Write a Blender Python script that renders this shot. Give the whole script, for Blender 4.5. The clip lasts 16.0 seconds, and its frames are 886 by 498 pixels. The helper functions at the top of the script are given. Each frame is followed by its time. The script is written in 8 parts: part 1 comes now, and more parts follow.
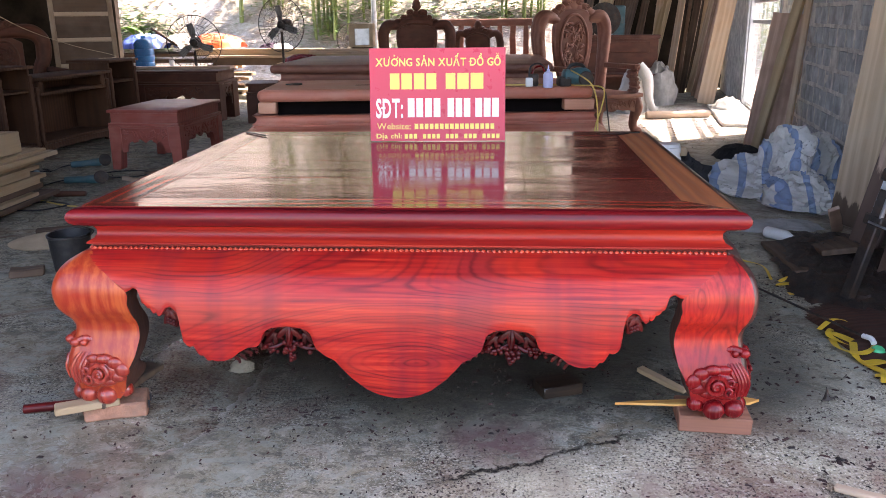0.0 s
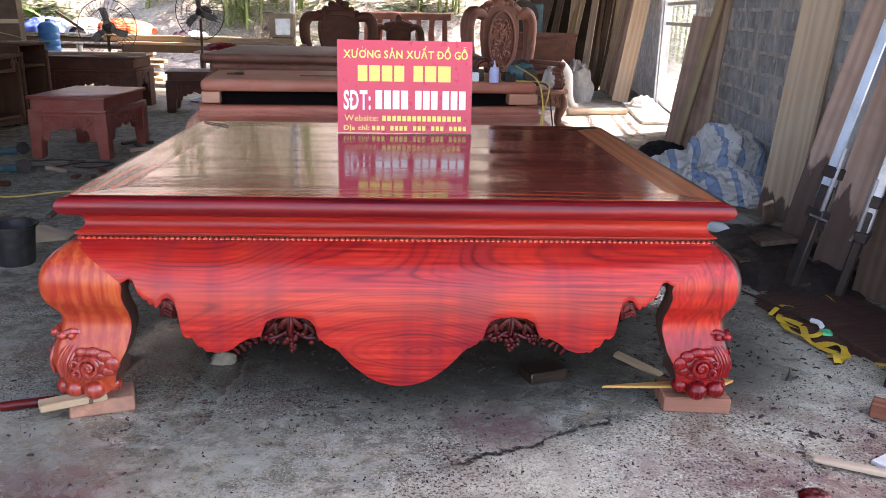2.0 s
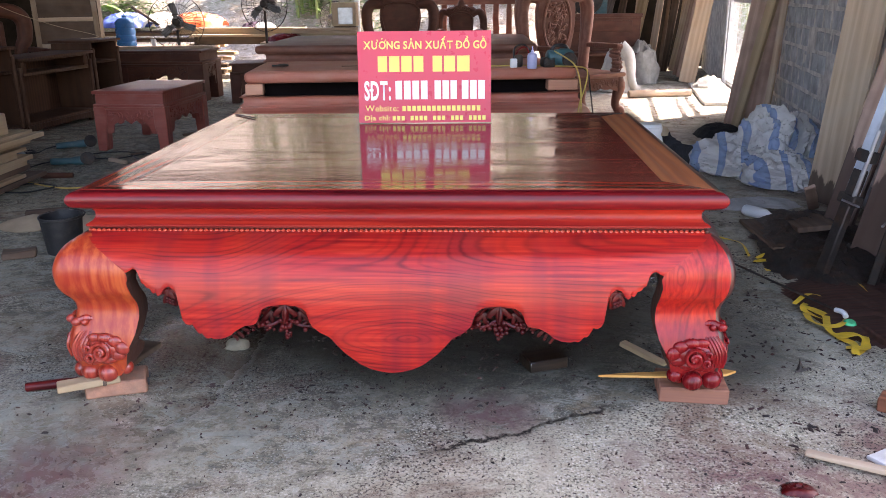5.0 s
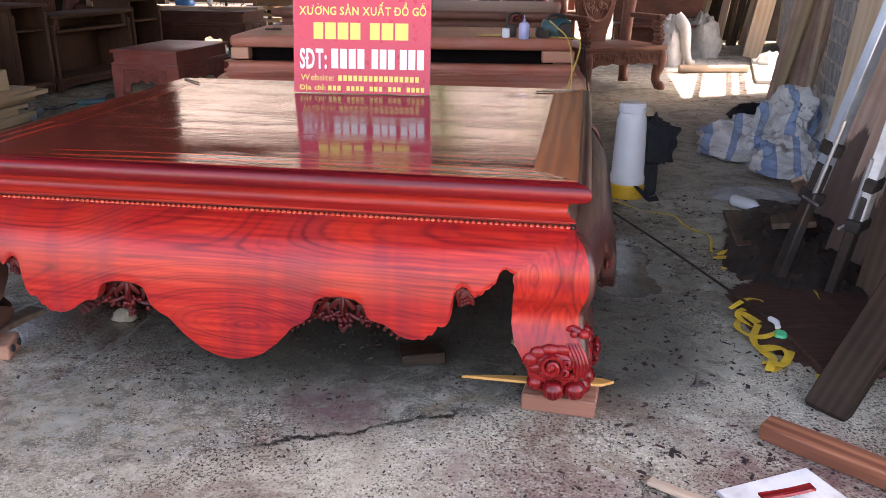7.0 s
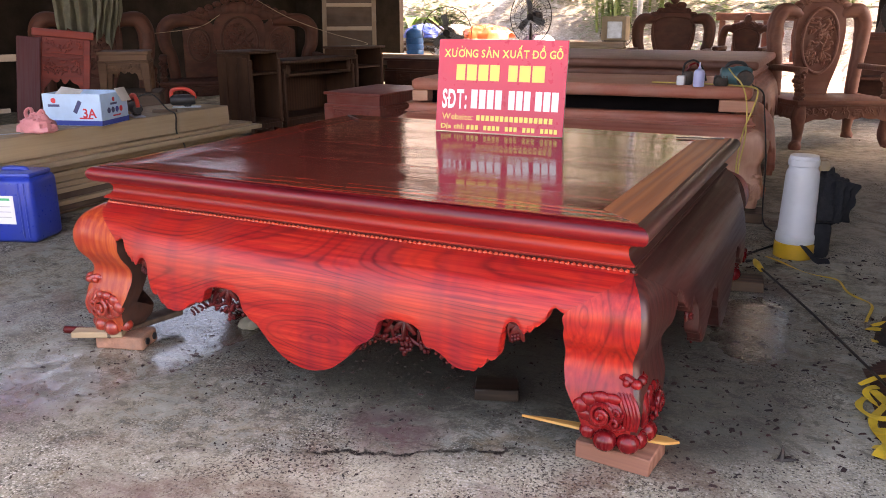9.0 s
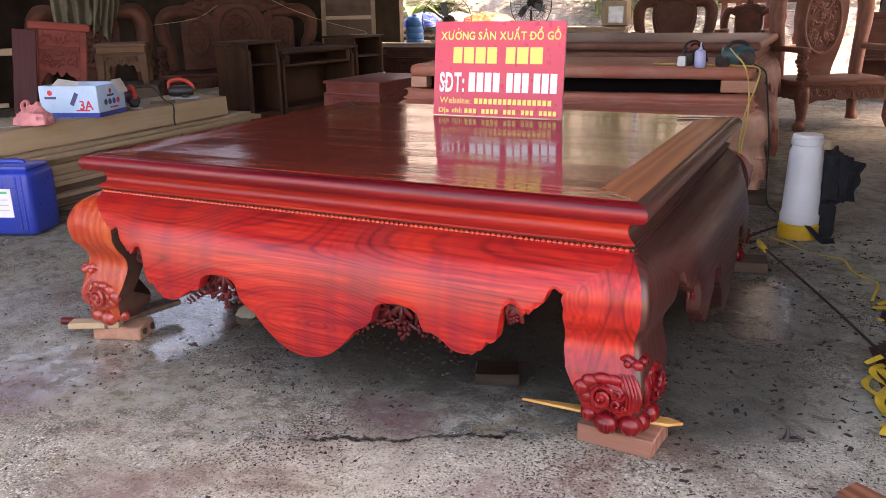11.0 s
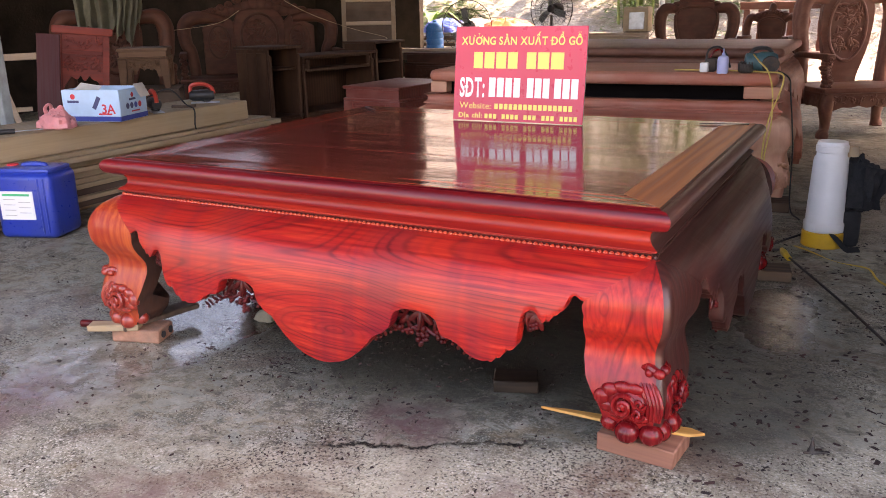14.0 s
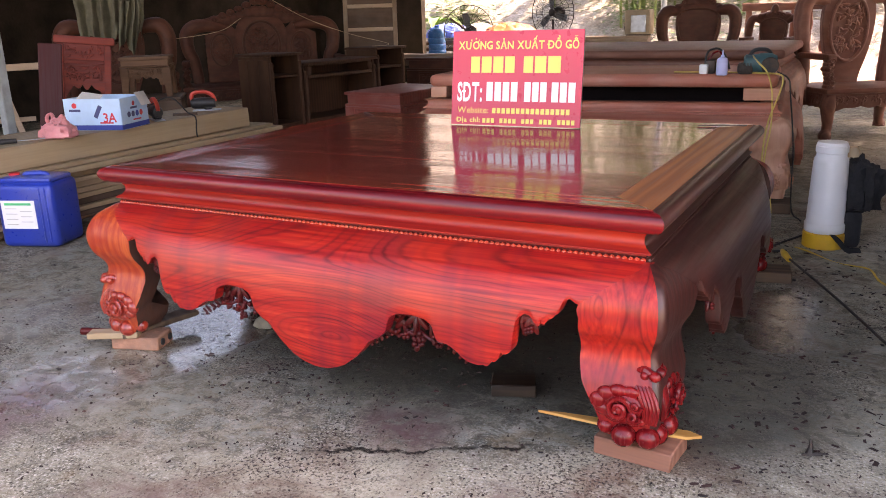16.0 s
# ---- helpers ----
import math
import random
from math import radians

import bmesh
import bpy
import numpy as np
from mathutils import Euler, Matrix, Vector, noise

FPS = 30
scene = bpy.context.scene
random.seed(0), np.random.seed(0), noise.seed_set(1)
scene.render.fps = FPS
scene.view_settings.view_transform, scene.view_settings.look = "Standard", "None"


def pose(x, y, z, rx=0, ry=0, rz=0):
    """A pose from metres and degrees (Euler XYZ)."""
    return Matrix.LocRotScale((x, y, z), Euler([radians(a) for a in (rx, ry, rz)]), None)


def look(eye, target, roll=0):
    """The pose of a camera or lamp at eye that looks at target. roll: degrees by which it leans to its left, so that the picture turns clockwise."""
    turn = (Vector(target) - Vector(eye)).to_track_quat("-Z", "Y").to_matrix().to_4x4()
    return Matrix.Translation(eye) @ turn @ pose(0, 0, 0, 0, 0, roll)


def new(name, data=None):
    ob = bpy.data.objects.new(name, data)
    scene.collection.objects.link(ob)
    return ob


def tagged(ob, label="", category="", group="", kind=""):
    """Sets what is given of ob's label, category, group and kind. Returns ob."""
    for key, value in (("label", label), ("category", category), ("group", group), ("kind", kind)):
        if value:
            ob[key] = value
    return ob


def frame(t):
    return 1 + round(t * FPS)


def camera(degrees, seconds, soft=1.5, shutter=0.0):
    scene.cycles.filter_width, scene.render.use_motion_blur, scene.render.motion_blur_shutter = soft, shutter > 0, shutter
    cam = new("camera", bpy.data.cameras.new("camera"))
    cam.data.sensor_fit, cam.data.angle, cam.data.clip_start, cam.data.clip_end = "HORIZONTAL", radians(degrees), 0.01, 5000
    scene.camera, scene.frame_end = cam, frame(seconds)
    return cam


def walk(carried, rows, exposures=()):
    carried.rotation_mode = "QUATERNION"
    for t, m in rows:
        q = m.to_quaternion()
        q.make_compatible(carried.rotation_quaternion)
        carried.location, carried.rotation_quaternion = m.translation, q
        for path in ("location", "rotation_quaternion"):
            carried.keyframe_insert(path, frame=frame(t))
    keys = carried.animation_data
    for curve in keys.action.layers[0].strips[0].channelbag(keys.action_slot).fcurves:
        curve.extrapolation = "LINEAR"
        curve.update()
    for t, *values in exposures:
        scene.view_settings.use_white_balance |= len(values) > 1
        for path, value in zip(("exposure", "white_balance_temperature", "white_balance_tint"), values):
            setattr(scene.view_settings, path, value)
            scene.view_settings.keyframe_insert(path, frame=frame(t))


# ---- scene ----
# camera and its walk
cam = camera(56.9, 16.0, soft=0.9)
PATH = [
    (0, (0.309, -2.425, 1.29), (0.171, -0.507, 0.743), -0.6),
    (0.5, (0.177, -2.44, 1.287), (0.068, -0.522, 0.729), -0.9),
    (1, (0.015, -2.492, 1.291), (-0.022, -0.571, 0.737), -0.3),
    (1.5, (-0.009, -2.494, 1.288), (0.046, -0.573, 0.737), 1.5),
    (2, (-0.002, -2.48, 1.289), (0.1, -0.562, 0.729), 1.3),
    (2.5, (-0.005, -2.496, 1.292), (0.11, -0.58, 0.732), 0.9),
    (3, (-0.01, -2.511, 1.295), (0.103, -0.593, 0.741), 0.9),
    (3.5, (-0.018, -2.518, 1.3), (0.098, -0.599, 0.75), 1.0),
    (3.7, (-0.016, -2.513, 1.299), (0.097, -0.594, 0.75), 0.9),
    (5.8, (0.56, -2.516, 1.331), (0.363, -0.627, 0.704), -1.4),
    (6, (0.618, -2.494, 1.33), (0.425, -0.606, 0.701), -1.6),
    (6.5, (0.829, -2.376, 1.321), (0.621, -0.494, 0.676), 0.2),
    (7, (1.014, -2.239, 1.316), (0.702, -0.381, 0.644), 0.3),
    (7.5, (1.232, -2.164, 1.268), (0.605, -0.378, 0.624), 0.3),
    (8, (1.44, -2.136, 1.269), (0.578, -0.438, 0.659), 0.6),
    (8.5, (1.501, -2.125, 1.28), (0.628, -0.418, 0.708), 0.0),
    (8.7, (1.504, -2.125, 1.279), (0.642, -0.409, 0.721), -0.0),
    (11, (1.515, -2.087, 1.24), (0.648, -0.381, 0.661), -1.2),
    (11.5, (1.517, -2.062, 1.238), (0.631, -0.366, 0.657), -0.8),
    (12, (1.515, -2.049, 1.238), (0.608, -0.359, 0.672), -0.7),
    (12.5, (1.507, -2.045, 1.232), (0.594, -0.36, 0.659), -0.9),
    (13, (1.508, -2.057, 1.235), (0.604, -0.37, 0.652), -1.2),
    (13.5, (1.508, -2.071, 1.238), (0.608, -0.381, 0.662), -1.1),
    (14, (1.503, -2.072, 1.234), (0.595, -0.382, 0.669), -1.1),
    (14.5, (1.502, -2.085, 1.234), (0.585, -0.397, 0.676), -1.1),
    (15, (1.51, -2.09, 1.236), (0.597, -0.398, 0.685), -1.1),
    (15.5, (1.518, -2.082, 1.235), (0.608, -0.386, 0.692), -1.3),
    (16, (1.533, -2.057, 1.232), (0.61, -0.371, 0.679), -1.8),
]
walk(cam, [(t, look(eye, target, roll)) for t, eye, target, roll in PATH],
     [(0.0, 3.20, 7350, 23), (6.2, 3.20, 7350, 23), (8.0, 3.20, 8550, 29), (16.0, 3.20, 8550, 29)])

# world, sun and exposure
SUN_FROM = Vector((0.50, 0.32, 0.80)).normalized()
world = bpy.data.worlds.new("world")
scene.world = world
world.use_nodes = True
wn = world.node_tree.nodes
wl = world.node_tree.links
wn.clear()
w_out = wn.new("ShaderNodeOutputWorld")
w_bg = wn.new("ShaderNodeBackground")
w_sky = wn.new("ShaderNodeTexSky")
w_sky.sky_type = "NISHITA"
w_sky.sun_disc = False
w_sky.sun_elevation = math.asin(SUN_FROM.z)
w_sky.sun_rotation = math.atan2(SUN_FROM.x, SUN_FROM.y)
w_sky.dust_density = 3.0
w_bg.inputs["Strength"].default_value = 0.15
wl.new(w_sky.outputs[0], w_bg.inputs["Color"])
wl.new(w_bg.outputs[0], w_out.inputs[0])
sun_data = bpy.data.lights.new("sun", "SUN")
sun_data.energy = 2.9
sun_data.angle = radians(0.53)
sun_data.color = (1.0, 0.95, 0.86)
sun = new("sun", sun_data)
sun.matrix_world = look(SUN_FROM * 30, (0, 0, 0))


# materials
class Nodes:
    """A small builder of node materials."""

    def __init__(self, name):
        self.mat = bpy.data.materials.new(name)
        self.mat.use_nodes = True
        self.t = self.mat.node_tree
        self.bsdf = self.t.nodes["Principled BSDF"]
        self.coord = None

    def add(self, kind, **props):
        n = self.t.nodes.new(kind)
        for k, v in props.items():
            setattr(n, k, v)
        return n

    def link(self, a, b):
        self.t.links.new(a, b)

    def co(self, scale=(1, 1, 1), offset=True):
        tc = self.add("ShaderNodeTexCoord")
        mp = self.add("ShaderNodeMapping")
        mp.inputs["Scale"].default_value = scale
        self.link(tc.outputs["Object"], mp.inputs["Vector"])
        if not offset:
            return mp.outputs[0]
        oi = self.add("ShaderNodeObjectInfo")
        mul = self.add("ShaderNodeMath", operation="MULTIPLY")
        mul.inputs[1].default_value = 13.7
        self.link(oi.outputs["Random"], mul.inputs[0])
        ad = self.add("ShaderNodeVectorMath", operation="ADD")
        self.link(mp.outputs[0], ad.inputs[0])
        self.link(mul.outputs[0], ad.inputs[1])
        return ad.outputs[0]

    def noise(self, vec, scale, detail=4, rough=0.55, dist=0.0):
        n = self.add("ShaderNodeTexNoise")
        n.inputs["Scale"].default_value = scale
        n.inputs["Detail"].default_value = detail
        n.inputs["Roughness"].default_value = rough
        n.inputs["Distortion"].default_value = dist
        self.link(vec, n.inputs["Vector"])
        return n.outputs["Fac"]

    def ramp(self, fac, stops):
        r = self.add("ShaderNodeValToRGB")
        e = r.color_ramp.elements
        while len(e) < len(stops):
            e.new(0.5)
        for el, (p, c) in zip(e, stops):
            el.position = p
            el.color = (*c, 1) if len(c) == 3 else c
        self.link(fac, r.inputs[0])
        return r.outputs[0]

    def span(self, fac, a, b, c, d):
        m = self.add("ShaderNodeMapRange")
        for i, v in enumerate((a, b, c, d)):
            m.inputs[i + 1].default_value = v
        self.link(fac, m.inputs[0])
        return m.outputs[0]

    def mix(self, fac, a, b, how="MIX"):
        m = self.add("ShaderNodeMix", data_type="RGBA", blend_type=how)
        for sock, v in ((m.inputs[0], fac), (m.inputs[6], a), (m.inputs[7], b)):
            if hasattr(v, "is_output"):
                self.link(v, sock)
            elif isinstance(v, (int, float)):
                sock.default_value = v
            else:
                sock.default_value = (*v, 1)
        return m.outputs[2]

    def math(self, op, a, b=0.0):
        m = self.add("ShaderNodeMath", operation=op)
        for sock, v in zip(m.inputs, (a, b)):
            if hasattr(v, "is_output"):
                self.link(v, sock)
            else:
                sock.default_value = v
        return m.outputs[0]

    def finish(self, color, rough=0.5, metal=0.0, bump=None, depth=0.002, coat=0.0, coat_rough=0.1, spec=0.5):
        b = self.bsdf.inputs
        for sock, v in ((b["Base Color"], color), (b["Roughness"], rough), (b["Metallic"], metal), (b["Coat Weight"], coat)):
            if hasattr(v, "is_output"):
                self.link(v, sock)
            elif isinstance(v, (int, float)):
                sock.default_value = v
            else:
                sock.default_value = (*v, 1)
        b["Coat Roughness"].default_value = coat_rough
        b["Specular IOR Level"].default_value = spec
        if bump is not None:
            bp = self.add("ShaderNodeBump")
            bp.inputs["Distance"].default_value = depth
            bp.inputs["Strength"].default_value = 1.0
            self.link(bump, bp.inputs["Height"])
            self.link(bp.outputs[0], b["Normal"])
        return self.mat


def wood(name, dark, light, rough=0.6, coat=0.0, rings=9.0, stretch=0.16, dust=None, dust_amount=0.4, grain=1.0, coat_rough=0.12, up=False, swirl=5.0, spec=0.5, foot=None):
    """Timber whose grain runs along the object's x axis, or its z axis (up)."""
    n = Nodes(name)
    v = n.co((1, 1, stretch) if up else (stretch, 1, 1))
    warp = n.noise(v, 2.2, 3)
    wave = n.add("ShaderNodeTexWave", wave_type="BANDS", bands_direction="Y")
    wave.inputs["Scale"].default_value = rings
    wave.inputs["Distortion"].default_value = swirl
    wave.inputs["Detail"].default_value = 3.0
    wave.inputs["Detail Scale"].default_value = 1.2
    n.link(v, wave.inputs["Vector"])
    fib = n.noise(n.co((90, 90, 3.0) if up else (3.0, 90, 90)), 1.0, 3)
    f = n.math("ADD", n.math("MULTIPLY", wave.outputs["Fac"], 0.22), n.math("MULTIPLY", warp, 0.48))
    f = n.math("ADD", f, n.math("MULTIPLY", n.math("ADD", fib, 0.5 / grain - 0.5), 0.36 * grain))
    mid = tuple((a * b) ** 0.5 for a, b in zip(dark, light))
    col = n.ramp(f, [(0.25, dark), (0.5, mid), (0.78, light)])
    rg = n.span(fib, 0.3, 0.7, rough * 0.85, min(1, rough * 1.15))
    if dust:
        d = n.noise(n.co((1, 1, 1)), 5.0, 5)
        col = n.mix(n.span(d, 0.42, 0.68, 0.0, dust_amount), col, dust)
    if foot is not None:
        # soaked end: dark up to an uneven edge
        sep = n.add("ShaderNodeSeparateXYZ")
        n.link(n.co((1, 1, 1), False), sep.inputs[0])
        edge = n.math("ADD", sep.outputs[0], n.math("MULTIPLY", n.math("SUBTRACT", n.noise(n.co((2, 9, 9)), 1.0, 5, 0.6), 0.5), 0.55))
        col = n.mix(n.span(edge, foot, foot + 0.03, 0.82, 0.0), col, (0.055, 0.030, 0.024))
    return n.finish(col, rg, 0, fib, 0.0006, coat, coat_rough, spec)


def plain(name, color, rough=0.5, metal=0.0, vary=0.12, scale=8.0, bump=0.0005, coat=0.0, dirt=None, dirt_amount=0.5, spec=0.5):
    """Painted, plastic or metal surface with slight mottling and dirt."""
    n = Nodes(name)
    v = n.co()
    a = n.noise(v, scale, 5)
    b = n.noise(v, scale * 9, 3)
    lo = tuple(c * (1 - vary) for c in color)
    hi = tuple(min(1, c * (1 + vary)) for c in color)
    col = n.ramp(a, [(0.3, lo), (0.7, hi)])
    if dirt:
        d = n.noise(v, scale * 0.7, 6, 0.65)
        col = n.mix(n.span(d, 0.48, 0.7, 0.0, dirt_amount), col, dirt)
    rg = n.span(b, 0.3, 0.7, max(0.02, rough * 0.8), min(1, rough * 1.2))
    return n.finish(col, rg, metal, b, bump, coat, spec=spec)


def figured(name, eyes, pitch=400.0, strength=1.0):
    """Red-stained rosewood with large flat-sawn figure round the eyes (x, z, flatness)."""
    n = Nodes(name)
    v = n.co((1, 1, 1), False)
    warp = n.noise(v, 1.3, 2, 0.4)
    warp2 = n.noise(n.co((1.4, 3, 3.5), False), 1.0, 2, 0.4)
    sep = n.add("ShaderNodeSeparateXYZ")
    n.link(v, sep.inputs[0])
    fine = n.noise(n.co((2.5, 80, 80), False), 1.0, 4)
    uw = n.math("MULTIPLY", n.math("SUBTRACT", warp, 0.5), 0.24)
    ww = n.math("MULTIPLY", n.math("SUBTRACT", warp2, 0.5), 0.12)

    def eye(cx, cz, flat):
        u = n.math("ADD", n.math("MULTIPLY", n.math("ADD", sep.outputs[0], -cx), flat), uw)
        w = n.math("ADD", n.math("ADD", sep.outputs[2], -cz), ww)
        return n.math("SQRT", n.math("ADD", n.math("MULTIPLY", u, u), n.math("MULTIPLY", w, w)))

    r = eye(*eyes[0])
    for e in eyes[1:]:
        low = n.add("ShaderNodeMath", operation="SMOOTH_MIN")
        n.link(r, low.inputs[0])
        n.link(eye(*e), low.inputs[1])
        low.inputs[2].default_value = 0.12
        r = low.outputs[0]
    ph = n.math("ADD", n.math("MULTIPLY", r, pitch), n.math("MULTIPLY", fine, 2.2))
    band = n.math("SINE", ph)
    slow = n.math("SINE", n.math("MULTIPLY", ph, 0.23))
    sharp = n.math("POWER", n.math("ADD", n.math("MULTIPLY", band, 0.5), 0.5), 3.2)
    patch = n.noise(n.co((1.2, 4, 4), False), 2.6, 3)
    amount = n.math("MULTIPLY", n.span(patch, 0.34, 0.60, 0.25, 0.82), n.span(slow, -1, 1, 0.35, 1.0))
    lines = n.math("MULTIPLY", sharp, amount)
    base = n.ramp(fine, [(0.28, (0.22, 0.006, 0.008)), (0.5, (0.41, 0.017, 0.012)), (0.74, (0.55, 0.042, 0.018))])
    base = n.mix(n.span(slow, -0.2, 1.0, 0.0, 0.30), base, (0.22, 0.010, 0.012))
    broad = n.noise(n.co((4.0, 1, 0.25), False), 1.6, 3)
    base = n.mix(n.span(broad, 0.50, 0.64, 0.0, 0.6), base, (0.17, 0.010, 0.022))
    glow = n.noise(v, 2.2, 2)
    base = n.mix(n.span(glow, 0.5, 0.7, 0.0, 0.45), base, (0.52, 0.048, 0.020))
    col = n.mix(n.math("MULTIPLY", lines, strength), base, (0.055, 0.004, 0.007))
    rg = n.span(fine, 0.3, 0.7, 0.28, 0.40)
    return n.finish(col, rg, 0, fine, 0.0003, 0.16, 0.2, 0.30)


def top_wood(name, dark, light, rough_lo, rough_hi, spec=0.38):
    """Freshly oiled top boards, wet in streaks."""
    n = Nodes(name)
    v = n.co((0.12, 1, 1))
    wave = n.add("ShaderNodeTexWave", wave_type="BANDS", bands_direction="Y")
    wave.inputs["Scale"].default_value = 6.0
    wave.inputs["Distortion"].default_value = 9.0
    wave.inputs["Detail"].default_value = 3.0
    n.link(v, wave.inputs["Vector"])
    fib = n.noise(n.co((2.0, 70, 70)), 1.0, 3)
    f = n.math("ADD", n.math("MULTIPLY", wave.outputs["Fac"], 0.5), n.math("MULTIPLY", fib, 0.5))
    col = n.ramp(f, [(0.2, dark), (0.75, light)])
    dark_streak = n.noise(n.co((0.5, 16, 1)), 1.0, 4, 0.6)
    col = n.mix(n.span(dark_streak, 0.52, 0.68, 0.0, 0.22), col, tuple(c * 0.3 for c in dark))
    wet = n.noise(n.co((1.2, 3.2, 1)), 2.0, 5, 0.6)
    rg = n.span(wet, 0.35, 0.65, rough_lo, rough_hi)
    rip = n.noise(n.co((14, 40, 40)), 1.0, 3)
    drops = n.noise(n.co((110, 150, 60)), 1.0, 2)
    h = n.math("ADD", n.math("MULTIPLY", rip, 0.5), n.math("MULTIPLY", n.math("MULTIPLY", drops, n.span(wet, 0.48, 0.58, 0.0, 1.0)), 1.1))
    return n.finish(col, rg, 0, h, 0.0004, 0.0, 0.05, spec)


def concrete_floor():
    n = Nodes("workshop_concrete")
    v = n.co((1, 1, 1), False)
    big = n.noise(v, 0.9, 6, 0.6, 0.5)
    mid = n.noise(v, 2.6, 7, 0.62, 0.8)
    small = n.noise(v, 13, 6, 0.66, 0.5)
    fine = n.noise(v, 60, 6, 0.72)
    speck = n.noise(v, 130, 2, 0.5)
    pit = n.noise(n.co((1.1, 0.9, 1), False), 105, 2, 0.5)
    grit = n.noise(v, 95, 3, 0.6)
    cluster = n.noise(v, 1.7, 4, 0.6, 0.6)
    sep = n.add("ShaderNodeSeparateXYZ")
    n.link(v, sep.inputs[0])
    X, Y = sep.outputs[0], sep.outputs[1]

    def spot(cx, cy, rx, ry, wobble=0.9, soft=0.3):
        """1 in the middle of an uneven patch, 0 outside."""
        dx = n.math("DIVIDE", n.math("SUBTRACT", X, cx), rx)
        dy = n.math("DIVIDE", n.math("SUBTRACT", Y, cy), ry)
        d = n.math("SQRT", n.math("ADD", n.math("MULTIPLY", dx, dx), n.math("MULTIPLY", dy, dy)))
        return n.span(n.math("ADD", d, n.math("MULTIPLY", n.math("SUBTRACT", mid, 0.5), wobble)), 1.05 - soft, 1.05, 1.0, 0.0)

    def most(*f):
        a = f[0]
        for b in f[1:]:
            a = n.math("MAXIMUM", a, b)
        return a

    col = n.ramp(big, [(0.33, (0.115, 0.103, 0.068)), (0.44, (0.20, 0.186, 0.128)), (0.55, (0.33, 0.305, 0.215)), (0.68, (0.52, 0.480, 0.345))])
    col = n.mix(n.span(mid, 0.46, 0.60, 0.0, 0.6), col, (0.105, 0.096, 0.070))
    col = n.mix(n.span(small, 0.51, 0.62, 0.0, 0.55), col, (0.54, 0.49, 0.40))
    col = n.mix(n.span(small, 0.46, 0.36, 0.0, 0.75), col, (0.070, 0.090, 0.075))
    col = n.mix(n.span(fine, 0.47, 0.38, 0.0, 0.65), col, (0.065, 0.062, 0.050))
    col = n.mix(n.span(fine, 0.54, 0.62, 0.0, 0.6), col, (0.42, 0.40, 0.36))
    # worn top layer: pale aggregate shows in front of the crack and by the wall
    edge = n.math("ADD", n.math("SUBTRACT", Y, n.math("MULTIPLY", n.math("MAXIMUM", X, -0.2), 0.5)), n.math("MULTIPLY", n.math("SUBTRACT", mid, 0.5), 0.7))
    worn = most(n.span(edge, -0.38, -0.50, 0.0, 1.0), n.math("MULTIPLY", spot(1.75, -0.1, 0.75, 0.6, 1.5), 0.5))
    col = n.mix(n.math("MULTIPLY", worn, n.span(X, -0.9, 0.5, 0.15, 0.60)), col, (0.58, 0.525, 0.385))
    # broad tone patches: browner and darker at the left, paler at the right
    col = n.mix(n.math("MULTIPLY", spot(-1.7, 0.2, 1.7, 1.9, 1.0, 0.6), 0.40), col, (0.150, 0.118, 0.080))
    col = n.mix(n.math("MULTIPLY", spot(1.65, 1.2, 0.62, 1.5, 1.2, 0.6), 0.25), col, (0.46, 0.40, 0.29))
    rough_zone = n.math("MAXIMUM", worn, n.span(cluster, 0.40, 0.60, 0.25, 0.7))
    col = n.mix(n.math("MULTIPLY", rough_zone, n.math("MULTIPLY", n.span(mid, 0.36, 0.56, 0.25, 1.0), n.span(speck, 0.58, 0.62, 0.0, 0.8))), col, (0.72, 0.66, 0.54))
    col = n.mix(n.math("MULTIPLY", n.math("MULTIPLY", rough_zone, n.span(small, 0.58, 0.44, 0.0, 1.0)), n.span(pit, 0.44, 0.38, 0.0, 0.8)), col, (0.060, 0.042, 0.030))
    # broken stones of the aggregate, each with its own tone
    stones = n.add("ShaderNodeTexVoronoi", feature="F1")
    stones.inputs["Scale"].default_value = 105.0
    stones.inputs["Randomness"].default_value = 1.0
    n.link(v, stones.inputs["Vector"])
    tone = n.add("ShaderNodeSeparateColor")
    n.link(stones.outputs["Color"], tone.inputs[0])
    body = n.math("MULTIPLY", n.span(stones.outputs["Distance"], 0.36, 0.60, 1.0, 0.0), n.math("MULTIPLY", n.math("MAXIMUM", worn, n.span(cluster, 0.50, 0.62, 0.0, 0.35)), n.span(mid, 0.42, 0.56, 0.15, 1.0)))
    pale = n.math("MULTIPLY", body, n.span(tone.outputs[0], 0.66, 0.70, 0.0, 0.75))
    col = n.mix(pale, col, n.ramp(tone.outputs[1], [(0.0, (0.46, 0.42, 0.33)), (1.0, (0.80, 0.75, 0.64))]))
    col = n.mix(n.math("MULTIPLY", body, n.span(tone.outputs[0], 0.20, 0.16, 0.0, 0.85)), col, (0.050, 0.042, 0.034))
    # flat greenish scabs and thin scraped lines on the trowelled skin
    scab = n.noise(n.co((1, 1.3, 1), False), 7.0, 7, 0.7, 1.4)
    col = n.mix(n.math("MULTIPLY", n.span(scab, 0.54, 0.57, 0.0, 0.55), n.span(worn, 0.0, 1.0, 1.0, 0.2)), col, (0.30, 0.315, 0.26))
    col = n.mix(n.math("MULTIPLY", n.span(scab, 0.44, 0.41, 0.0, 0.6), n.span(worn, 0.0, 1.0, 1.0, 0.5)), col, (0.075, 0.066, 0.050))
    scrape = n.noise(n.co((9, 90, 1), False), 1.0, 3, 0.5, 0.6)
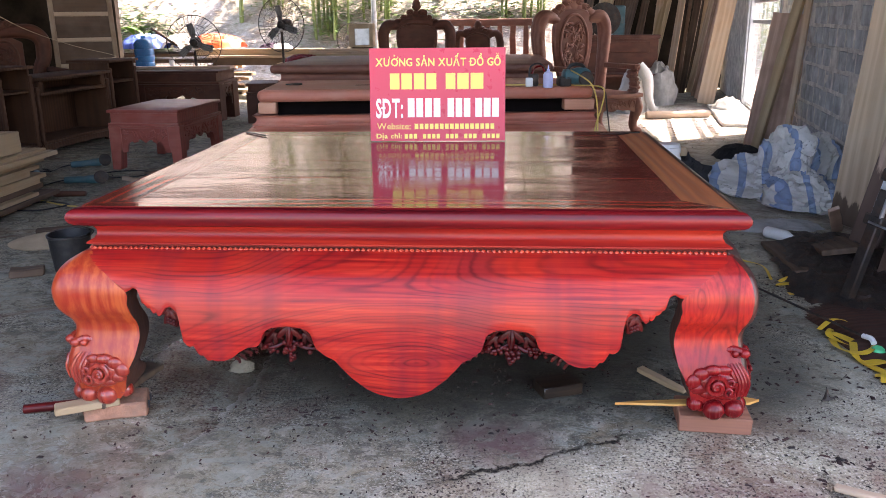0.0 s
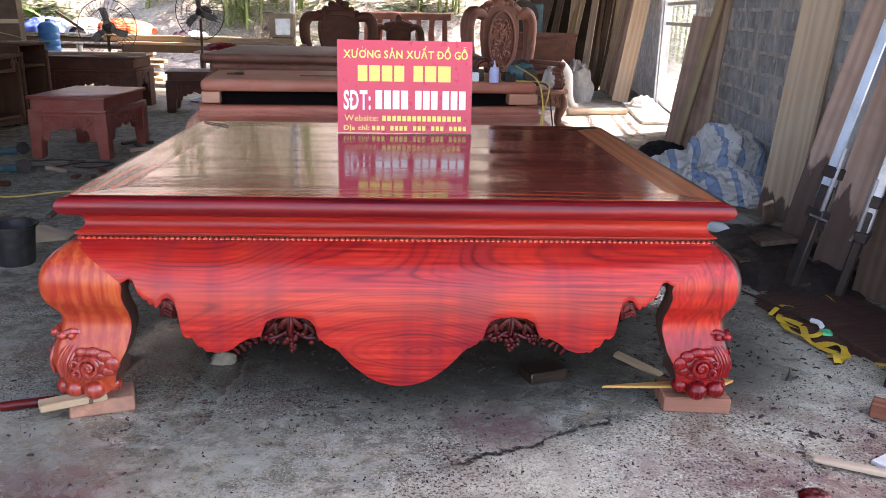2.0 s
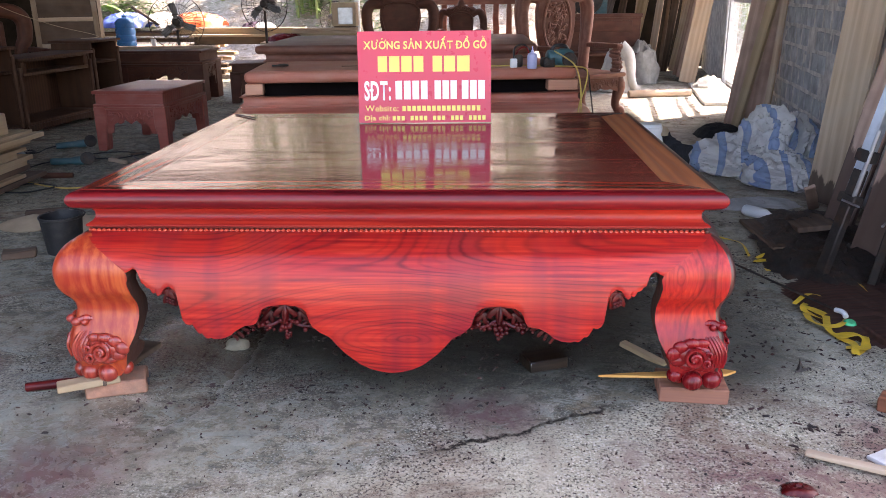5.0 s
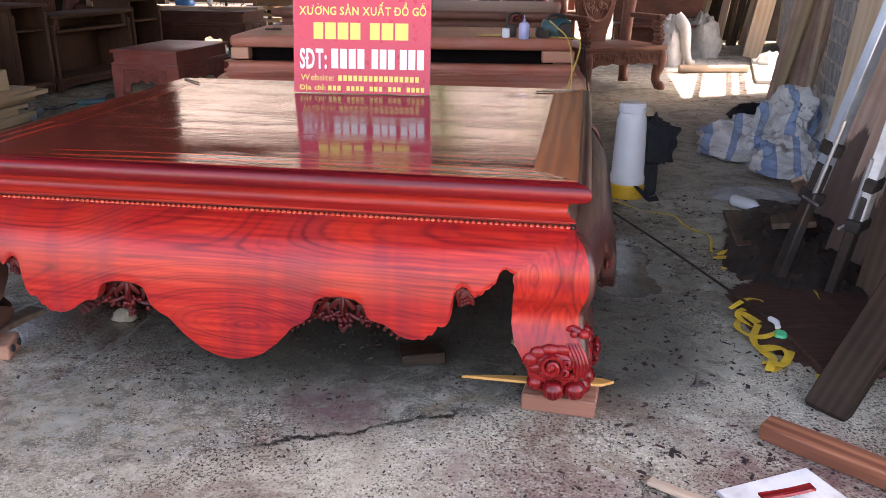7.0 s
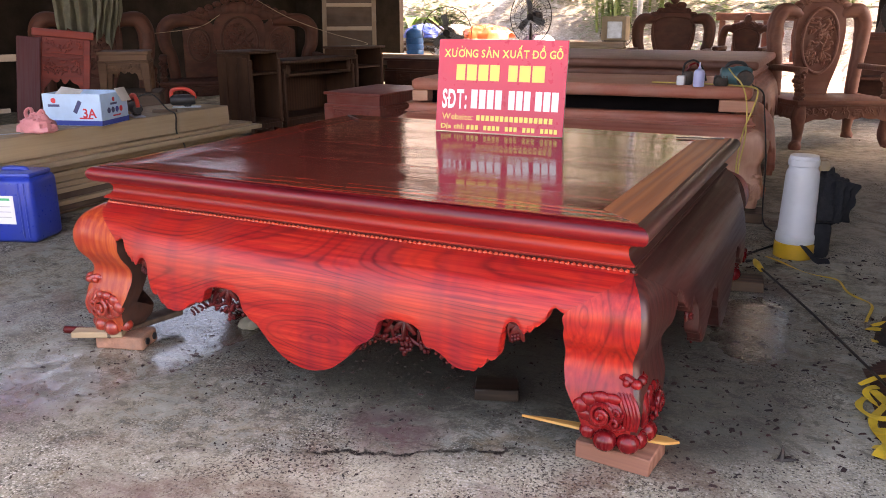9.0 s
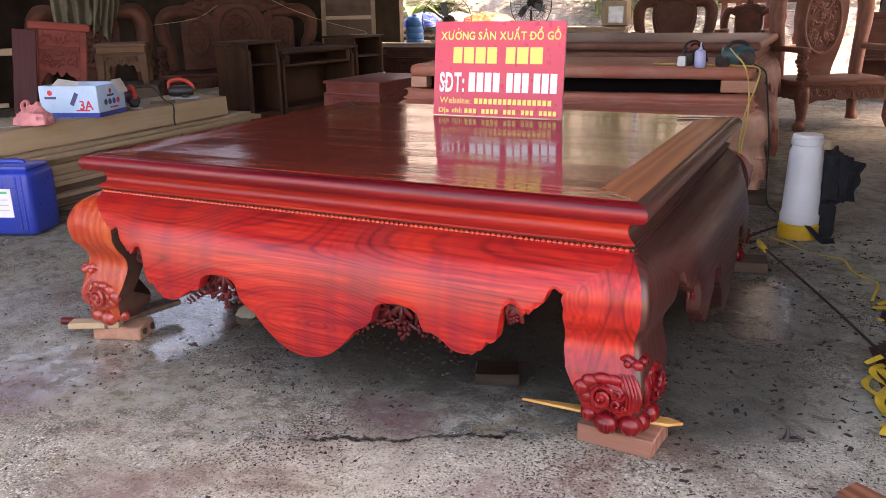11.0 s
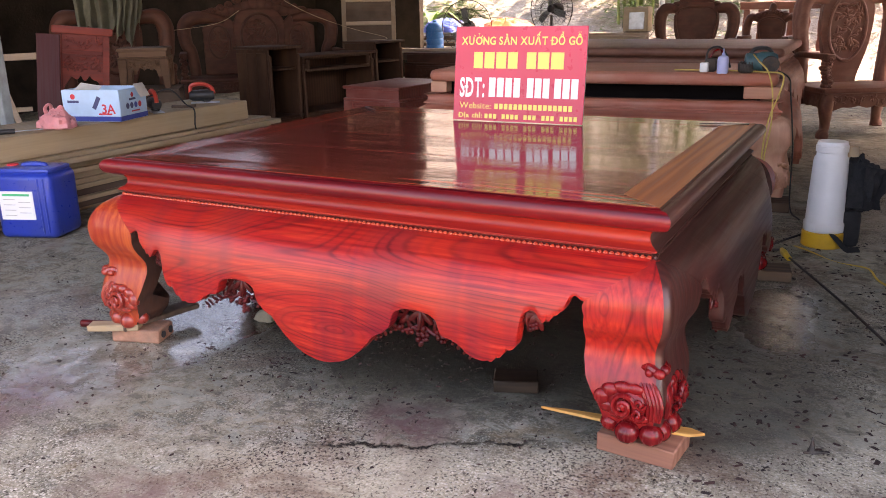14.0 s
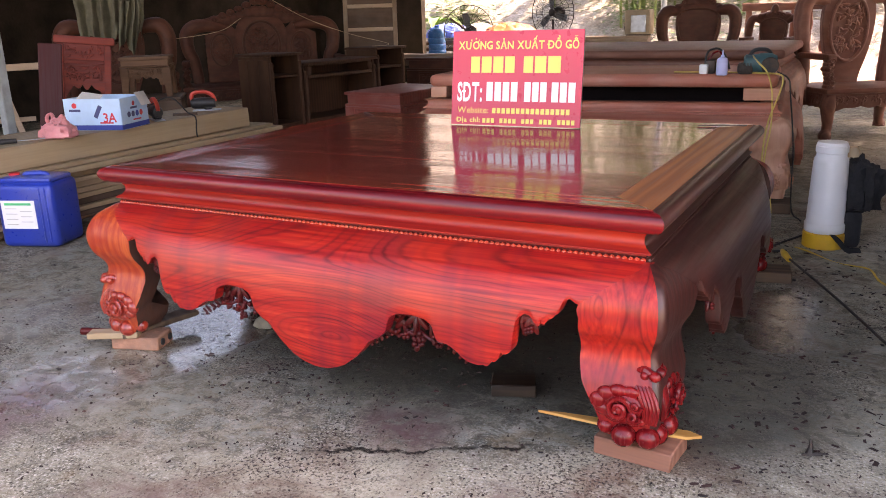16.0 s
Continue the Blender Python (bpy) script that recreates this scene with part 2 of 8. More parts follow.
    col = n.mix(n.math("MULTIPLY", n.span(scrape, 0.62, 0.68, 0.0, 0.45), n.span(cluster, 0.45, 0.6, 0.0, 1.0)), col, (0.46, 0.45, 0.39))
    streak = n.noise(n.co((5, 22, 1), False), 1.0, 5, 0.62, 0.8)
    col = n.mix(n.span(streak, 0.54, 0.70, 0.0, 0.22), col, (0.33, 0.34, 0.30))
    # deep right floor coloured paler to stand in for light that falls there
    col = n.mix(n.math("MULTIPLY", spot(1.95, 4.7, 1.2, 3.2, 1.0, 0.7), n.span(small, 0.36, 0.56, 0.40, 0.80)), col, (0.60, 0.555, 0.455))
    # pale dusty floor by the wall gap, its sunlit brightness partly painted in
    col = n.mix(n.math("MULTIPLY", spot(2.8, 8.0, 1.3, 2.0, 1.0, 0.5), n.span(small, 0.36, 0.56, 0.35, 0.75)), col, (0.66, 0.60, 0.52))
    # stains: ochre, rust, red and purple dye, dirt gathered in clusters
    ochre = n.noise(n.co((1.1, 1.6, 1), False), 2.1, 5, 0.6, 1.2)
    col = n.mix(n.span(ochre, 0.60, 0.74, 0.0, 0.6), col, (0.20, 0.130, 0.055))
    rust = n.noise(v, 1.5, 6, 0.66, 1.0)
    col = n.mix(n.span(rust, 0.54, 0.68, 0.0, 0.65), col, (0.15, 0.068, 0.042))
    dye = n.math("MULTIPLY", most(spot(-1.0, -0.62, 0.28, 0.30, 2.4, 0.7), spot(1.05, -0.45, 0.55, 0.30, 2.4, 0.7), spot(0.25, -0.85, 0.6, 0.22, 2.6, 0.8), spot(1.7, -0.3, 0.5, 0.5, 2.4, 0.8), spot(0.32, -0.12, 0.22, 0.16, 1.6, 0.7)), n.span(small, 0.36, 0.56, 0.15, 0.75))
    col = n.mix(dye, col, (0.125, 0.036, 0.046))
    dirt = n.math("MULTIPLY", n.span(cluster, 0.46, 0.60, 0.0, 1.0), n.span(grit, 0.54, 0.60, 0.0, 0.9))
    col = n.mix(dirt, col, (0.040, 0.030, 0.026))
    # wet floor round and under the bed, the bed's shade painted into its colour
    damp_shade = most(spot(0.12, 0.95, 1.45, 1.25, 0.7, 0.5), n.math("MULTIPLY", spot(1.22, 0.62, 0.36, 0.85, 0.9, 0.5), 0.85))
    col = n.mix(n.math("MULTIPLY", damp_shade, 0.78), col, (0.038, 0.036, 0.029))
    pool = most(spot(-0.84, 0.30, 0.27, 0.66, 0.6, 0.2), spot(1.24, 1.40, 0.20, 0.62, 1.5, 0.6), n.math("MULTIPLY", spot(-1.05, -0.40, 0.42, 0.50, 1.8, 0.6), n.span(small, 0.40, 0.52, 0.35, 1.0)), n.math("MULTIPLY", spot(-1.75, -0.05, 0.55, 0.55, 2.0, 0.8), 0.6))
    rg = n.span(damp_shade, 0.0, 1.0, 0.80, 0.42)
    rg = n.math("ADD", rg, n.math("MULTIPLY", n.math("SUBTRACT", small, 0.5), 0.5))
    rg = n.math("MAXIMUM", 0.07, n.math("SUBTRACT", rg, n.math("MULTIPLY", pool, 0.62)))
    # cracks
    wig = n.noise(v, 3.2, 9, 0.75)
    line = n.math("ABSOLUTE", n.math("ADD", n.math("SUBTRACT", Y, n.math("MULTIPLY", X, 0.50)), n.math("ADD", 0.42, n.math("MULTIPLY", n.math("SUBTRACT", wig, 0.5), 0.30))))
    crack = n.math("MULTIPLY", n.math("MULTIPLY", n.span(line, 0.004, 0.016, 1.0, 0.0), n.span(small, 0.40, 0.50, 0.2, 1.0)), spot(0.42, -0.20, 0.36, 0.5, 0.5))
    line2 = n.math("ABSOLUTE", n.math("ADD", n.math("SUBTRACT", X, n.math("MULTIPLY", Y, -0.45)), n.math("ADD", -1.1, n.math("MULTIPLY", n.math("SUBTRACT", wig, 0.5), 0.7))))
    crack = n.math("MAXIMUM", crack, n.math("MULTIPLY", n.span(line2, 0.002, 0.008, 0.6, 0.0), n.span(mid, 0.48, 0.54, 0.0, 1.0)))
    col = n.mix(crack, col, (0.020, 0.016, 0.013))
    h = n.math("ADD", n.math("MULTIPLY", small, 0.5), n.math("MULTIPLY", n.math("MULTIPLY", fine, 0.5), n.span(rough_zone, 0, 1, 0.35, 1.1)))
    h = n.math("ADD", h, n.math("MULTIPLY", body, 0.35))
    h = n.math("SUBTRACT", h, n.math("MULTIPLY", crack, 1.5))
    rip = n.noise(n.co((42, 66, 1), False), 1.0, 4, 0.6, 1.2)
    h = n.math("ADD", n.math("MULTIPLY", h, n.span(pool, 0.0, 1.0, 1.0, 0.12)), n.math("MULTIPLY", n.math("MULTIPLY", rip, pool), 0.17))
    m = n.finish(col, rg, 0, h, 0.005)
    n.link(n.span(pool, 0.0, 0.6, 0.22, 0.9), n.bsdf.inputs["Specular IOR Level"])
    return m


M_APRON = figured("stained_rosewood_figured", ((0.02, 0.25, 0.22), (-0.95, 0.66, 0.20), (1.05, 0.20, 0.16)), 640.0, 0.75)
M_LEG = figured("stained_rosewood_leg", ((0.46, 0.14, 0.35), (0.47, -0.03, 0.30), (0.18, 0.20, 0.5)), 520.0, 0.7)
M_LEG_PALE = wood("oiled_rosewood_leg", (0.25, 0.014, 0.007), (0.52, 0.098, 0.026), 0.38, 0.25, 8.0, 0.05, (0.30, 0.014, 0.010), 0.75, swirl=7.0, grain=1.9, spec=0.35)
M_LEG_MIX = wood("half_stained_rosewood_leg", (0.17, 0.008, 0.007), (0.46, 0.060, 0.020), 0.36, 0.25, 8.0, 0.05, (0.26, 0.012, 0.010), 0.6, swirl=7.0, grain=1.9, spec=0.35)
M_CARVED = wood("stained_rosewood_carving", (0.085, 0.003, 0.005), (0.27, 0.011, 0.011), 0.26, 0.22, 12.0, 0.5, spec=0.25)
M_CARVED_PALE = wood("oiled_rosewood_carving", (0.20, 0.014, 0.010), (0.46, 0.060, 0.028), 0.30, 0.4, 14.0, 0.2)
M_GRAPE = wood("deep_red_pierced_carving", (0.026, 0.001, 0.0015), (0.125, 0.006, 0.005), 0.36, 0.0, 12.0, 0.5, spec=0.3)
M_LIP = wood("stained_rosewood_moulding", (0.075, 0.003, 0.006), (0.33, 0.013, 0.012), 0.34, 0.22, 7.0, 0.06, swirl=9.0, grain=1.5, spec=0.3)
M_NECK = wood("stained_rosewood_neck", (0.20, 0.008, 0.008), (0.47, 0.034, 0.013), 0.42, 0.12, 7.0, 0.06, swirl=9.0, grain=1.5, spec=0.3)
M_BEAD = wood("oiled_rosewood_beads", (0.34, 0.022, 0.014), (0.62, 0.085, 0.040), 0.28, 0.4, 14.0, 0.3)
M_TOP = top_wood("oiled_top_boards", (0.125, 0.018, 0.013), (0.25, 0.046, 0.028), 0.05, 0.17, 0.28)
M_TOPDRY = wood("dry_brown_rosewood", (0.22, 0.050, 0.018), (0.52, 0.175, 0.060), 0.55, 0.06, 6.0, 0.12, swirl=8.0)
# unstained brown wood, darkened further to paint the side turned from the light
M_SIDE = wood("unstained_rosewood_painted_shade", (0.024, 0.006, 0.005), (0.082, 0.021, 0.016), 0.42, 0.2, 9.0, 0.10, coat_rough=0.25)
M_BLOCKRED = wood("sawn_red_hardwood", (0.20, 0.075, 0.045), (0.46, 0.22, 0.14), 0.75, 0, 7.0, 0.12)
M_WETBLOCK = wood("wet_black_hardwood", (0.010, 0.007, 0.005), (0.060, 0.034, 0.020), 0.35, 0.2, 7.0, 0.12)
M_TOPFRAME = top_wood("oiled_top_frame", (0.14, 0.014, 0.010), (0.34, 0.058, 0.030), 0.06, 0.18, 0.18)
# dark brown timber; on the bed its darkness stands in for shade
M_DARKWOOD = wood("dark_timber_and_painted_shade", (0.03, 0.012, 0.009), (0.09, 0.035, 0.022), 0.7)
M_RAW = wood("raw_sanded_rosewood", (0.36, 0.092, 0.055), (0.60, 0.225, 0.145), 0.55, 0, 6.0, 0.12, (0.54, 0.33, 0.25), 0.3)
M_RAWPALE = wood("pale_pink_sapwood", (0.46, 0.20, 0.12), (0.68, 0.38, 0.25), 0.6, 0, 8.0, 0.12, swirl=8.0)
M_REDSTOOL = wood("red_sealed_rosewood", (0.19, 0.032, 0.022), (0.33, 0.078, 0.054), 0.5, 0.1, 7.0, 0.15, (0.36, 0.19, 0.15), 0.25)
M_CHAIR = wood("unfinished_carved_timber", (0.13, 0.042, 0.027), (0.27, 0.105, 0.066), 0.62, 0.05, 9.0, 0.4, (0.30, 0.17, 0.12), 0.3)
M_CHAIRDARK = wood("dusty_dark_carved_timber", (0.048, 0.015, 0.008), (0.125, 0.040, 0.023), 0.62, 0.0, 9.0, 0.4, (0.13, 0.062, 0.038), 0.35, spec=0.3)
M_CAB = wood("unfinished_cabinet_timber", (0.036, 0.0145, 0.007), (0.098, 0.043, 0.022), 0.75, 0, 7.0, 0.14, (0.105, 0.056, 0.030), 0.3, spec=0.3)
M_CABV = wood("unfinished_cabinet_timber_upright", (0.036, 0.0145, 0.007), (0.098, 0.043, 0.022), 0.75, 0, 7.0, 0.10, (0.105, 0.056, 0.030), 0.3, up=True, spec=0.3)
M_PLANK = wood("weathered_sawn_plank", (0.34, 0.23, 0.15), (0.58, 0.43, 0.30), 0.8, 0, 5.0, 0.1, (0.48, 0.40, 0.32), 0.4, swirl=8.0)
M_PLANKDARK = wood("old_dark_plank", (0.050, 0.030, 0.020), (0.15, 0.090, 0.056), 0.8, 0, 6.0, 0.1, (0.20, 0.15, 0.11), 0.3)
M_OLDBOARD = wood("old_wet_board", (0.010, 0.006, 0.004), (0.048, 0.027, 0.015), 0.65, 0, 9.0, 0.1, (0.065, 0.038, 0.022), 0.3, spec=0.2)
M_PLANKV = wood("weathered_plank_upright", (0.20, 0.13, 0.08), (0.40, 0.28, 0.18), 0.8, 0, 6.0, 0.08, (0.40, 0.34, 0.27), 0.4, up=True)
M_DARKWALL = plain("dark_boarding", (0.030, 0.023, 0.018), 0.95, 0, 0.4, 3, 0.004, spec=0.1)
M_PLANKPINK = wood("reddish_sawn_plank", (0.34, 0.21, 0.155), (0.58, 0.40, 0.31), 0.8, 0, 5.0, 0.1, (0.22, 0.13, 0.10), 0.5, swirl=8.0)
M_PLANKWET = wood("sawn_plank_wet_foot", (0.44, 0.31, 0.20), (0.70, 0.54, 0.38), 0.8, 0, 5.0, 0.1, (0.55, 0.46, 0.36), 0.4, swirl=8.0, foot=-0.86)
M_PINKWET = wood("reddish_plank_wet_foot", (0.33, 0.205, 0.155), (0.56, 0.385, 0.30), 0.8, 0, 5.0, 0.1, (0.30, 0.18, 0.14), 0.5, swirl=8.0, foot=-0.42)
M_PINE = wood("pale_sawn_timber", (0.27, 0.18, 0.095), (0.48, 0.35, 0.21), 0.75, 0, 5.0, 0.1, (0.40, 0.33, 0.24), 0.3)
M_SPLINT = wood("split_yellow_batten", (0.46, 0.19, 0.04), (0.72, 0.40, 0.12), 0.6, 0, 8.0, 0.1)
M_BRICK = plain("worn_brick", (0.36, 0.17, 0.105), 0.9, 0, 0.3, 22, 0.003, 0, (0.20, 0.14, 0.10), 0.6)
M_FLOOR = concrete_floor()
M_BLOCK = plain("grey_cinder_block", (0.345, 0.362, 0.372), 0.95, 0, 0.38, 7, 0.005, 0, (0.16, 0.16, 0.16), 0.6)
M_MORTAR = plain("rough_mortar", (0.53, 0.51, 0.47), 0.95, 0, 0.30, 9, 0.012, 0, (0.20, 0.19, 0.175), 0.7)
M_STEEL = plain("galvanised_steel", (0.50, 0.53, 0.56), 0.38, 0.85, 0.12, 12, 0.0004, 0, (0.22, 0.21, 0.20), 0.5)
M_ALU = plain("clamp_bar_metal", (0.56, 0.62, 0.68), 0.36, 0.75, 0.1, 9, 0.0004, 0, (0.25, 0.24, 0.23), 0.5)
M_POST = plain("grey_green_painted_steel", (0.33, 0.37, 0.37), 0.5, 0, 0.12, 6, 0.0006, 0, (0.18, 0.17, 0.15), 0.6)
M_WHITEPAINT = plain("chipped_white_paint", (0.72, 0.73, 0.72), 0.55, 0, 0.08, 10, 0.0006, 0, (0.30, 0.25, 0.21), 0.6)
M_FANBLADE = plain("dusty_fan_blade", (0.17, 0.17, 0.165), 0.6, 0, 0.2, 9, 0.0005)
M_IRON = plain("dark_iron", (0.055, 0.048, 0.044), 0.6, 0.6, 0.3, 18, 0.0008, 0, (0.12, 0.06, 0.035), 0.6)
M_BLACK = plain("black_plastic", (0.016, 0.016, 0.017), 0.5, 0, 0.3, 14, 0.0004, 0, (0.08, 0.07, 0.06), 0.4)
# near-black colour that stands in for the shade of a hollow
M_VOID = plain("painted_hollow_shade", (0.006, 0.004, 0.004), 0.95, 0, 0.3, 12, 0.001, spec=0.05)
M_CLOTHBLACK = plain("black_cloth", (0.014, 0.015, 0.018), 0.95, 0, 0.4, 30, 0.001)
M_RED = plain("sign_red_print", (0.66, 0.030, 0.075), 0.32, 0, 0.03, 3, 0.0001)
M_YELLOW = plain("sign_yellow_print", (0.88, 0.70, 0.16), 0.4, 0, 0.02, 3, 0.0001)
M_WHITE = plain("sign_white_print", (0.85, 0.85, 0.85), 0.4, 0, 0.02, 3, 0.0001)
M_BACKBOARD = plain("sign_board_back", (0.55, 0.53, 0.50), 0.6, 0, 0.05, 4, 0.0002)
M_BLUE = plain("blue_plastic", (0.012, 0.045, 0.36), 0.33, 0, 0.12, 6, 0.0008, 0, (0.06, 0.08, 0.16), 0.4)
M_DRUM = plain("blue_water_bottle", (0.03, 0.17, 0.40), 0.25, 0, 0.12, 6, 0.0004)
M_MILK = plain("milky_plastic", (0.78, 0.80, 0.80), 0.4, 0, 0.05, 5, 0.0004)
M_AMBER = plain("yellow_plastic", (0.75, 0.42, 0.03), 0.4, 0, 0.08, 6, 0.0004, 0, (0.3, 0.2, 0.06), 0.4)
M_GREEN = plain("green_plastic", (0.03, 0.52, 0.22), 0.35, 0, 0.08, 8, 0.0003)
M_STRAP = plain("yellow_strapping", (0.72, 0.46, 0.04), 0.5, 0, 0.2, 12, 0.0004, 0, (0.28, 0.17, 0.05), 0.4)
M_CABLE = plain("yellow_cable", (0.62, 0.45, 0.12), 0.5, 0, 0.15, 20, 0.0002)
M_PINK = plain("pink_plastic_bag", (0.72, 0.27, 0.27), 0.35, 0, 0.15, 12, 0.0008)
M_ORANGE = plain("orange_plastic", (0.55, 0.050, 0.030), 0.4, 0, 0.1, 9, 0.0003)
M_TEAL = plain("teal_tool_casing", (0.035, 0.11, 0.125), 0.45, 0, 0.2, 12, 0.0004, 0, (0.16, 0.14, 0.11), 0.4)
M_SACK = plain("white_sack", (0.56, 0.54, 0.50), 0.8, 0, 0.12, 10, 0.002, 0, (0.40, 0.36, 0.30), 0.5)
M_CLOTHGREY = plain("grey_green_cloth", (0.155, 0.148, 0.100), 0.9, 0, 0.3, 7, 0.003, 0, (0.10, 0.085, 0.06), 0.5)
M_SHEET = plain("grey_plastic_sheet", (0.40, 0.40, 0.395), 0.6, 0, 0.2, 9, 0.002, 0, (0.20, 0.18, 0.16), 0.5)
M_GREYSACK = plain("grey_brown_sack", (0.27, 0.25, 0.22), 0.85, 0, 0.25, 10, 0.003)
M_STONE = plain("pale_rubble", (0.24, 0.21, 0.155), 0.9, 0, 0.25, 16, 0.004)
M_CARD = plain("kraft_card", (0.42, 0.32, 0.21), 0.85, 0, 0.15, 7, 0.0008)


# mesh tools
def to_object(name, bm, mat, parent=None, m=None, smooth=True):
    me = bpy.data.meshes.new(name)
    bmesh.ops.recalc_face_normals(bm, faces=bm.faces)
    bm.to_mesh(me)
    bm.free()
    me.materials.append(mat)
    if smooth:
        me.shade_smooth()
        me.set_sharp_from_angle(angle=radians(38))
    ob = new(name, me)
    if parent is not None:
        ob.parent = parent
    if m is not None:
        ob.matrix_basis = m
    return ob


def part(name, bm, material, parent, label="", m=None, smooth=True):
    ob = to_object(name, bm, material, parent, m, smooth)
    if label:
        ob["label"] = label
    return ob


def thing(name, label, category, m=None, group="", kind=""):
    ob = new(name)
    ob.empty_display_size = 0.05
    if m is not None:
        ob.matrix_basis = m
    return tagged(ob, label, category, group, kind)


def solo(name, bm, mat, label, category, m=None, group="", kind="", smooth=True):
    return tagged(to_object(name, bm, mat, None, m, smooth), label, category, group, kind)


def join(dst, src, m=None):
    tmp = bpy.data.meshes.new("tmp")
    src.to_mesh(tmp)
    src.free()
    if m is not None:
        tmp.transform(m)
    dst.from_mesh(tmp)
    bpy.data.meshes.remove(tmp)
    return dst


def moved(bm, m):
    bm.transform(m)
    return bm


def box(sx, sy, sz, bev=0.004, seg=1, base=True):
    """A bevelled box, centred in x and y, standing on z = 0 (base) or centred."""
    bm = bmesh.new()
    bmesh.ops.create_cube(bm, size=1)
    bmesh.ops.scale(bm, vec=(sx, sy, sz), verts=bm.verts)
    if bev:
        b = min(bev, 0.45 * min(sx, sy, sz))
        bmesh.ops.bevel(bm, geom=bm.edges[:], offset=b, segments=seg, affect="EDGES", profile=0.5)
    if base:
        bmesh.ops.translate(bm, vec=(0, 0, sz / 2), verts=bm.verts)
    return bm


def rough_box(sx, sy, sz, amount=0.004, bev=0.004, cuts=3, seed=0):
    """A box with uneven, worn faces."""
    bm = box(sx, sy, sz, bev)
    bmesh.ops.subdivide_edges(bm, edges=[e for e in bm.edges if e.calc_length() > 0.05], cuts=cuts, use_grid_fill=True)
    for v in bm.verts:
        p = v.co * 9 + Vector((seed, seed * 1.7, 0))
        v.co += Vector((noise.noise(p), noise.noise(p + Vector((7, 0, 0))), noise.noise(p + Vector((0, 9, 0))) * (v.co.z > 0.01))) * amount
    return bm


def lathe(profile, n=24, cap=True):
    bm = bmesh.new()
    rings = []
    for r, z in profile:
        rings.append([bm.verts.new((r * math.cos(2 * math.pi * i / n), r * math.sin(2 * math.pi * i / n), z)) for i in range(n)])
    for a, b in zip(rings, rings[1:]):
        for i in range(n):
            bm.faces.new((a[i], a[(i + 1) % n], b[(i + 1) % n], b[i]))
    if cap:
        bm.faces.new(rings[0][::-1])
        bm.faces.new(rings[-1])
    return bm


def spline(points, steps=6):
    """Catmull-Rom points through the given ones."""
    p = [Vector(q) for q in points]
    if len(p) < 3:
        return p
    ext = [p[0] * 2 - p[1]] + p + [p[-1] * 2 - p[-2]]
    out = []
    for i in range(1, len(ext) - 2):
        a, b, c, d = ext[i - 1:i + 3]
        for k in range(steps):
            t = k / steps
            out.append(0.5 * (2 * b + (c - a) * t + (2 * a - 5 * b + 4 * c - d) * t * t + (3 * b - a - 3 * c + d) * t ** 3))
    out.append(p[-1])
    return out


def tube(points, radius, n=8, steps=5, flat=1.0, cap=True):
    """A tube along a smooth line; radius is a number or one per point."""
    pts = spline(points, steps)
    if isinstance(radius, (int, float)):
        rad = [radius] * len(pts)
    else:
        rad = []
        for i in range(len(pts)):
            f = i / max(1, len(pts) - 1) * (len(radius) - 1)
            k = min(int(f), len(radius) - 2)
            rad.append(radius[k] + (radius[k + 1] - radius[k]) * (f - k))
    bm = bmesh.new()
    up = Vector((0, 0, 1))
    rings = []
    prev = None
    for i, p in enumerate(pts):
        d = (pts[min(i + 1, len(pts) - 1)] - pts[max(i - 1, 0)]).normalized()
        if prev is None:
            s = d.cross(up)
            if s.length < 1e-3:
                s = d.cross(Vector((0, 1, 0)))
        else:
            s = prev - d * prev.dot(d)
        s.normalize()
        prev = s
        q = d.cross(s)
        rings.append([bm.verts.new(p + (s * math.cos(2 * math.pi * k / n) + q * (flat * math.sin(2 * math.pi * k / n))) * rad[i]) for k in range(n)])
    for a, b in zip(rings, rings[1:]):
        for k in range(n):
            bm.faces.new((a[k], a[(k + 1) % n], b[(k + 1) % n], b[k]))
    if cap:
        bm.faces.new(rings[0][::-1])
        bm.faces.new(rings[-1])
    return bm


def ball(r, at=(0, 0, 0), scale=(1, 1, 1), n=14, m=8):
    bm = bmesh.new()
    bmesh.ops.create_uvsphere(bm, u_segments=n, v_segments=m, radius=r)
    bmesh.ops.scale(bm, vec=scale, verts=bm.verts)
    bmesh.ops.translate(bm, vec=at, verts=bm.verts)
    return bm


def prism(outline, depth, bev=0.0, seg=1):
    """An outline in x and z, extruded along y, centred."""
    bm = bmesh.new()
    f = bm.faces.new([bm.verts.new((x, -depth / 2, z)) for x, z in outline])
    ext = bmesh.ops.extrude_face_region(bm, geom=[f])
    bmesh.ops.translate(bm, vec=(0, depth, 0), verts=[g for g in ext["geom"] if isinstance(g, bmesh.types.BMVert)])
    if bev:
        edges = [e for e in bm.edges if len(e.link_faces) == 2 and e.calc_face_angle(0) > 0.9]
        bmesh.ops.bevel(bm, geom=edges, offset=bev, segments=seg, affect="EDGES", profile=0.5)
    bmesh.ops.triangulate(bm, faces=[g for g in bm.faces if len(g.verts) > 4])
    return bm


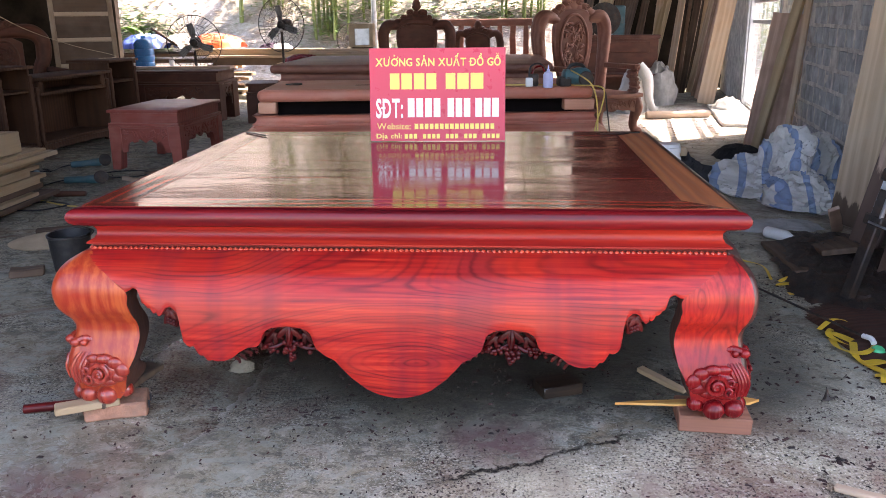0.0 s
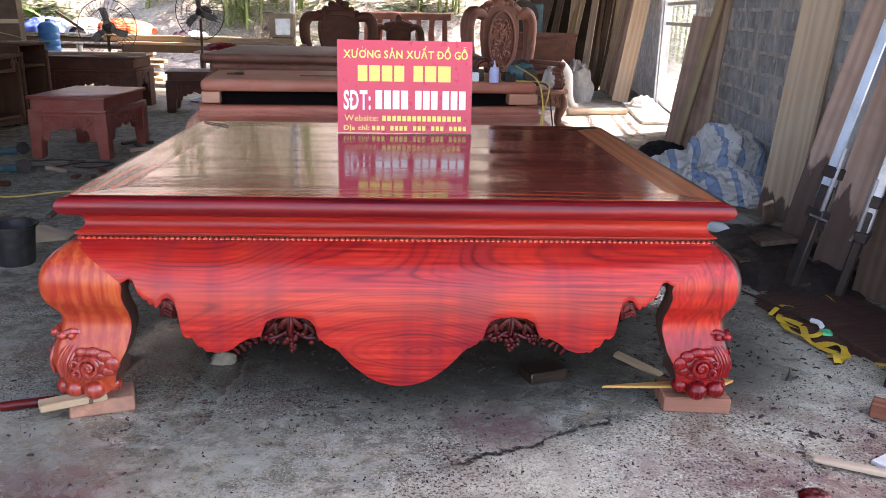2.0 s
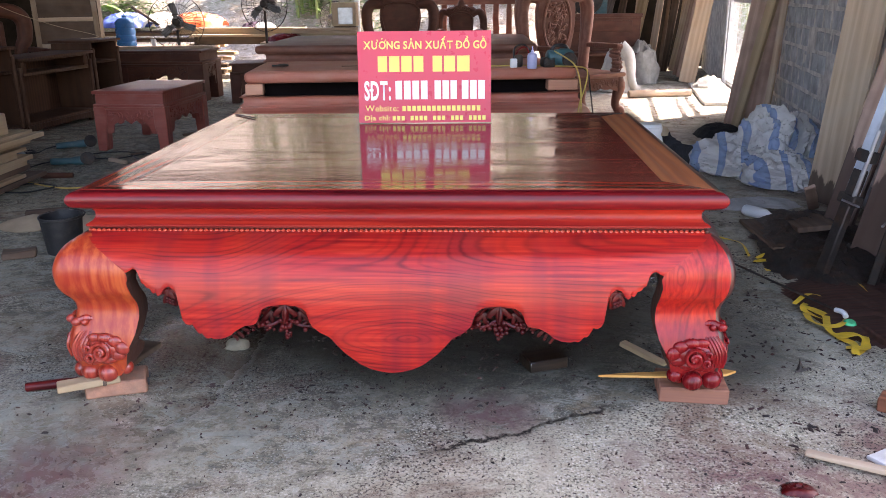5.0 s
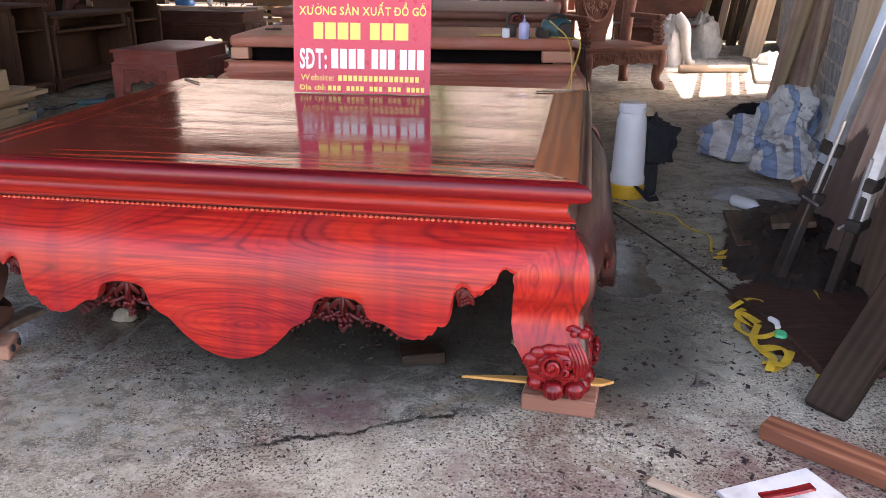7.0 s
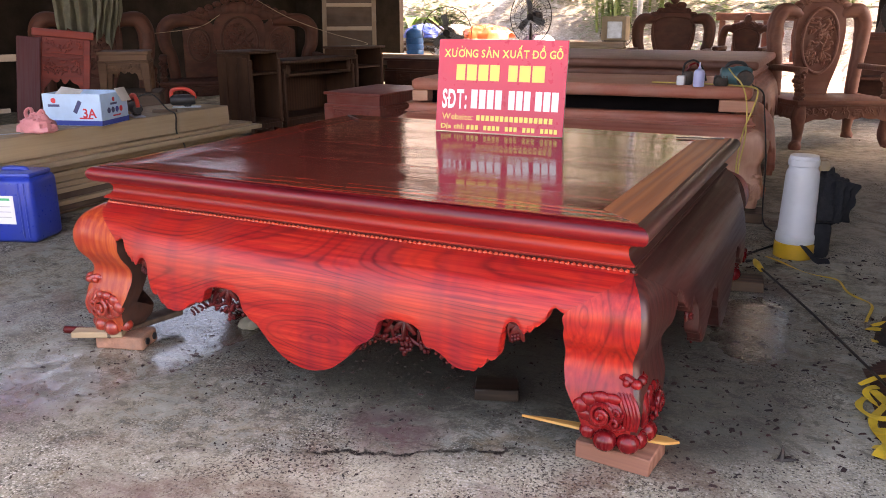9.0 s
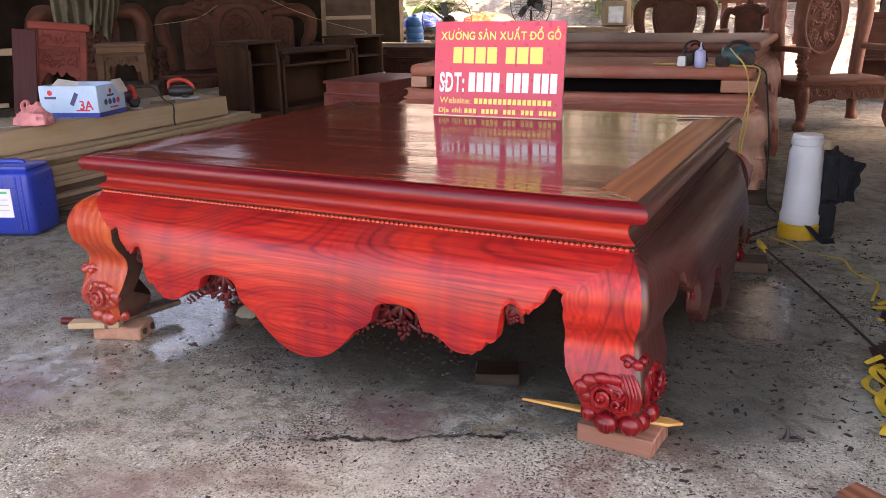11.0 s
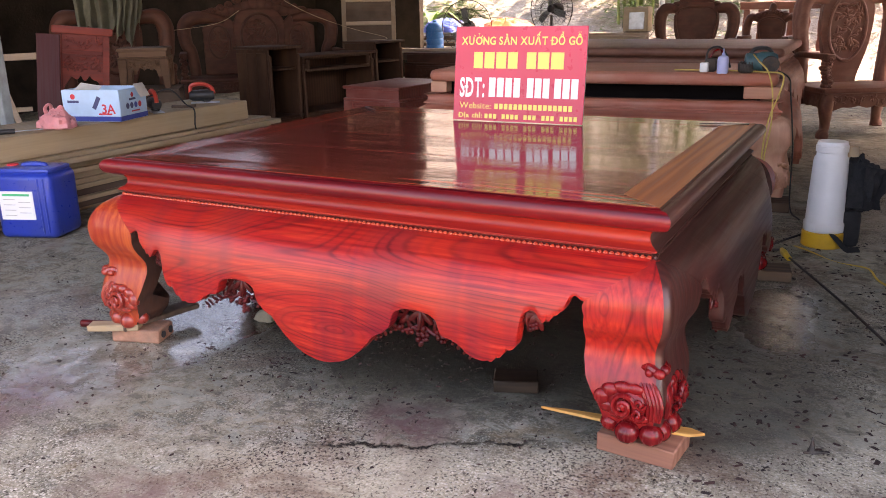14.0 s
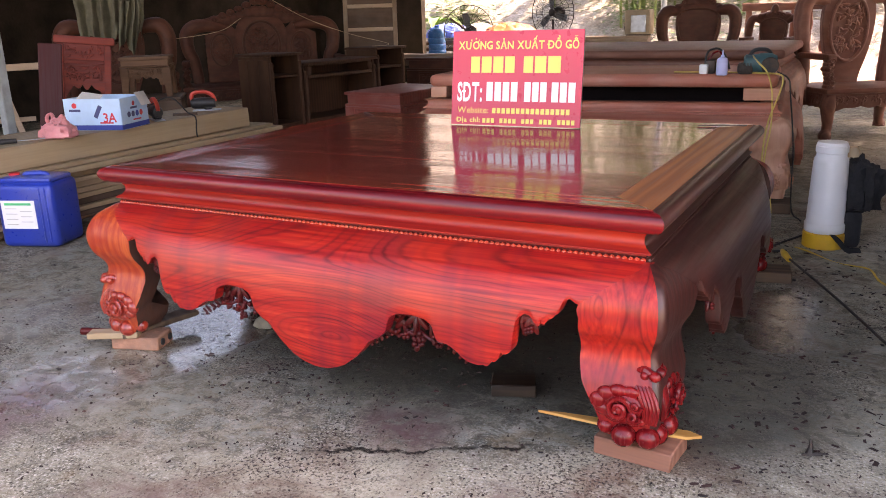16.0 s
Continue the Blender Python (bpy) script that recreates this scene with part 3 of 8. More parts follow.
def blob(r, scale, seed, amount=0.2, freq=3.0, n=24, m=14, crease=0.0):
    """A lumpy, creased mass such as a heap of cloth or a sack."""
    bm = bmesh.new()
    bmesh.ops.create_uvsphere(bm, u_segments=n, v_segments=m, radius=1)
    off = Vector((seed * 3.1, seed * 1.7, seed * 0.9))
    for v in bm.verts:
        d = v.co.normalized()
        k = 1 + amount * noise.noise(d * freq + off) + amount * 0.5 * noise.noise(d * freq * 2.7 + off)
        if crease:
            k -= crease * abs(noise.noise(d * freq * 3.3 + off * 2)) - crease * 0.3
        v.co = Vector((d.x * scale[0], d.y * scale[1], d.z * scale[2])) * (k * r)
        if v.co.z < 0:
            v.co.z *= 0.15
    return bm


def curve_at(table, t):
    """Piecewise linear value from (t, value) pairs in rising t."""
    if t <= table[0][0]:
        return table[0][1]
    for (a, va), (b, vb) in zip(table, table[1:]):
        if t <= b:
            return va + (vb - va) * (t - a) / (b - a)
    return table[-1][1]


def smooth_at(table, t, w=0.012):
    return sum(curve_at(table, t + o * w) for o in (-1, -0.5, 0, 0.5, 1)) / 5


def T(x, y, z, rx=0, ry=0, rz=0):
    return pose(x, y, z, rx, ry, rz)


def between(a, b, twist=0):
    """The pose that lays the local x axis from a to b, with its middle at the origin."""
    a, b = Vector(a), Vector(b)
    q = (b - a).to_track_quat("X", "Z")
    return Matrix.Translation((a + b) / 2) @ q.to_matrix().to_4x4() @ pose(0, 0, 0, twist, 0, 0)


# the large structure
def grid_sheet(x0, x1, y0, y1, nx, ny, height):
    bm = bmesh.new()
    vs = [[bm.verts.new((x0 + (x1 - x0) * i / nx, y0 + (y1 - y0) * j / ny, 0)) for i in range(nx + 1)] for j in range(ny + 1)]
    for row in vs:
        for v in row:
            v.co.z = height(v.co.x, v.co.y)
    for j in range(ny):
        for i in range(nx):
            bm.faces.new((vs[j][i], vs[j][i + 1], vs[j + 1][i + 1], vs[j + 1][i]))
    return bm


def earth():
    n = Nodes("dry_earth_and_leaf_litter")
    v = n.co((1, 1, 1), False)
    a = n.noise(v, 0.35, 6, 0.6)
    b = n.noise(v, 4.0, 7, 0.7)
    c = n.noise(v, 21.0, 5, 0.7)
    col = n.ramp(b, [(0.3, (0.20, 0.160, 0.125)), (0.5, (0.36, 0.315, 0.265)), (0.7, (0.52, 0.48, 0.43))])
    col = n.mix(n.span(c, 0.5, 0.66, 0, 0.55), col, (0.16, 0.12, 0.085))
    col = n.mix(n.span(a, 0.52, 0.66, 0, 0.3), col, (0.22, 0.24, 0.13))
    return n.finish(col, 0.95, 0, n.math("ADD", b, n.math("MULTIPLY", c, 0.4)), 0.05)


def hill(x, y):
    d = math.hypot(x, y)
    rise = max(0.0, (y - 14.5 + 0.12 * x) * 0.62)
    rise = min(rise, 9 + 1.5 * noise.noise(Vector((x * 0.05, y * 0.05, 3))))
    return -0.03 + rise + (0.45 * noise.noise(Vector((x * 0.35, y * 0.35, 0))) + 0.2 * noise.noise(Vector((x, y, 4)))) * min(1, rise * 0.8)


M_EARTH = earth()
gb = grid_sheet(-40, 40, -10, 60, 130, 110, hill)
for x0, x1, y0, y1 in ((-600, -40, -600, 600), (40, 600, -600, 600), (-40, 40, -600, -10), (-40, 40, 60, 600)):
    z = 9.0 if y0 == 60 else -0.03
    q = [gb.verts.new(p) for p in ((x0, y0, z), (x1, y0, z), (x1, y1, z), (x0, y1, z))]
    gb.faces.new(q)
solo("ground", gb, M_EARTH, "sunlit dry earth bank with leaf litter behind the open shed", "ground", kind="structure")
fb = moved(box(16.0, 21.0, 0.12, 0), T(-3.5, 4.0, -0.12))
solo("floor", fb, M_FLOOR, "rough stained concrete workshop floor with wet patches and painted-in shade", "floor", kind="structure")

WALL_DIR = 8.5
WALL_M = T(2.93, 4.3, 0, 0, 0, -WALL_DIR)


# the platform bed
FOOT = 0.062
BED_OUT = [(0.06, 0.045), (0.12, 0.05), (0.15, 0.062), (0.20, 0.078), (0.25, 0.064), (0.30, 0.040), (0.335, 0.032), (0.36, 0.046),
           (0.39, 0.076), (0.42, 0.090), (0.46, 0.095), (0.49, 0.088), (0.52, 0.070), (0.545, 0.044), (0.562, 0.010), (0.572, -0.03), (0.60, -0.045)]
APRON_OUT = [(0.10, 0.112), (0.25, 0.116), (0.38, 0.112), (0.44, 0.102), (0.47, 0.094), (0.49, 0.088), (0.52, 0.070), (0.545, 0.044), (0.562, 0.010), (0.572, -0.03), (0.60, -0.045)]
LEG_IN = [(0.06, 0.945), (0.09, 0.935), (0.12, 0.912), (0.15, 0.905), (0.188, 0.892), (0.244, 0.862), (0.30, 0.849), (0.367, 0.852), (0.42, 0.856), (0.433, 0.860), (0.445, 0.853), (0.47, 0.853), (0.575, 1.003), (0.6, 1.003)]
WAVE = [(0.0, 0.143), (0.03, 0.146), (0.065, 0.155), (0.10, 0.171), (0.149, 0.211), (0.180, 0.245), (0.198, 0.268), (0.228, 0.282), (0.262, 0.312), (0.265, 0.345),
        (0.278, 0.361), (0.300, 0.372), (0.348, 0.377), (0.395, 0.370), (0.420, 0.354), (0.428, 0.320), (0.440, 0.308), (0.470, 0.304), (0.500, 0.288), (0.520, 0.270),
        (0.545, 0.260), (0.572, 0.257), (0.600, 0.266), (0.625, 0.282), (0.640, 0.304), (0.662, 0.313), (0.674, 0.316), (0.680, 0.350), (0.682, 0.385), (0.690, 0.414),
        (0.708, 0.431), (0.727, 0.427), (0.737, 0.408), (0.750, 0.405), (0.770, 0.416), (0.786, 0.432), (0.800, 0.438), (0.811, 0.462), (0.820, 0.479), (0.834, 0.484), (0.848, 0.473), (0.853, 0.472), (1.003, 0.575)]


def bow(a, least=0.42):
    """How far the bulge comes out, by the distance from the corner: full in the middle, less at the corner."""
    t = min(1.0, max(0.0, a / 0.42))
    return least + (1 - least) * t * t * (3 - 2 * t)


def out(table, z, a, w=0.012, least=0.42):
    d = smooth_at(table, z, w)
    return d * bow(a, least) if d > 0 else d


def apron_mesh(half, least=0.42):
    """One bowed, wave-cut apron along x; its outer face looks to -y. half: half the length between the lip's corners."""
    k = half / 1.05
    flat = half - 1.05
    bm = bmesh.new()
    rows = 14
    xs = []
    for (a, _), (b, _) in zip(WAVE, WAVE[1:]):
        steps = max(1, int((b - a) / (0.0025 if 0.57 < a < 0.83 else 0.006)))
        xs += [a + (b - a) * i / steps for i in range(steps)]
    xs = sorted({-x for x in xs} | set(xs) | {WAVE[-1][0], -WAVE[-1][0]})
    thick = 0.045
    cols = []
    for x in xs:
        zb = smooth_at(WAVE, abs(x), 0.004)
        if 0.585 < abs(x) < 0.672:
            zb -= 0.009 * abs(math.sin(math.pi * (abs(x) - 0.585) / 0.029)) ** 0.7 - 0.003
        elif 0.738 < abs(x) < 0.816:
            zb -= 0.009 * abs(math.sin(math.pi * (abs(x) - 0.738) / 0.0195)) ** 0.7 - 0.003
        mitre = abs(x) > 0.858
        if mitre:
            zb -= 0.010
        wx = x + (flat if x > 0 else -flat) * min(1.0, abs(x) / 0.85) if x else 0.0
        col = []
        for j in range(rows + 1):
            z = zb + (0.580 - zb) * j / rows
            d = out(APRON_OUT, z, half - abs(wx), 0.012, least)
            roll = 0.004 if j == 0 else 0.0012 if mitre and j == 1 else 0.0
            col.append((bm.verts.new((wx, -d + roll, z)), bm.verts.new((wx, -d + thick, z))))
        cols.append(col)
    for a, b in zip(cols, cols[1:]):
        for j in range(rows):
            bm.faces.new((a[j][0], b[j][0], b[j + 1][0], a[j + 1][0]))
            bm.faces.new((a[j][1], a[j + 1][1], b[j + 1][1], b[j][1]))
        bm.faces.new((a[0][0], a[0][1], b[0][1], b[0][0]))
        bm.faces.new((a[rows][0], b[rows][0], b[rows][1], a[rows][1]))
    return bm


def leg_mesh(front_least=0.42, side_least=0.42):
    """The corner leg whose outer corner points to +x, -y; the corner of the lip above is the origin."""
    bm = bmesh.new()
    zs = [0.085 + 0.49 * i / 60 for i in range(61)]
    rings = []
    for z in zs:
        dx = out(BED_OUT, z, 0, least=side_least)
        dy = out(BED_OUT, z, 0, least=front_least)
        xi = smooth_at(LEG_IN, z, 0.008) - 1.05
        a = min(dx, dy) - xi
        r = min(0.030, 0.45 * a)
        th = 0.075 if z > 0.20 else 0.075 + (a * 0.9 - 0.075) * min(1, (0.20 - z) / 0.06)
        th = min(th, 0.85 * a)
        xs = [xi + (dx - r - xi) * k / 6 for k in range(7)]
        ys = [xi + (dy - r - xi) * k / 6 for k in range(7)]
        front = [(x, -out(BED_OUT, z, max(0.0, -x), least=front_least)) for x in xs]
        side = [(out(BED_OUT, z, max(0.0, -y), least=side_least), -y) for y in ys]
        ring = front + [(dx - r + r * math.sin(t), -dy + r - r * math.cos(t)) for t in [math.pi / 2 * i / 5 for i in range(1, 5)]]
        ring += side[::-1]
        ring += [(side[0][0] - th, -xi), (dx - th, -dy + th), (xi, front[0][1] + th)]
        rings.append([bm.verts.new((x, y, z)) for x, y in ring])
    for a, b in zip(rings, rings[1:]):
        for i in range(len(a)):
            bm.faces.new((a[i], a[(i + 1) % len(a)], b[(i + 1) % len(a)], b[i])).material_index = 2 if i >= 17 else 1 if i >= 7 else 0
    bm.faces.new(rings[0][::-1])
    bm.faces.new(rings[-1])
    return bm


def swirl(cx, cz, y, r0, turns=1.6, thick=0.008, flip=1):
    pts = []
    for i in range(18):
        t = i / 17
        ang = flip * turns * 2 * math.pi * t
        r = r0 * (1 - 0.82 * t)
        pts.append((cx + r * math.cos(ang), y - 0.012 * t, cz + r * math.sin(ang)))
    return tube(pts, [thick, thick, thick * 0.7], 7, 2)


def carving_mesh(front, push=0.0):
    """The carved cloud scroll of a leg, on the front face or round the corner."""
    face = bmesh.new()
    y = -0.070
    # cloud lobes round the rim, flat at the back
    for x, z, r, sx, sz, sy in ((-0.138, 0.196, 0.027, 1.05, 0.95, 0.60), (-0.112, 0.219, 0.026, 1.2, 0.85, 0.55), (-0.077, 0.232, 0.025, 1.25, 0.75, 0.55),
                                (-0.042, 0.233, 0.022, 1.2, 0.75, 0.50), (-0.118, 0.172, 0.025, 1.3, 0.8, 0.55), (-0.078, 0.156, 0.026, 1.5, 0.7, 0.55),
                                (-0.028, 0.152, 0.024, 1.5, 0.7, 0.5), (-0.062, 0.190, 0.047, 1.35, 0.85, 0.42)):
        join(face, ball(r, (x, y + 0.020, z), (sx, sy, sz), 16, 10))
    # spiral in the middle, smaller curls beside it
    join(face, swirl(-0.070, 0.189, y - 0.002, 0.036, 1.7, 0.0085))
    join(face, ball(0.014, (-0.070, y - 0.004, 0.188), (1.1, 0.8, 1.0), 12, 8))
    join(face, swirl(-0.026, 0.172, y + 0.002, 0.019, 1.3, 0.0065, -1))
    join(face, swirl(-0.020, 0.203, y + 0.002, 0.017, 1.2, 0.0060, -1))
    # ribs that sweep from the curl down the corner
    for k in range(5):
        o = 0.0095 * k
        join(face, tube([(-0.036 + o * 0.60, y + 0.052, 0.290 - o * 0.1), (-0.034 + o * 0.85, y + 0.042, 0.262), (-0.016 + o * 1.10, y + 0.024, 0.228), (0.000 + o * 1.02, y + 0.016, 0.192), (-0.002 + o * 0.9, y + 0.020, 0.150)],
                        [0.0055, 0.0070, 0.0080, 0.0080, 0.006], 7, 4))
    # two small balls of the curl at the top
    join(face, tube([(-0.030, y + 0.052, 0.290), (-0.006, y + 0.042, 0.296), (0.016, y + 0.034, 0.290)], [0.010, 0.012, 0.011], 8, 4))
    join(face, ball(0.0135, (-0.006, y + 0.034, 0.284), (1, 1, 0.95), 12, 8))
    join(face, ball(0.0165, (0.024, y + 0.032, 0.286), (1.15, 1, 0.9), 12, 8))
    bmesh.ops.scale(face, vec=(0.93, 1, 1), verts=face.verts)
    bmesh.ops.translate(face, vec=(-0.010, 0.020 - push, 0), verts=face.verts)
    if front:
        return face
    # the same on the face round the corner
    bmesh.ops.transform(face, matrix=Matrix(((0, -1, 0, 0), (-1, 0, 0, 0), (0, 0, 1, 0), (0, 0, 0, 1))), verts=face.verts)
    bmesh.ops.reverse_faces(face, faces=face.faces)
    return face


TOES = ((-0.122, 0.108, 0.026, -0.014), (-0.068, 0.096, 0.034, -0.032), (-0.004, 0.096, 0.033, -0.020))


def leaf_lobes(at, r, turn, count=5, deep=0.45):
    """A lobed leaf in low relief: pointed lobes spread like fingers."""
    bm = bmesh.new()
    for k in range(count):
        a = radians(turn + (k - (count - 1) / 2) * 46)
        L = r * (1.0 - 0.13 * abs(k - (count - 1) / 2))
        m = T(at[0] + math.sin(a) * L * 0.5, at[1], at[2] - math.cos(a) * L * 0.5, 0, -math.degrees(a), 0)
        join(bm, moved(ball(L * 0.56, (0, 0, 0), (0.36, deep * 0.6, 1.0), 8, 7), m))
    return bm


def grapes(w, h, seed):
    """A pierced carving of leaves and berries that hangs in an arch of the apron and trails along its edge."""
    rnd = random.Random(seed)
    bm = bmesh.new()
    join(bm, leaf_lobes((0.0, -0.006, -h * 0.12), 0.062, 0))
    join(bm, leaf_lobes((-w * 0.30, 0.002, -h * 0.34), 0.046, -38))
    join(bm, leaf_lobes((w * 0.30, 0.002, -h * 0.34), 0.046, 38))
    join(bm, tube([(0.0, 0.004, 0.010), (0.004, -0.012, -h * 0.3), (-0.002, -0.016, -h * 0.62)], [0.006, 0.008, 0.005], 7, 4))
    for sx in (-1, 1):
        join(bm, tube([(0, 0.002, -h * 0.05), (sx * w * 0.20, -0.006, -h * 0.10), (sx * w * 0.40, 0, -h * 0.42), (sx * w * 0.52, 0.004, -h * 0.75)], [0.005, 0.005, 0.006, 0.004], 6, 5))
        join(bm, tube([(sx * w * 0.05, 0.0, -h * 0.55), (sx * w * 0.28, -0.006, -h * 0.72), (sx * w * 0.55, 0.0, -h * 0.78)], [0.005, 0.006, 0.004], 6, 5))
    # a bunch of berries in the middle and loose ones at the sides
    for i in range(46):
        t = rnd.random()
        x = rnd.gauss(0, 0.30 * (1.1 - t)) * w * 0.5 if i < 30 else rnd.choice((-1, 1)) * w * rnd.uniform(0.25, 0.5)
        z = -h * (0.58 + 0.52 * t) if i < 30 else -h * rnd.uniform(0.62, 0.92)
        join(bm, ball(rnd.uniform(0.006, 0.009), (x, rnd.uniform(-0.014, 0.004), z), (1, 1, 1), 8, 6))
    # small leaves trailing along the cut edge on both sides
    for sx in (-1, 1):
        for k in range(5):
            u = 0.58 + 0.115 * k
            z = -h * (0.66 + 0.10 * k) - 0.004
            m = T(sx * u * w, rnd.uniform(-0.010, 0.004), z, rnd.uniform(-20, 20), sx * (50 + rnd.uniform(-25, 25)), 0)
            join(bm, moved(ball(0.014 - 0.001 * k, (0, 0, 0), (0.55, 0.35, 1.25), 8, 6), m))
            join(bm, ball(0.0055, (sx * (u - 0.04) * w, -0.006, z - 0.010), (1, 1, 1), 7, 5))
    return bm


def board_profile(inner):
    return [(-inner, 0.7180), (-0.030, 0.7205), (-0.024, 0.7160), (-0.016, 0.7175), (-0.006, 0.7150), (0.004, 0.7070), (0.0095, 0.6960), (0.0090, 0.6840), (0.003, 0.6720), (-0.008, 0.6635),
            (-0.020, 0.6600), (-0.024, 0.6575), (-0.060, 0.6560), (-inner, 0.6850)]


def mitred(profile, half, inset=0.0):
    """A moulding along x whose ends are mitred; the profile is (outward, z); outward is -y."""
    bm = bmesh.new()
    a = [bm.verts.new((-half - d, -d, z)) for d, z in profile]
    b = [bm.verts.new((half + d, -d, z)) for d, z in profile]
    k = len(profile)
    for i in range(k):
        bm.faces.new((a[i], b[i], b[(i + 1) % k], a[(i + 1) % k]))
    bm.faces.new(a)
    bm.faces.new(b[::-1])
    return bm


def beads(half, d, z, r, pitch):
    bm = bmesh.new()
    n = int(2 * (half + d) / pitch)
    for i in range(n):
        x = (i - (n - 1) / 2) * pitch
        s = bmesh.ops.create_icosphere(bm, subdivisions=1, radius=r)
        bmesh.ops.translate(bm, vec=(x, -d, z), verts=s["verts"])
    return bm


BED_X, BED_Y = 1.05, 0.90
NECK = [(-0.030, 0.6580), (-0.048, 0.6520), (-0.056, 0.6390), (-0.056, 0.6250), (-0.049, 0.6120), (-0.036, 0.6050), (-0.030, 0.6010), (-0.030, 0.5965), (-0.038, 0.5930), (-0.047, 0.5915),
        (-0.047, 0.5700), (-0.036, 0.5690), (-0.034, 0.5660), (-0.080, 0.5660), (-0.10, 0.6560)]
bed = thing("platform_bed", "red-stained rosewood platform bed with carved cabriole legs, glossy wet top", "bed", T(0, BED_Y, 0))
SIDES = ((BED_X, BED_Y, 0), (BED_Y, BED_X, 90), (BED_X, BED_Y, 180), (BED_Y, BED_X, 270))
for half, dist, turn in SIDES:
    rot = T(0, 0, 0, 0, 0, turn) @ T(0, -dist, 0)
    inner = 0.165
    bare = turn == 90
    rail = part("frame_board", mitred(board_profile(inner), half), M_SIDE if bare else M_LIP, bed, "unstained rounded edge board, coloured darker as the shaded side" if bare else "glossy dark red rounded edge board with mitred ends", rot)
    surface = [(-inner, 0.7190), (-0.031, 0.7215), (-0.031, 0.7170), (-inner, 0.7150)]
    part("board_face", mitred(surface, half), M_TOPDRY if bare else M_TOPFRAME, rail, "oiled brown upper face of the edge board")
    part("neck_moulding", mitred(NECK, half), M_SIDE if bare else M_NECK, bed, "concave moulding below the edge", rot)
    # darker strip between the beads paints the shade of their groove
    part("bead_groove", mitred([(-0.0440, 0.5885), (-0.0440, 0.5705), (-0.060, 0.5705), (-0.060, 0.5885)], half), M_DARKWOOD if bare else M_GRAPE, bed, "strip behind the beads, coloured dark for the groove's shade", rot)
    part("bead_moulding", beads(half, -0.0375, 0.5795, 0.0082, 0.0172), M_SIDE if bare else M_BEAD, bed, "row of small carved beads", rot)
    apron = part("apron", apron_mesh(half, 0.42 if turn in (90, 270) else 0.74), M_SIDE if bare else M_APRON, bed, "unstained bowed apron with wavy cut edge, coloured darker as the shaded side" if bare else "bowed red apron with wavy cut edge and swirling grain", rot)
    flat = half - 1.05
    for sx in (-1, 1):
        at = sx * (0.347 + flat * 0.347 / 0.85)
        part("grape_carving", grapes(0.165, 0.115, 5 + sx + turn), M_GRAPE, apron, "dark red pierced carving of grapes and leaves", T(at, -0.066, 0.376))
        small = bmesh.new()
        join(small, leaf_lobes((0.004 * sx, 0.004, 0.030), 0.058, -22 * sx, 5))
        join(small, tube([(-0.016 * sx, 0.006, 0.040), (-0.022 * sx, 0.0, 0.010), (-0.010 * sx, 0.004, -0.026)], [0.006, 0.006, 0.004], 6, 4))
        for k in range(6):
            join(small, ball(0.0065, (sx * (0.010 - 0.009 * (k % 3)), -0.006, 0.004 - 0.011 * (k // 3) - 0.004 * (k % 3)), (1, 1, 1), 8, 6))
        at = sx * (0.716 + flat * 0.716 / 0.85)
        part("flower_carving", small, M_GRAPE, apron, "small dark red carved bud in the apron edge", T(at, -0.080, 0.384))
# boards of the top, between the edge boards
n_boards = 4
inner_x, inner_y = BED_X - 0.165, BED_Y - 0.165
for i in range(n_boards):
    w = 2 * inner_y / n_boards
    part("top_board", box(2 * inner_x, w - 0.0006, 0.028, 0.0006), M_TOP, bed, "wet dark red-brown top board", T(0, -inner_y + w * (i + 0.5), 0.6905))
for sx, sy in ((1, -1), (-1, -1), (1, 1), (-1, 1)):
    pale = sx < 0 and sy < 0
    turn = {(1, -1): 0, (1, 1): 90, (-1, 1): 180, (-1, -1): 270}[(sx, sy)]
    m = T(sx * BED_X, sy * BED_Y, 0, 0, 0, turn)
    up = T(0, 0, 0, 0, 90, 0)
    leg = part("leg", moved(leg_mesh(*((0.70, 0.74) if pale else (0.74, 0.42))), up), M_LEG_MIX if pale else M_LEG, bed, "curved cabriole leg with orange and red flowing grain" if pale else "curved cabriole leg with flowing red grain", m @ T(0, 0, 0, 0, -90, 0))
    # side faces of the red legs take the darkened shade-side wood
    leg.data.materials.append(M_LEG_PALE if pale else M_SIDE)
    # inner leg faces coloured near-black to paint their deep shade
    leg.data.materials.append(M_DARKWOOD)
    part("scroll_carving", moved(carving_mesh(True, 0.026), up), M_CARVED_PALE if pale else M_CARVED, leg, "glossy carved cloud scroll")
    part("scroll_carving", moved(carving_mesh(False, 0.026 if pale else 0.0), up), M_CARVED_PALE if pale else M_CARVED, leg, "glossy carved cloud scroll round the corner")
    for tx, tz, r, ty in TOES:
        part("toe", moved(ball(r, (tx, ty - 0.012, tz), (1.05, 1, 0.98)), up), M_CARVED_PALE if pale else M_CARVED, leg, "round carved ball toe")
        if tx < 0:
            part("toe", moved(ball(r, (-ty - (0 if pale else 0.008), -tx, tz), (1, 1.05, 0.98)), up), M_CARVED_PALE if pale else M_CARVED, leg, "round carved ball toe")
# bearers below the top, with the underside's shade in their colour
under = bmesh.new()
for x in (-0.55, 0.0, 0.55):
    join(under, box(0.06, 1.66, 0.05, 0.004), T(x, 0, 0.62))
part("underframe", under, M_DARKWOOD, bed, "unfinished cross bearers under the top, coloured dark for shade")


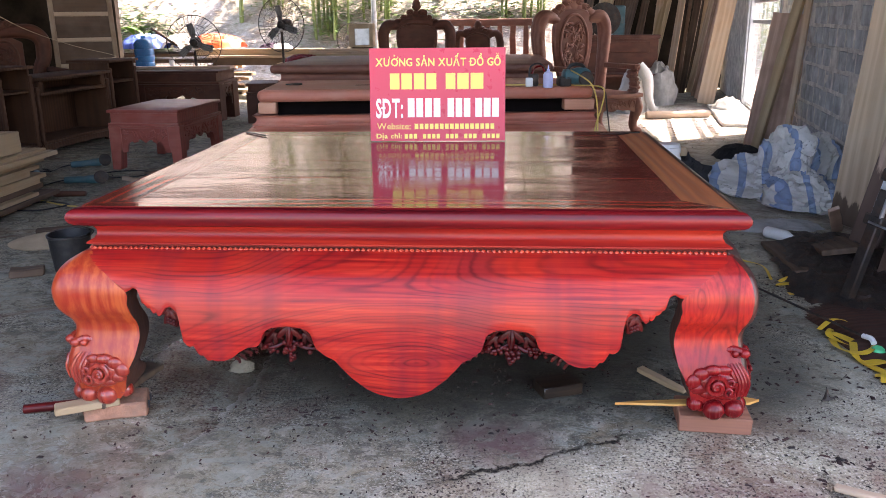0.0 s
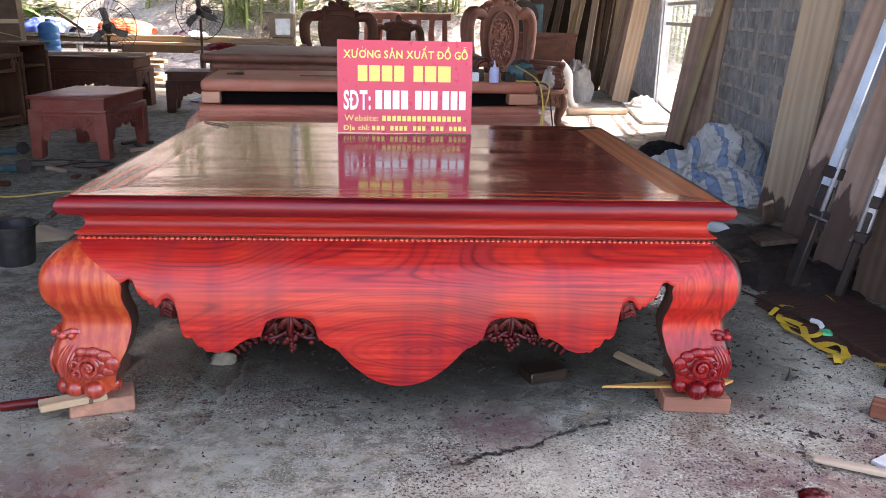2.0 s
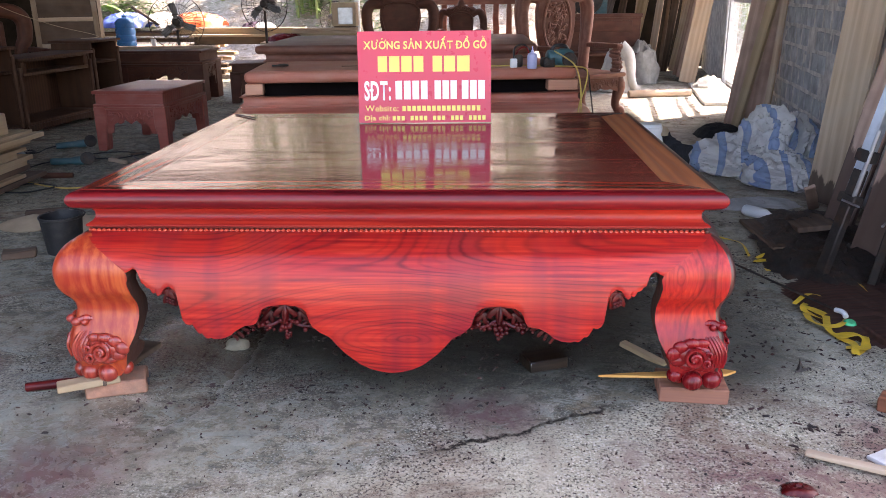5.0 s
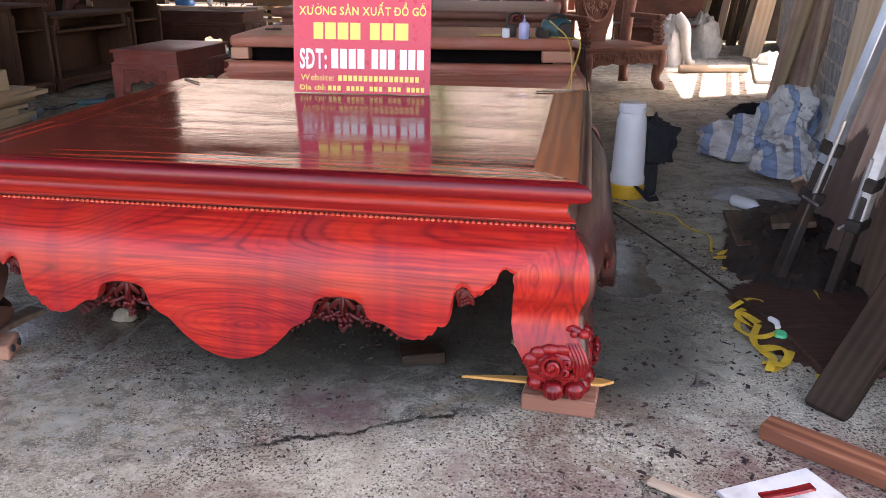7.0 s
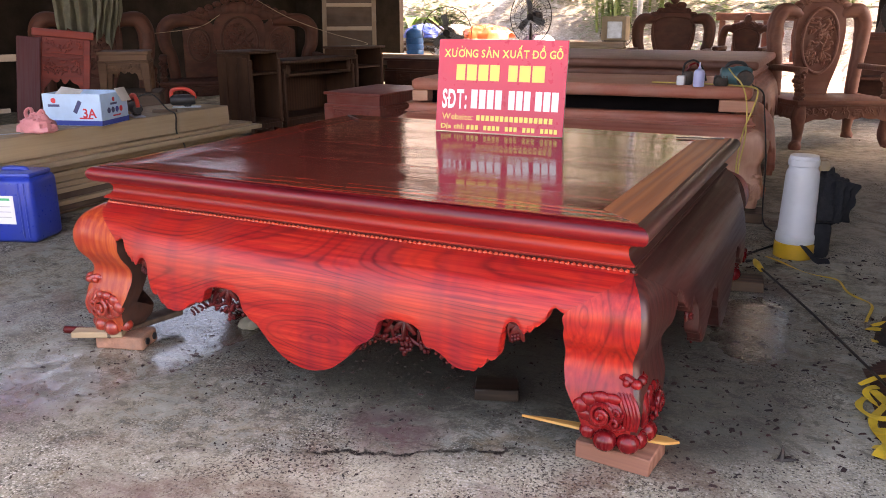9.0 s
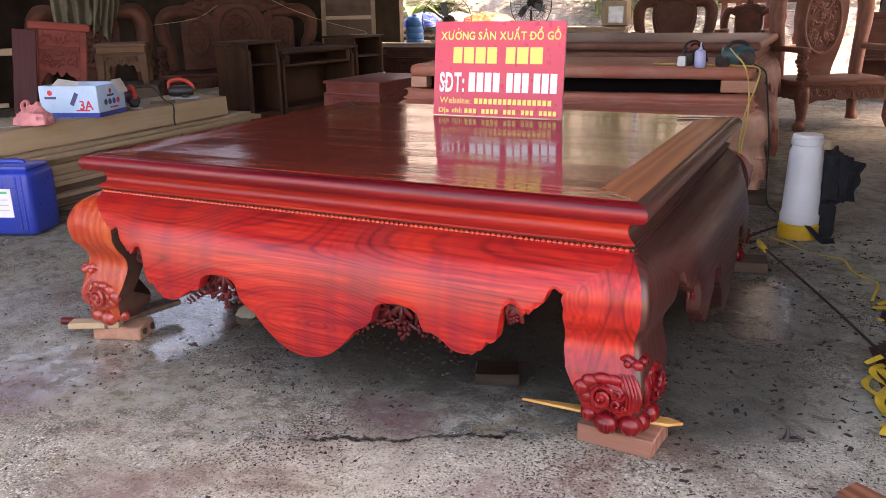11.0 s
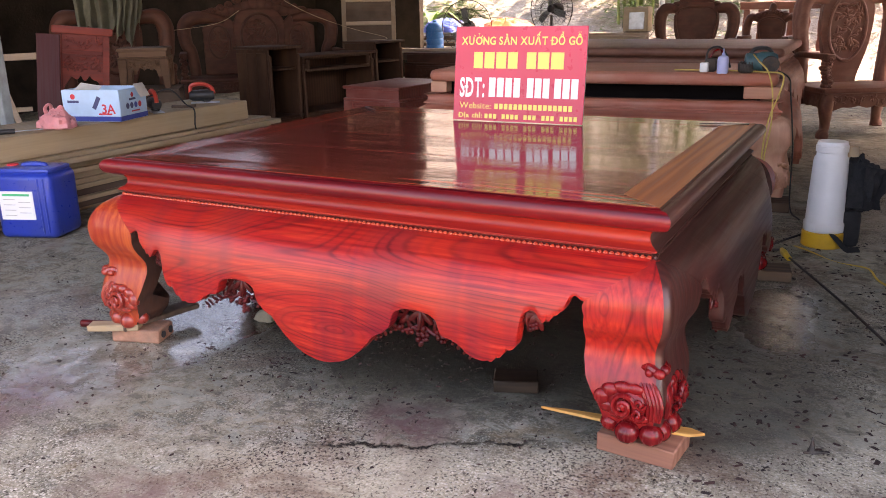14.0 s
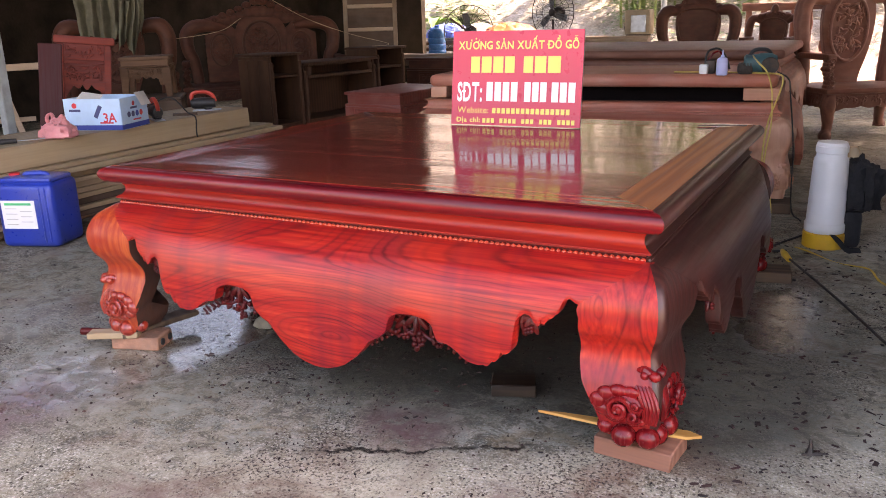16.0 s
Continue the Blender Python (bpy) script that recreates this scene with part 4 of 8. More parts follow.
# shed: walls, posts, roof
def wall_box(s0, s1, z0, z1, thick=0.16):
    """A stretch of the block wall between two distances along it; its face is at local x = 0."""
    bm = box(thick, s1 - s0, z1 - z0, 0)
    return moved(bm, T(thick / 2, (s0 + s1) / 2, z0))


OPEN0, OPEN1 = 2.75, 5.45
rightwall = bmesh.new()
join(rightwall, wall_box(-4.5, OPEN0, 0, 3.3))
join(rightwall, wall_box(OPEN1, 8.3, 0, 3.3))
join(rightwall, wall_box(OPEN0, OPEN1, 3.05, 3.3))
wall_e = solo("wall_east", rightwall, M_MORTAR, "grey cinder block wall with thick smeared mortar", "wall", WALL_M, kind="structure")
back = bmesh.new()
join(back, box(2.6, 0.10, 3.2, 0), T(2.95, 12.9, 0))
# unseen panel added high at the back to dim the bed top's reflection
join(back, box(8.7, 0.10, 1.1, 0), T(-2.70, 11.75, 3.25))
solo("wall_north", back, M_DARKWALL, "dark boarded end wall behind leaning planks, plus an added unseen light-blocking panel", "wall", kind="structure")
leftw = bmesh.new()
join(leftw, box(0.14, 13.2, 3.65, 0), T(-8.6, 5.1, -0.25))
join(leftw, box(0.14, 4.9, 1.7, 0), T(-8.6, 0.95, 3.4))
join(leftw, box(0.14, 2.0, 1.55, 0), T(-8.6, 10.7, 3.4))
join(leftw, box(2.4, 0.14, 4.85, 0), T(-7.4, 11.6, 0))
# unseen panel added at the left front to keep light off that side
join(leftw, box(0.14, 6.4, 3.6, 0), T(-6.3, -0.9, 0))
solo("wall_west", leftw, M_DARKWALL, "dark timber-clad wall deep in the shed, plus an added unseen light-blocking panel", "wall", kind="structure")
roof = bmesh.new()
# last two stretches are unseen additions: shade for the end planks and left front
for x0, x1, y0, y1 in ((-9.2, 4.0, -1.5, 11.8), (1.0, 4.0, 11.8, 13.2), (-9.2, -2.4, -4.2, -1.5)):
    nx = int((x1 - x0) * 18)
    rows = [[roof.verts.new((x0 + (x1 - x0) * i / nx, y, 3.30 + 0.15 * (4.3 - (x0 + (x1 - x0) * i / nx)) - (y + 1.5) * 0.02 + 0.02 * math.sin(i * math.pi / 2))) for i in range(nx + 1)] for y in (y0, y1)]
    for i in range(nx):
        roof.faces.new((rows[0][i], rows[0][i + 1], rows[1][i + 1], rows[1][i]))
solo("ceiling", roof, M_DARKWALL, "corrugated shed roof above the workshop, with added unseen stretches that block light", "roof", kind="structure")
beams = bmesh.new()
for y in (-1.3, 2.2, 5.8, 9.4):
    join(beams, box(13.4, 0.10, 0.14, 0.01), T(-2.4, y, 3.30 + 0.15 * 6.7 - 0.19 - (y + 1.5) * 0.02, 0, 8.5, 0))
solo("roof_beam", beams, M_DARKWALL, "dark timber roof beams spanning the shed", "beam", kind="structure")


def post(x, y, w, mat, label, h=3.3):
    bm = rough_box(w, w, h, 0.008, 0.01, 6, x)
    return solo("post", bm, mat, label, "post", T(x, y, 0), kind="structure")


post(-7.0, 12.3, 0.26, M_PLANKV, "weathered square timber post at the open back", 3.6)
solo("post", lathe([(0.045, 0), (0.045, 3.6)], 14), M_STEEL, "thin grey steel pipe post at the open back", "post", T(-1.84, 11.8, 0), kind="structure")
solo("post", box(0.075, 0.075, 3.3, 0.008), M_POST, "pale grey painted steel post beside the timber stack", "post", T(-4.30, 1.84, 0), kind="structure")
# posts and rails of the opening in the block wall
win = thing("window_1", "open unglazed gap with galvanised posts, rails and wire mesh", "window", WALL_M, kind="structure")
for s in (OPEN1 - 0.05, OPEN1 - 0.30, OPEN0 + 0.05):
    part("window_frame", box(0.07, 0.07, 3.05, 0.006), M_STEEL, win, "galvanised steel post", T(0.02, s, 0))
for z in (0.06, 1.16, 1.42, 2.0):
    part("rail", box(0.05, OPEN1 - OPEN0 - 0.1, 0.05, 0.005), M_STEEL, win, "galvanised rail", T(0.05, (OPEN0 + OPEN1) / 2, z))
mesh_bm = bmesh.new()
for i in range(34):
    s = OPEN0 + 0.1 + i * (OPEN1 - OPEN0 - 0.2) / 33
    join(mesh_bm, box(0.004, 0.004, 2.0, 0), T(0.07, s, 0.08))
for i in range(20):
    join(mesh_bm, box(0.004, OPEN1 - OPEN0 - 0.1, 0.004, 0), T(0.075, (OPEN0 + OPEN1) / 2, 0.1 + i * 0.1))
part("wire_mesh", mesh_bm, M_STEEL, win, "square wire mesh")
step = solo("sill", rough_box(0.55, 2.2, 0.05, 0.012, 0.01, 6, 4), M_MORTAR, "pale crumbling mortar strip below the wall gap", "sill", WALL_M @ T(-0.2, 4.2, 0), kind="structure")


# the bed's supports and the sign
def part_cable(name, pts, r, mat, label, category="cable", steps=5):
    return solo(name, tube(pts, r, 6, steps), mat, label, category)


def wood_block(x, y, z, sx, sy, sz, rz, mat, label, name="wood_block", seed=0, group=""):
    return solo(name, rough_box(sx, sy, sz, 0.003, 0.004, 2, seed), mat, label, "block", T(x, y, z, 0, 0, rz), group)


wood_block(1.005, 0.055, 0, 0.225, 0.155, 0.055, -5, M_BLOCKRED, "reddish brick-sized wooden block under the bed leg", seed=1)
split = bmesh.new()
join(split, prism([(-0.24, 0), (-0.16, -0.012), (0.20, -0.030), (0.24, -0.012), (0.20, 0.012), (-0.05, 0.016)], 0.009, 0.001), T(0, 0, 0, 90, 0, 0))
solo("splinter", split, M_SPLINT, "yellow split wooden batten laid on the block under the bed leg", "batten", T(0.93, 0.07, 0.0605, 0, 0, 4))
brick = thing("brick", "broken hollow red-brown brick under the bed leg", "brick", T(-0.985, 0.03, 0, 0, 0, 18))
bb = rough_box(0.20, 0.12, 0.055, 0.006, 0.006, 3, 7)
part("body", bb, M_BRICK, brick)
# black discs on the end face paint the shade inside the holes
for dx in (-0.028, 0.028):
    part("hole", moved(lathe([(0.014, 0), (0.014, 0.004)], 12), T(0, 0, 0, 90, 0, 90)), M_BLACK, brick, "black disc in place of a shaded round hole", T(0.1015, dx, 0.03))
wood_block(-1.05, -0.045, 0.052, 0.20, 0.06, 0.026, 28, M_PINE, "short pale yellow wedge of wood under the bed leg", "wedge", 5)
wood_block(-0.99, 0.12, 0.050, 0.075, 0.34, 0.022, -12, M_PLANKDARK, "dark strip of wood across the brick", "wood_strip", 6)
wood_block(0.52, 0.262, 0, 0.15, 0.10, 0.045, 22, M_WETBLOCK, "small wooden block with a dark wet top on the floor", seed=3)
wood_block(1.12, 1.84, 0, 0.20, 0.14, 0.05, 10, M_PLANKDARK, "dark wooden block under the rear bed leg", seed=4)
wood_block(-0.98, 1.78, 0, 0.20, 0.14, 0.06, 0, M_PLANKDARK, "dark wooden block under the rear bed leg", seed=8)
stone = blob(0.05, (1.0, 0.7, 0.8), 3, 0.25, 2.5, 16, 10)
solo("stone", stone, M_STONE, "pale rounded lump of stone on the floor", "stone", T(-0.665, 0.385, 0.005))
solo("batten", rough_box(0.20, 0.035, 0.018, 0.002, 0.003, 2, 9), M_PINE, "short pale batten lying on the floor", "batten", T(0.90, 0.345, 0.004, 0, 8, -44))
solo("pipe", moved(lathe([(0.016, 0), (0.017, 0.16), (0.014, 0.2)], 12), T(0, 0, 0, 0, 90, 0)), M_GRAPE, "short dark red rounded offcut on the floor", "offcut", T(-1.30, 0.0, 0.018, 0, -4, 8))

# sign
SIGN_W, SIGN_H = 0.638, 0.430
sign = thing("sign_board", "red advertising board with yellow and white printing, standing on the bed", "sign",
             T(0.011, 1.439, 0.7225, -7.4, 0, 1.8))
part("board", box(SIGN_W, 0.005, SIGN_H, 0.0006), M_RED, sign, "glossy red printed sheet")
part("backing", box(SIGN_W, 0.006, SIGN_H, 0.0006), M_BACKBOARD, sign, "pale board behind the print", T(0, 0.0062, 0))


def glyph(ch, thick):
    """The outline of one built-in letter as a mesh, with its width."""
    plain_ch = {"Đ": "D", "Ở": "O"}.get(ch, ch)
    cu = bpy.data.curves.new("lettering", "FONT")
    cu.body = plain_ch
    cu.offset = thick
    cu.resolution_u = 3
    tmp = bpy.data.objects.new("lettering", cu)
    scene.collection.objects.link(tmp)
    me = bpy.data.meshes.new_from_object(tmp.evaluated_get(bpy.context.evaluated_depsgraph_get()))
    bpy.data.objects.remove(tmp)
    bm = bmesh.new()
    bm.from_mesh(me)
    bpy.data.meshes.remove(me)
    lo = min(v.co.x for v in bm.verts)
    hi = max(v.co.x for v in bm.verts)
    bmesh.ops.translate(bm, vec=(-lo, 0, 0), verts=bm.verts)
    if ch == "Đ":
        join(bm, box(0.34, 0.085, 0.0001, 0), T(0.06, 0.36, 0.0005))
    if ch == "Ở":
        # horn and hook
        join(bm, box(0.16, 0.07, 0.0001, 0), T(0.68, 0.70, 0.0005, 0, 0, 35))
        join(bm, box(0.06, 0.11, 0.0001, 0), T(0.75, 0.79, 0.0006))
        join(bm, box(0.13, 0.05, 0.0001, 0), T(0.36, 0.98, 0.0005))
        join(bm, box(0.05, 0.10, 0.0001, 0), T(0.41, 0.94, 0.0006))
        join(bm, box(0.05, 0.07, 0.0001, 0), T(0.36, 0.87, 0.0005))
    return bm, hi - lo


def letters(text, x0, x1, zc, height, mat, thick=0.0):
    """Built-in type, fitted between two marks across the sign (0 to 1) and centred at a height (0 top, 1 bottom)."""
    row = bmesh.new()
    x = 0.0
    for ch in text:
        if ch == " ":
            x += 0.30
            continue
        bm, w = glyph(ch, thick)
        join(row, bm, T(x, 0, 0))
        x += w + 0.085
    total = x - 0.085
    sx = (x1 - x0) * SIGN_W / total
    sz = height * SIGN_H / 0.72
    for v in row.verts:
        v.co = Vector((-SIGN_W / 2 + x0 * SIGN_W + v.co.x * sx, -0.0031 - v.co.z, (1 - zc) * SIGN_H + (v.co.y - 0.36) * sz))
    return part("lettering", row, mat, sign, smooth=False)


def bars(spans, zc, height, mat):
    for a, b in spans:
        bm = box((b - a) * SIGN_W, 0.0006, height * SIGN_H, 0)
        part("bar", bm, mat, sign, m=T((-0.5 + (a + b) / 2) * SIGN_W, -0.0031, (1 - zc - height / 2) * SIGN_H), smooth=False)


letters("XƯỞNG SẢN XUẤT ĐỒ GỖ", 0.045, 0.965, 0.148, 0.085, M_YELLOW, 0.022)
row = 0.150
name_spans = []
for i, w in enumerate((0.085, 0.092, 0.092, 0.088, 0, 0.085, 0.098, 0.108)):
    if w:
        name_spans.append((row, row + w - 0.014))
    row += w if w else 0.055
bars(name_spans, 0.355, 0.172, M_YELLOW)
letters("SĐT:", 0.045, 0.245, 0.640, 0.205, M_WHITE, 0.03)
bars([(0.280 + 0.064 * i, 0.280 + 0.064 * i + 0.050) for i in range(4)], 0.640, 0.205, M_WHITE)
bars([(0.575 + 0.060 * i, 0.575 + 0.060 * i + 0.048) for i in range(3)], 0.640, 0.205, M_WHITE)
bars([(0.780 + 0.062 * i, 0.780 + 0.062 * i + 0.050) for i in range(3)], 0.640, 0.205, M_WHITE)
letters("Website:", 0.050, 0.300, 0.838, 0.068, M_YELLOW)
bars([(0.330 + 0.0375 * i, 0.330 + 0.0375 * i + 0.027) for i in range(16)], 0.843, 0.058, M_YELLOW)
letters("Địa chỉ:", 0.045, 0.235, 0.945, 0.052, M_YELLOW, 0.02)
bars([(0.255 + 0.034 * i, 0.255 + 0.034 * i + 0.024) for i in range(21) if i not in (3, 8, 12, 16)], 0.950, 0.050, M_YELLOW)


# a second and third bed, unfinished
def raw_bed(hx, hy, m, label, body_mat, top_mat, leg_mat, lift, zscale=1.0, depth=None):
    b = thing("platform_bed", label, "bed", m)
    sc = Matrix.Diagonal((1, 1, zscale, 1))
    for half, dist, turn in ((hx, hy, 0), (hy, hx, 90), (hx, hy, 180), (hy, hx, 270)):
        rot = T(0, 0, 0, 0, 0, turn) @ T(0, -dist, 0)
        part("neck_moulding", moved(mitred(NECK, half), sc), body_mat, b, "unfinished reddish moulding", rot)
        part("bead_moulding", moved(beads(half, -0.041, 0.5795, 0.0085, 0.0186), sc), body_mat, b, "row of small carved beads", rot)
        part("apron", moved(apron_mesh(half), sc), body_mat, b, "sanded reddish apron with wavy edge", rot)
    for sx, sy in ((1, -1), (-1, -1), (1, 1), (-1, 1)):
        turn = {(1, -1): 0, (1, 1): 90, (-1, 1): 180, (-1, -1): 270}[(sx, sy)]
        mm = T(sx * hx, sy * hy, 0, 0, 0, turn)
        leg = part("leg", moved(moved(leg_mesh(), sc), T(0, 0, 0, 0, 90, 0)), leg_mat, b, "pale sanded cabriole leg", mm @ T(0, 0, 0, 0, -90, 0))
        part("scroll_carving", moved(moved(join(carving_mesh(True), carving_mesh(False)), sc), T(0, 0, 0, 0, 90, 0)), leg_mat, leg, "pale carved cloud scroll")
    return b


B2 = T(-0.275, 3.95, 0, 0, 0, 5.6)
bed2 = raw_bed(1.205, 0.86, B2, "unfinished sanded rosewood platform bed with beaded apron, its top lifted off", M_RAW, M_RAW, M_RAWPALE, 0)
for sx, sy in ((1, -1), (-1, -1), (1, 1), (-1, 1)):
    solo("wood_block", rough_box(0.20, 0.20, 0.064, 0.004, 0.006, 2, sx + 2 * sy), M_PLANKDARK, "dark wooden block under the unfinished bed", "block", B2 @ T(sx * 1.17, sy * 0.82, 0))
# filler box whose black colour imitates the dark gap under the loose top
part("underframe", box(2.05, 1.35, 0.16, 0.004), M_VOID, bed2, "near-black filler box in place of the bed's shaded hollow", T(0, 0, 0.575))
slab = thing("bed_top", "loose sanded rosewood bed top with rounded edge, raised on blocks", "bed top", B2 @ T(0, -0.345, 0.742))
core = box(2.28, 0.90, 0.078, 0.03, 3)
part("slab", core, M_RAW, slab)
part("slab_face", box(2.22, 0.84, 0.004, 0.001), M_RAW, slab, "pinkish sawn upper face", T(0, 0, 0.0765))
for x, y, sx in ((-1.08, -0.72, 0.12), (1.05, -0.72, 0.21), (-1.02, -0.04, 0.15), (0.98, -0.04, 0.15)):
    solo("wood_block", rough_box(sx, 0.10, 0.076, 0.003, 0.006, 2, x), M_RAWPALE, "pale squared timber block holding up the loose bed top", "block", B2 @ T(x, y, 0.664))
B3 = T(-0.52, 5.95, 0, 0, 0, 1.0)
bed3 = raw_bed(1.25, 0.90, B3, "unfinished dark rosewood platform bed standing behind another", M_CHAIR, M_CHAIR, M_CHAIR, 0, 1.225)
t3 = box(2.56, 1.86, 0.075, 0.032, 3)
part("top", t3, M_CHAIR, bed3, "reddish brown top with rounded edge", T(0, 0, 0.806))
for sx, sy in ((1, -1), (-1, -1), (1, 1), (-1, 1)):
    solo("wood_block", rough_box(0.22, 0.22, 0.078, 0.004, 0.006, 2, sx + 3 * sy), M_PLANKDARK, "dark wooden block under the unfinished bed", "block", B3 @ T(sx * 1.2, sy * 0.85, 0))

# things on the second bed
TOP2 = 0.8228
bottle = thing("glue_bottle", "translucent bluish plastic glue bottle with a nozzle", "bottle", T(0.623, 3.187, TOP2))
M_BOTTLE = plain("lilac_translucent_plastic", (0.50, 0.53, 0.80), 0.35, 0, 0.06, 8, 0.0002)
part("body", lathe([(0.030, 0), (0.034, 0.006), (0.034, 0.085), (0.028, 0.100), (0.012, 0.108)], 18), M_BOTTLE, bottle)
part("nozzle", lathe([(0.011, 0.106), (0.010, 0.118), (0.005, 0.124), (0.003, 0.150)], 12), M_BOTTLE, bottle, "pointed nozzle")
plug = thing("socket_box", "small white and dark electric socket box with tangled leads", "socket", T(0.50, 3.27, TOP2))
part("body", box(0.05, 0.05, 0.06, 0.008, 2), M_MILK, plug)
part("back", box(0.06, 0.05, 0.085, 0.015, 2), M_IRON, plug, "dark worn casing", T(0.035, 0.04, 0))
part("lead", tube([(0, 0.03, 0.05), (0.01, 0.05, 0.13), (0.07, 0.06, 0.15), (0.12, 0.05, 0.10), (0.15, 0.02, 0.03)], 0.007, 6), M_BLACK, plug, "black bent lead")
part("lead", tube([(0.01, 0.04, 0.06), (0.04, 0.06, 0.12), (0.09, 0.03, 0.13), (0.11, 0.0, 0.06)], 0.006, 6), M_CARVED, plug, "reddish bent lead")
motor = thing("electric_planer", "dark green and black electric hand planer with leads", "power tool", T(0.82, 3.33, TOP2, 0, 0, 12) @ Matrix.Diagonal((0.85, 0.85, 0.85, 1)))
part("body", moved(lathe([(0.045, -0.11), (0.06, -0.10), (0.062, -0.02), (0.07, 0.0), (0.07, 0.07), (0.05, 0.11)], 18), T(0, 0, 0.075, 0, 90, 0)), M_TEAL, motor)
part("housing", box(0.10, 0.12, 0.07, 0.015, 2), M_IRON, motor, "ribbed grey housing", T(-0.10, 0, 0))
part("handle", tube([(-0.08, 0, 0.12), (-0.04, 0, 0.165), (0.04, 0, 0.165), (0.08, 0, 0.12)], 0.014, 8), M_BLACK, motor, "black arched handle")
part("wheel", moved(lathe([(0.055, -0.02), (0.06, -0.012), (0.06, 0.012), (0.055, 0.02)], 18), T(0.06, -0.07, 0.06, 90, 0, 0)), M_IRON, motor, "dark metal wheel")
for k in range(9):
    part("fin", box(0.004, 0.125, 0.075, 0.001), M_IRON, motor, m=T(-0.14 + 0.01 * k, 0, 0.002))
part_cable("cable", [(0.78, 3.30, 0.93), (0.84, 3.12, 0.90), (0.90, 3.045, 0.85), (0.935, 3.03, 0.74), (0.945, 3.02, 0.55), (0.93, 2.97, 0.33), (0.99, 2.92, 0.10), (0.97, 2.86, 0.012), (0.80, 2.8, 0.006)], 0.005, M_CABLE, "yellow cable hanging over the edge of the unfinished bed")
part_cable("cable", [(0.30, 3.35, TOP2 + 0.006), (0.60, 3.36, TOP2 + 0.006), (0.80, 3.30, TOP2 + 0.006), (0.955, 3.13, 0.835), (0.985, 3.07, 0.80), (0.965, 3.04, 0.70), (0.93, 3.02, 0.58), (0.915, 2.98, 0.4), (0.93, 2.94, 0.2), (0.9, 2.9, 0.02), (0.7, 2.83, 0.006)], 0.005, M_CABLE, "second yellow cable looping down to the floor")
part_cable("cable", [(0.92, 3.35, TOP2 + 0.01), (1.0, 3.22, 0.80), (1.02, 3.20, 0.70), (1.06, 3.18, 0.4), (1.08, 3.14, 0.05), (1.15, 3.0, 0.006)], 0.005, M_BLACK, "black cable hanging beside the unfinished bed")
ring = thing("clamp_ring", "small black metal clamp ring lying on the loose bed top", "clamp", B2 @ T(-0.93, -0.36, TOP2 - 0.001))
part("ring", tube([(0.035 * math.cos(a), 0.035 * math.sin(a), 0.008) for a in [2 * math.pi * k / 12 for k in range(13)]], 0.007, 6, 2), M_IRON, ring)
part("grip", box(0.05, 0.015, 0.012, 0.003), M_BLACK, ring, m=T(-0.055, 0, 0))
solo("batten", rough_box(0.34, 0.012, 0.006, 0.001, 0.001, 2, 2), M_CHAIRDARK, "thin dark strip lying on the loose bed top", "strip", B2 @ T(-0.33, -0.44, TOP2 - 0.002, 0, 0, 4))
# thin black wires left on the finished bed
part_cable("wire", [(0.80, 1.655, 0.7245), (0.90, 1.68, 0.7250), (1.0, 1.70, 0.7250)], 0.003, M_BLACK, "thin black strip lying at the rear corner of the red bed")
part_cable("wire", [(-1.0, 1.72, 0.7250), (-0.86, 1.60, 0.7245)], 0.0035, M_BLACK, "thin black stick lying at the rear corner of the red bed")


# furniture in the shed
def wavy_apron(w, h, t, waves=3):
    """A small apron board with a cusped lower edge."""
    pts = [(-w / 2, 0), (-w / 2, -h)]
    n = 36
    for i in range(n + 1):
        u = i / n
        edge = abs(2 * u - 1)
        z = -h * (0.52 + 0.48 * edge ** 4) - h * 0.16 * abs(math.sin(u * math.pi * waves * 1.5)) * (1 - edge)
        pts.append((-w / 2 + w * u, z))
    pts += [(w / 2, -h), (w / 2, 0)]
    return prism(pts, t)


def relief(w, h, count, seed, size=0.012, deep=0.006):
    """Low carved foliage in relief."""
    rnd = random.Random(seed)
    bm = bmesh.new()
    for i in range(count):
        m = T(rnd.uniform(-w / 2, w / 2), 0, rnd.uniform(-h / 2, h / 2), 0, rnd.uniform(0, 180), 0)
        join(bm, moved(ball(size, (0, 0, 0), (rnd.uniform(1.0, 2.2), deep / size, rnd.uniform(0.4, 0.8)), 7, 5), m))
    return bm


def arch_apron(w, h, t):
    """A small apron board whose lower edge is cut into cusped lobes that meet in a pointed arch."""
    pts = [(-w / 2, 0), (-w / 2, -h)]
    lobes = ((-0.5, -1.0), (-0.40, -0.98), (-0.36, -0.62), (-0.28, -0.52), (-0.24, -0.60), (-0.17, -0.56), (-0.13, -0.42), (-0.06, -0.50), (0.0, -0.60))
    for x, z in lobes + tuple((-x, z) for x, z in lobes[-2::-1]):
        pts.append((x * w, z * h))
    pts += [(w / 2, 0)]
    return prism(pts[:1] + pts[2:], t)


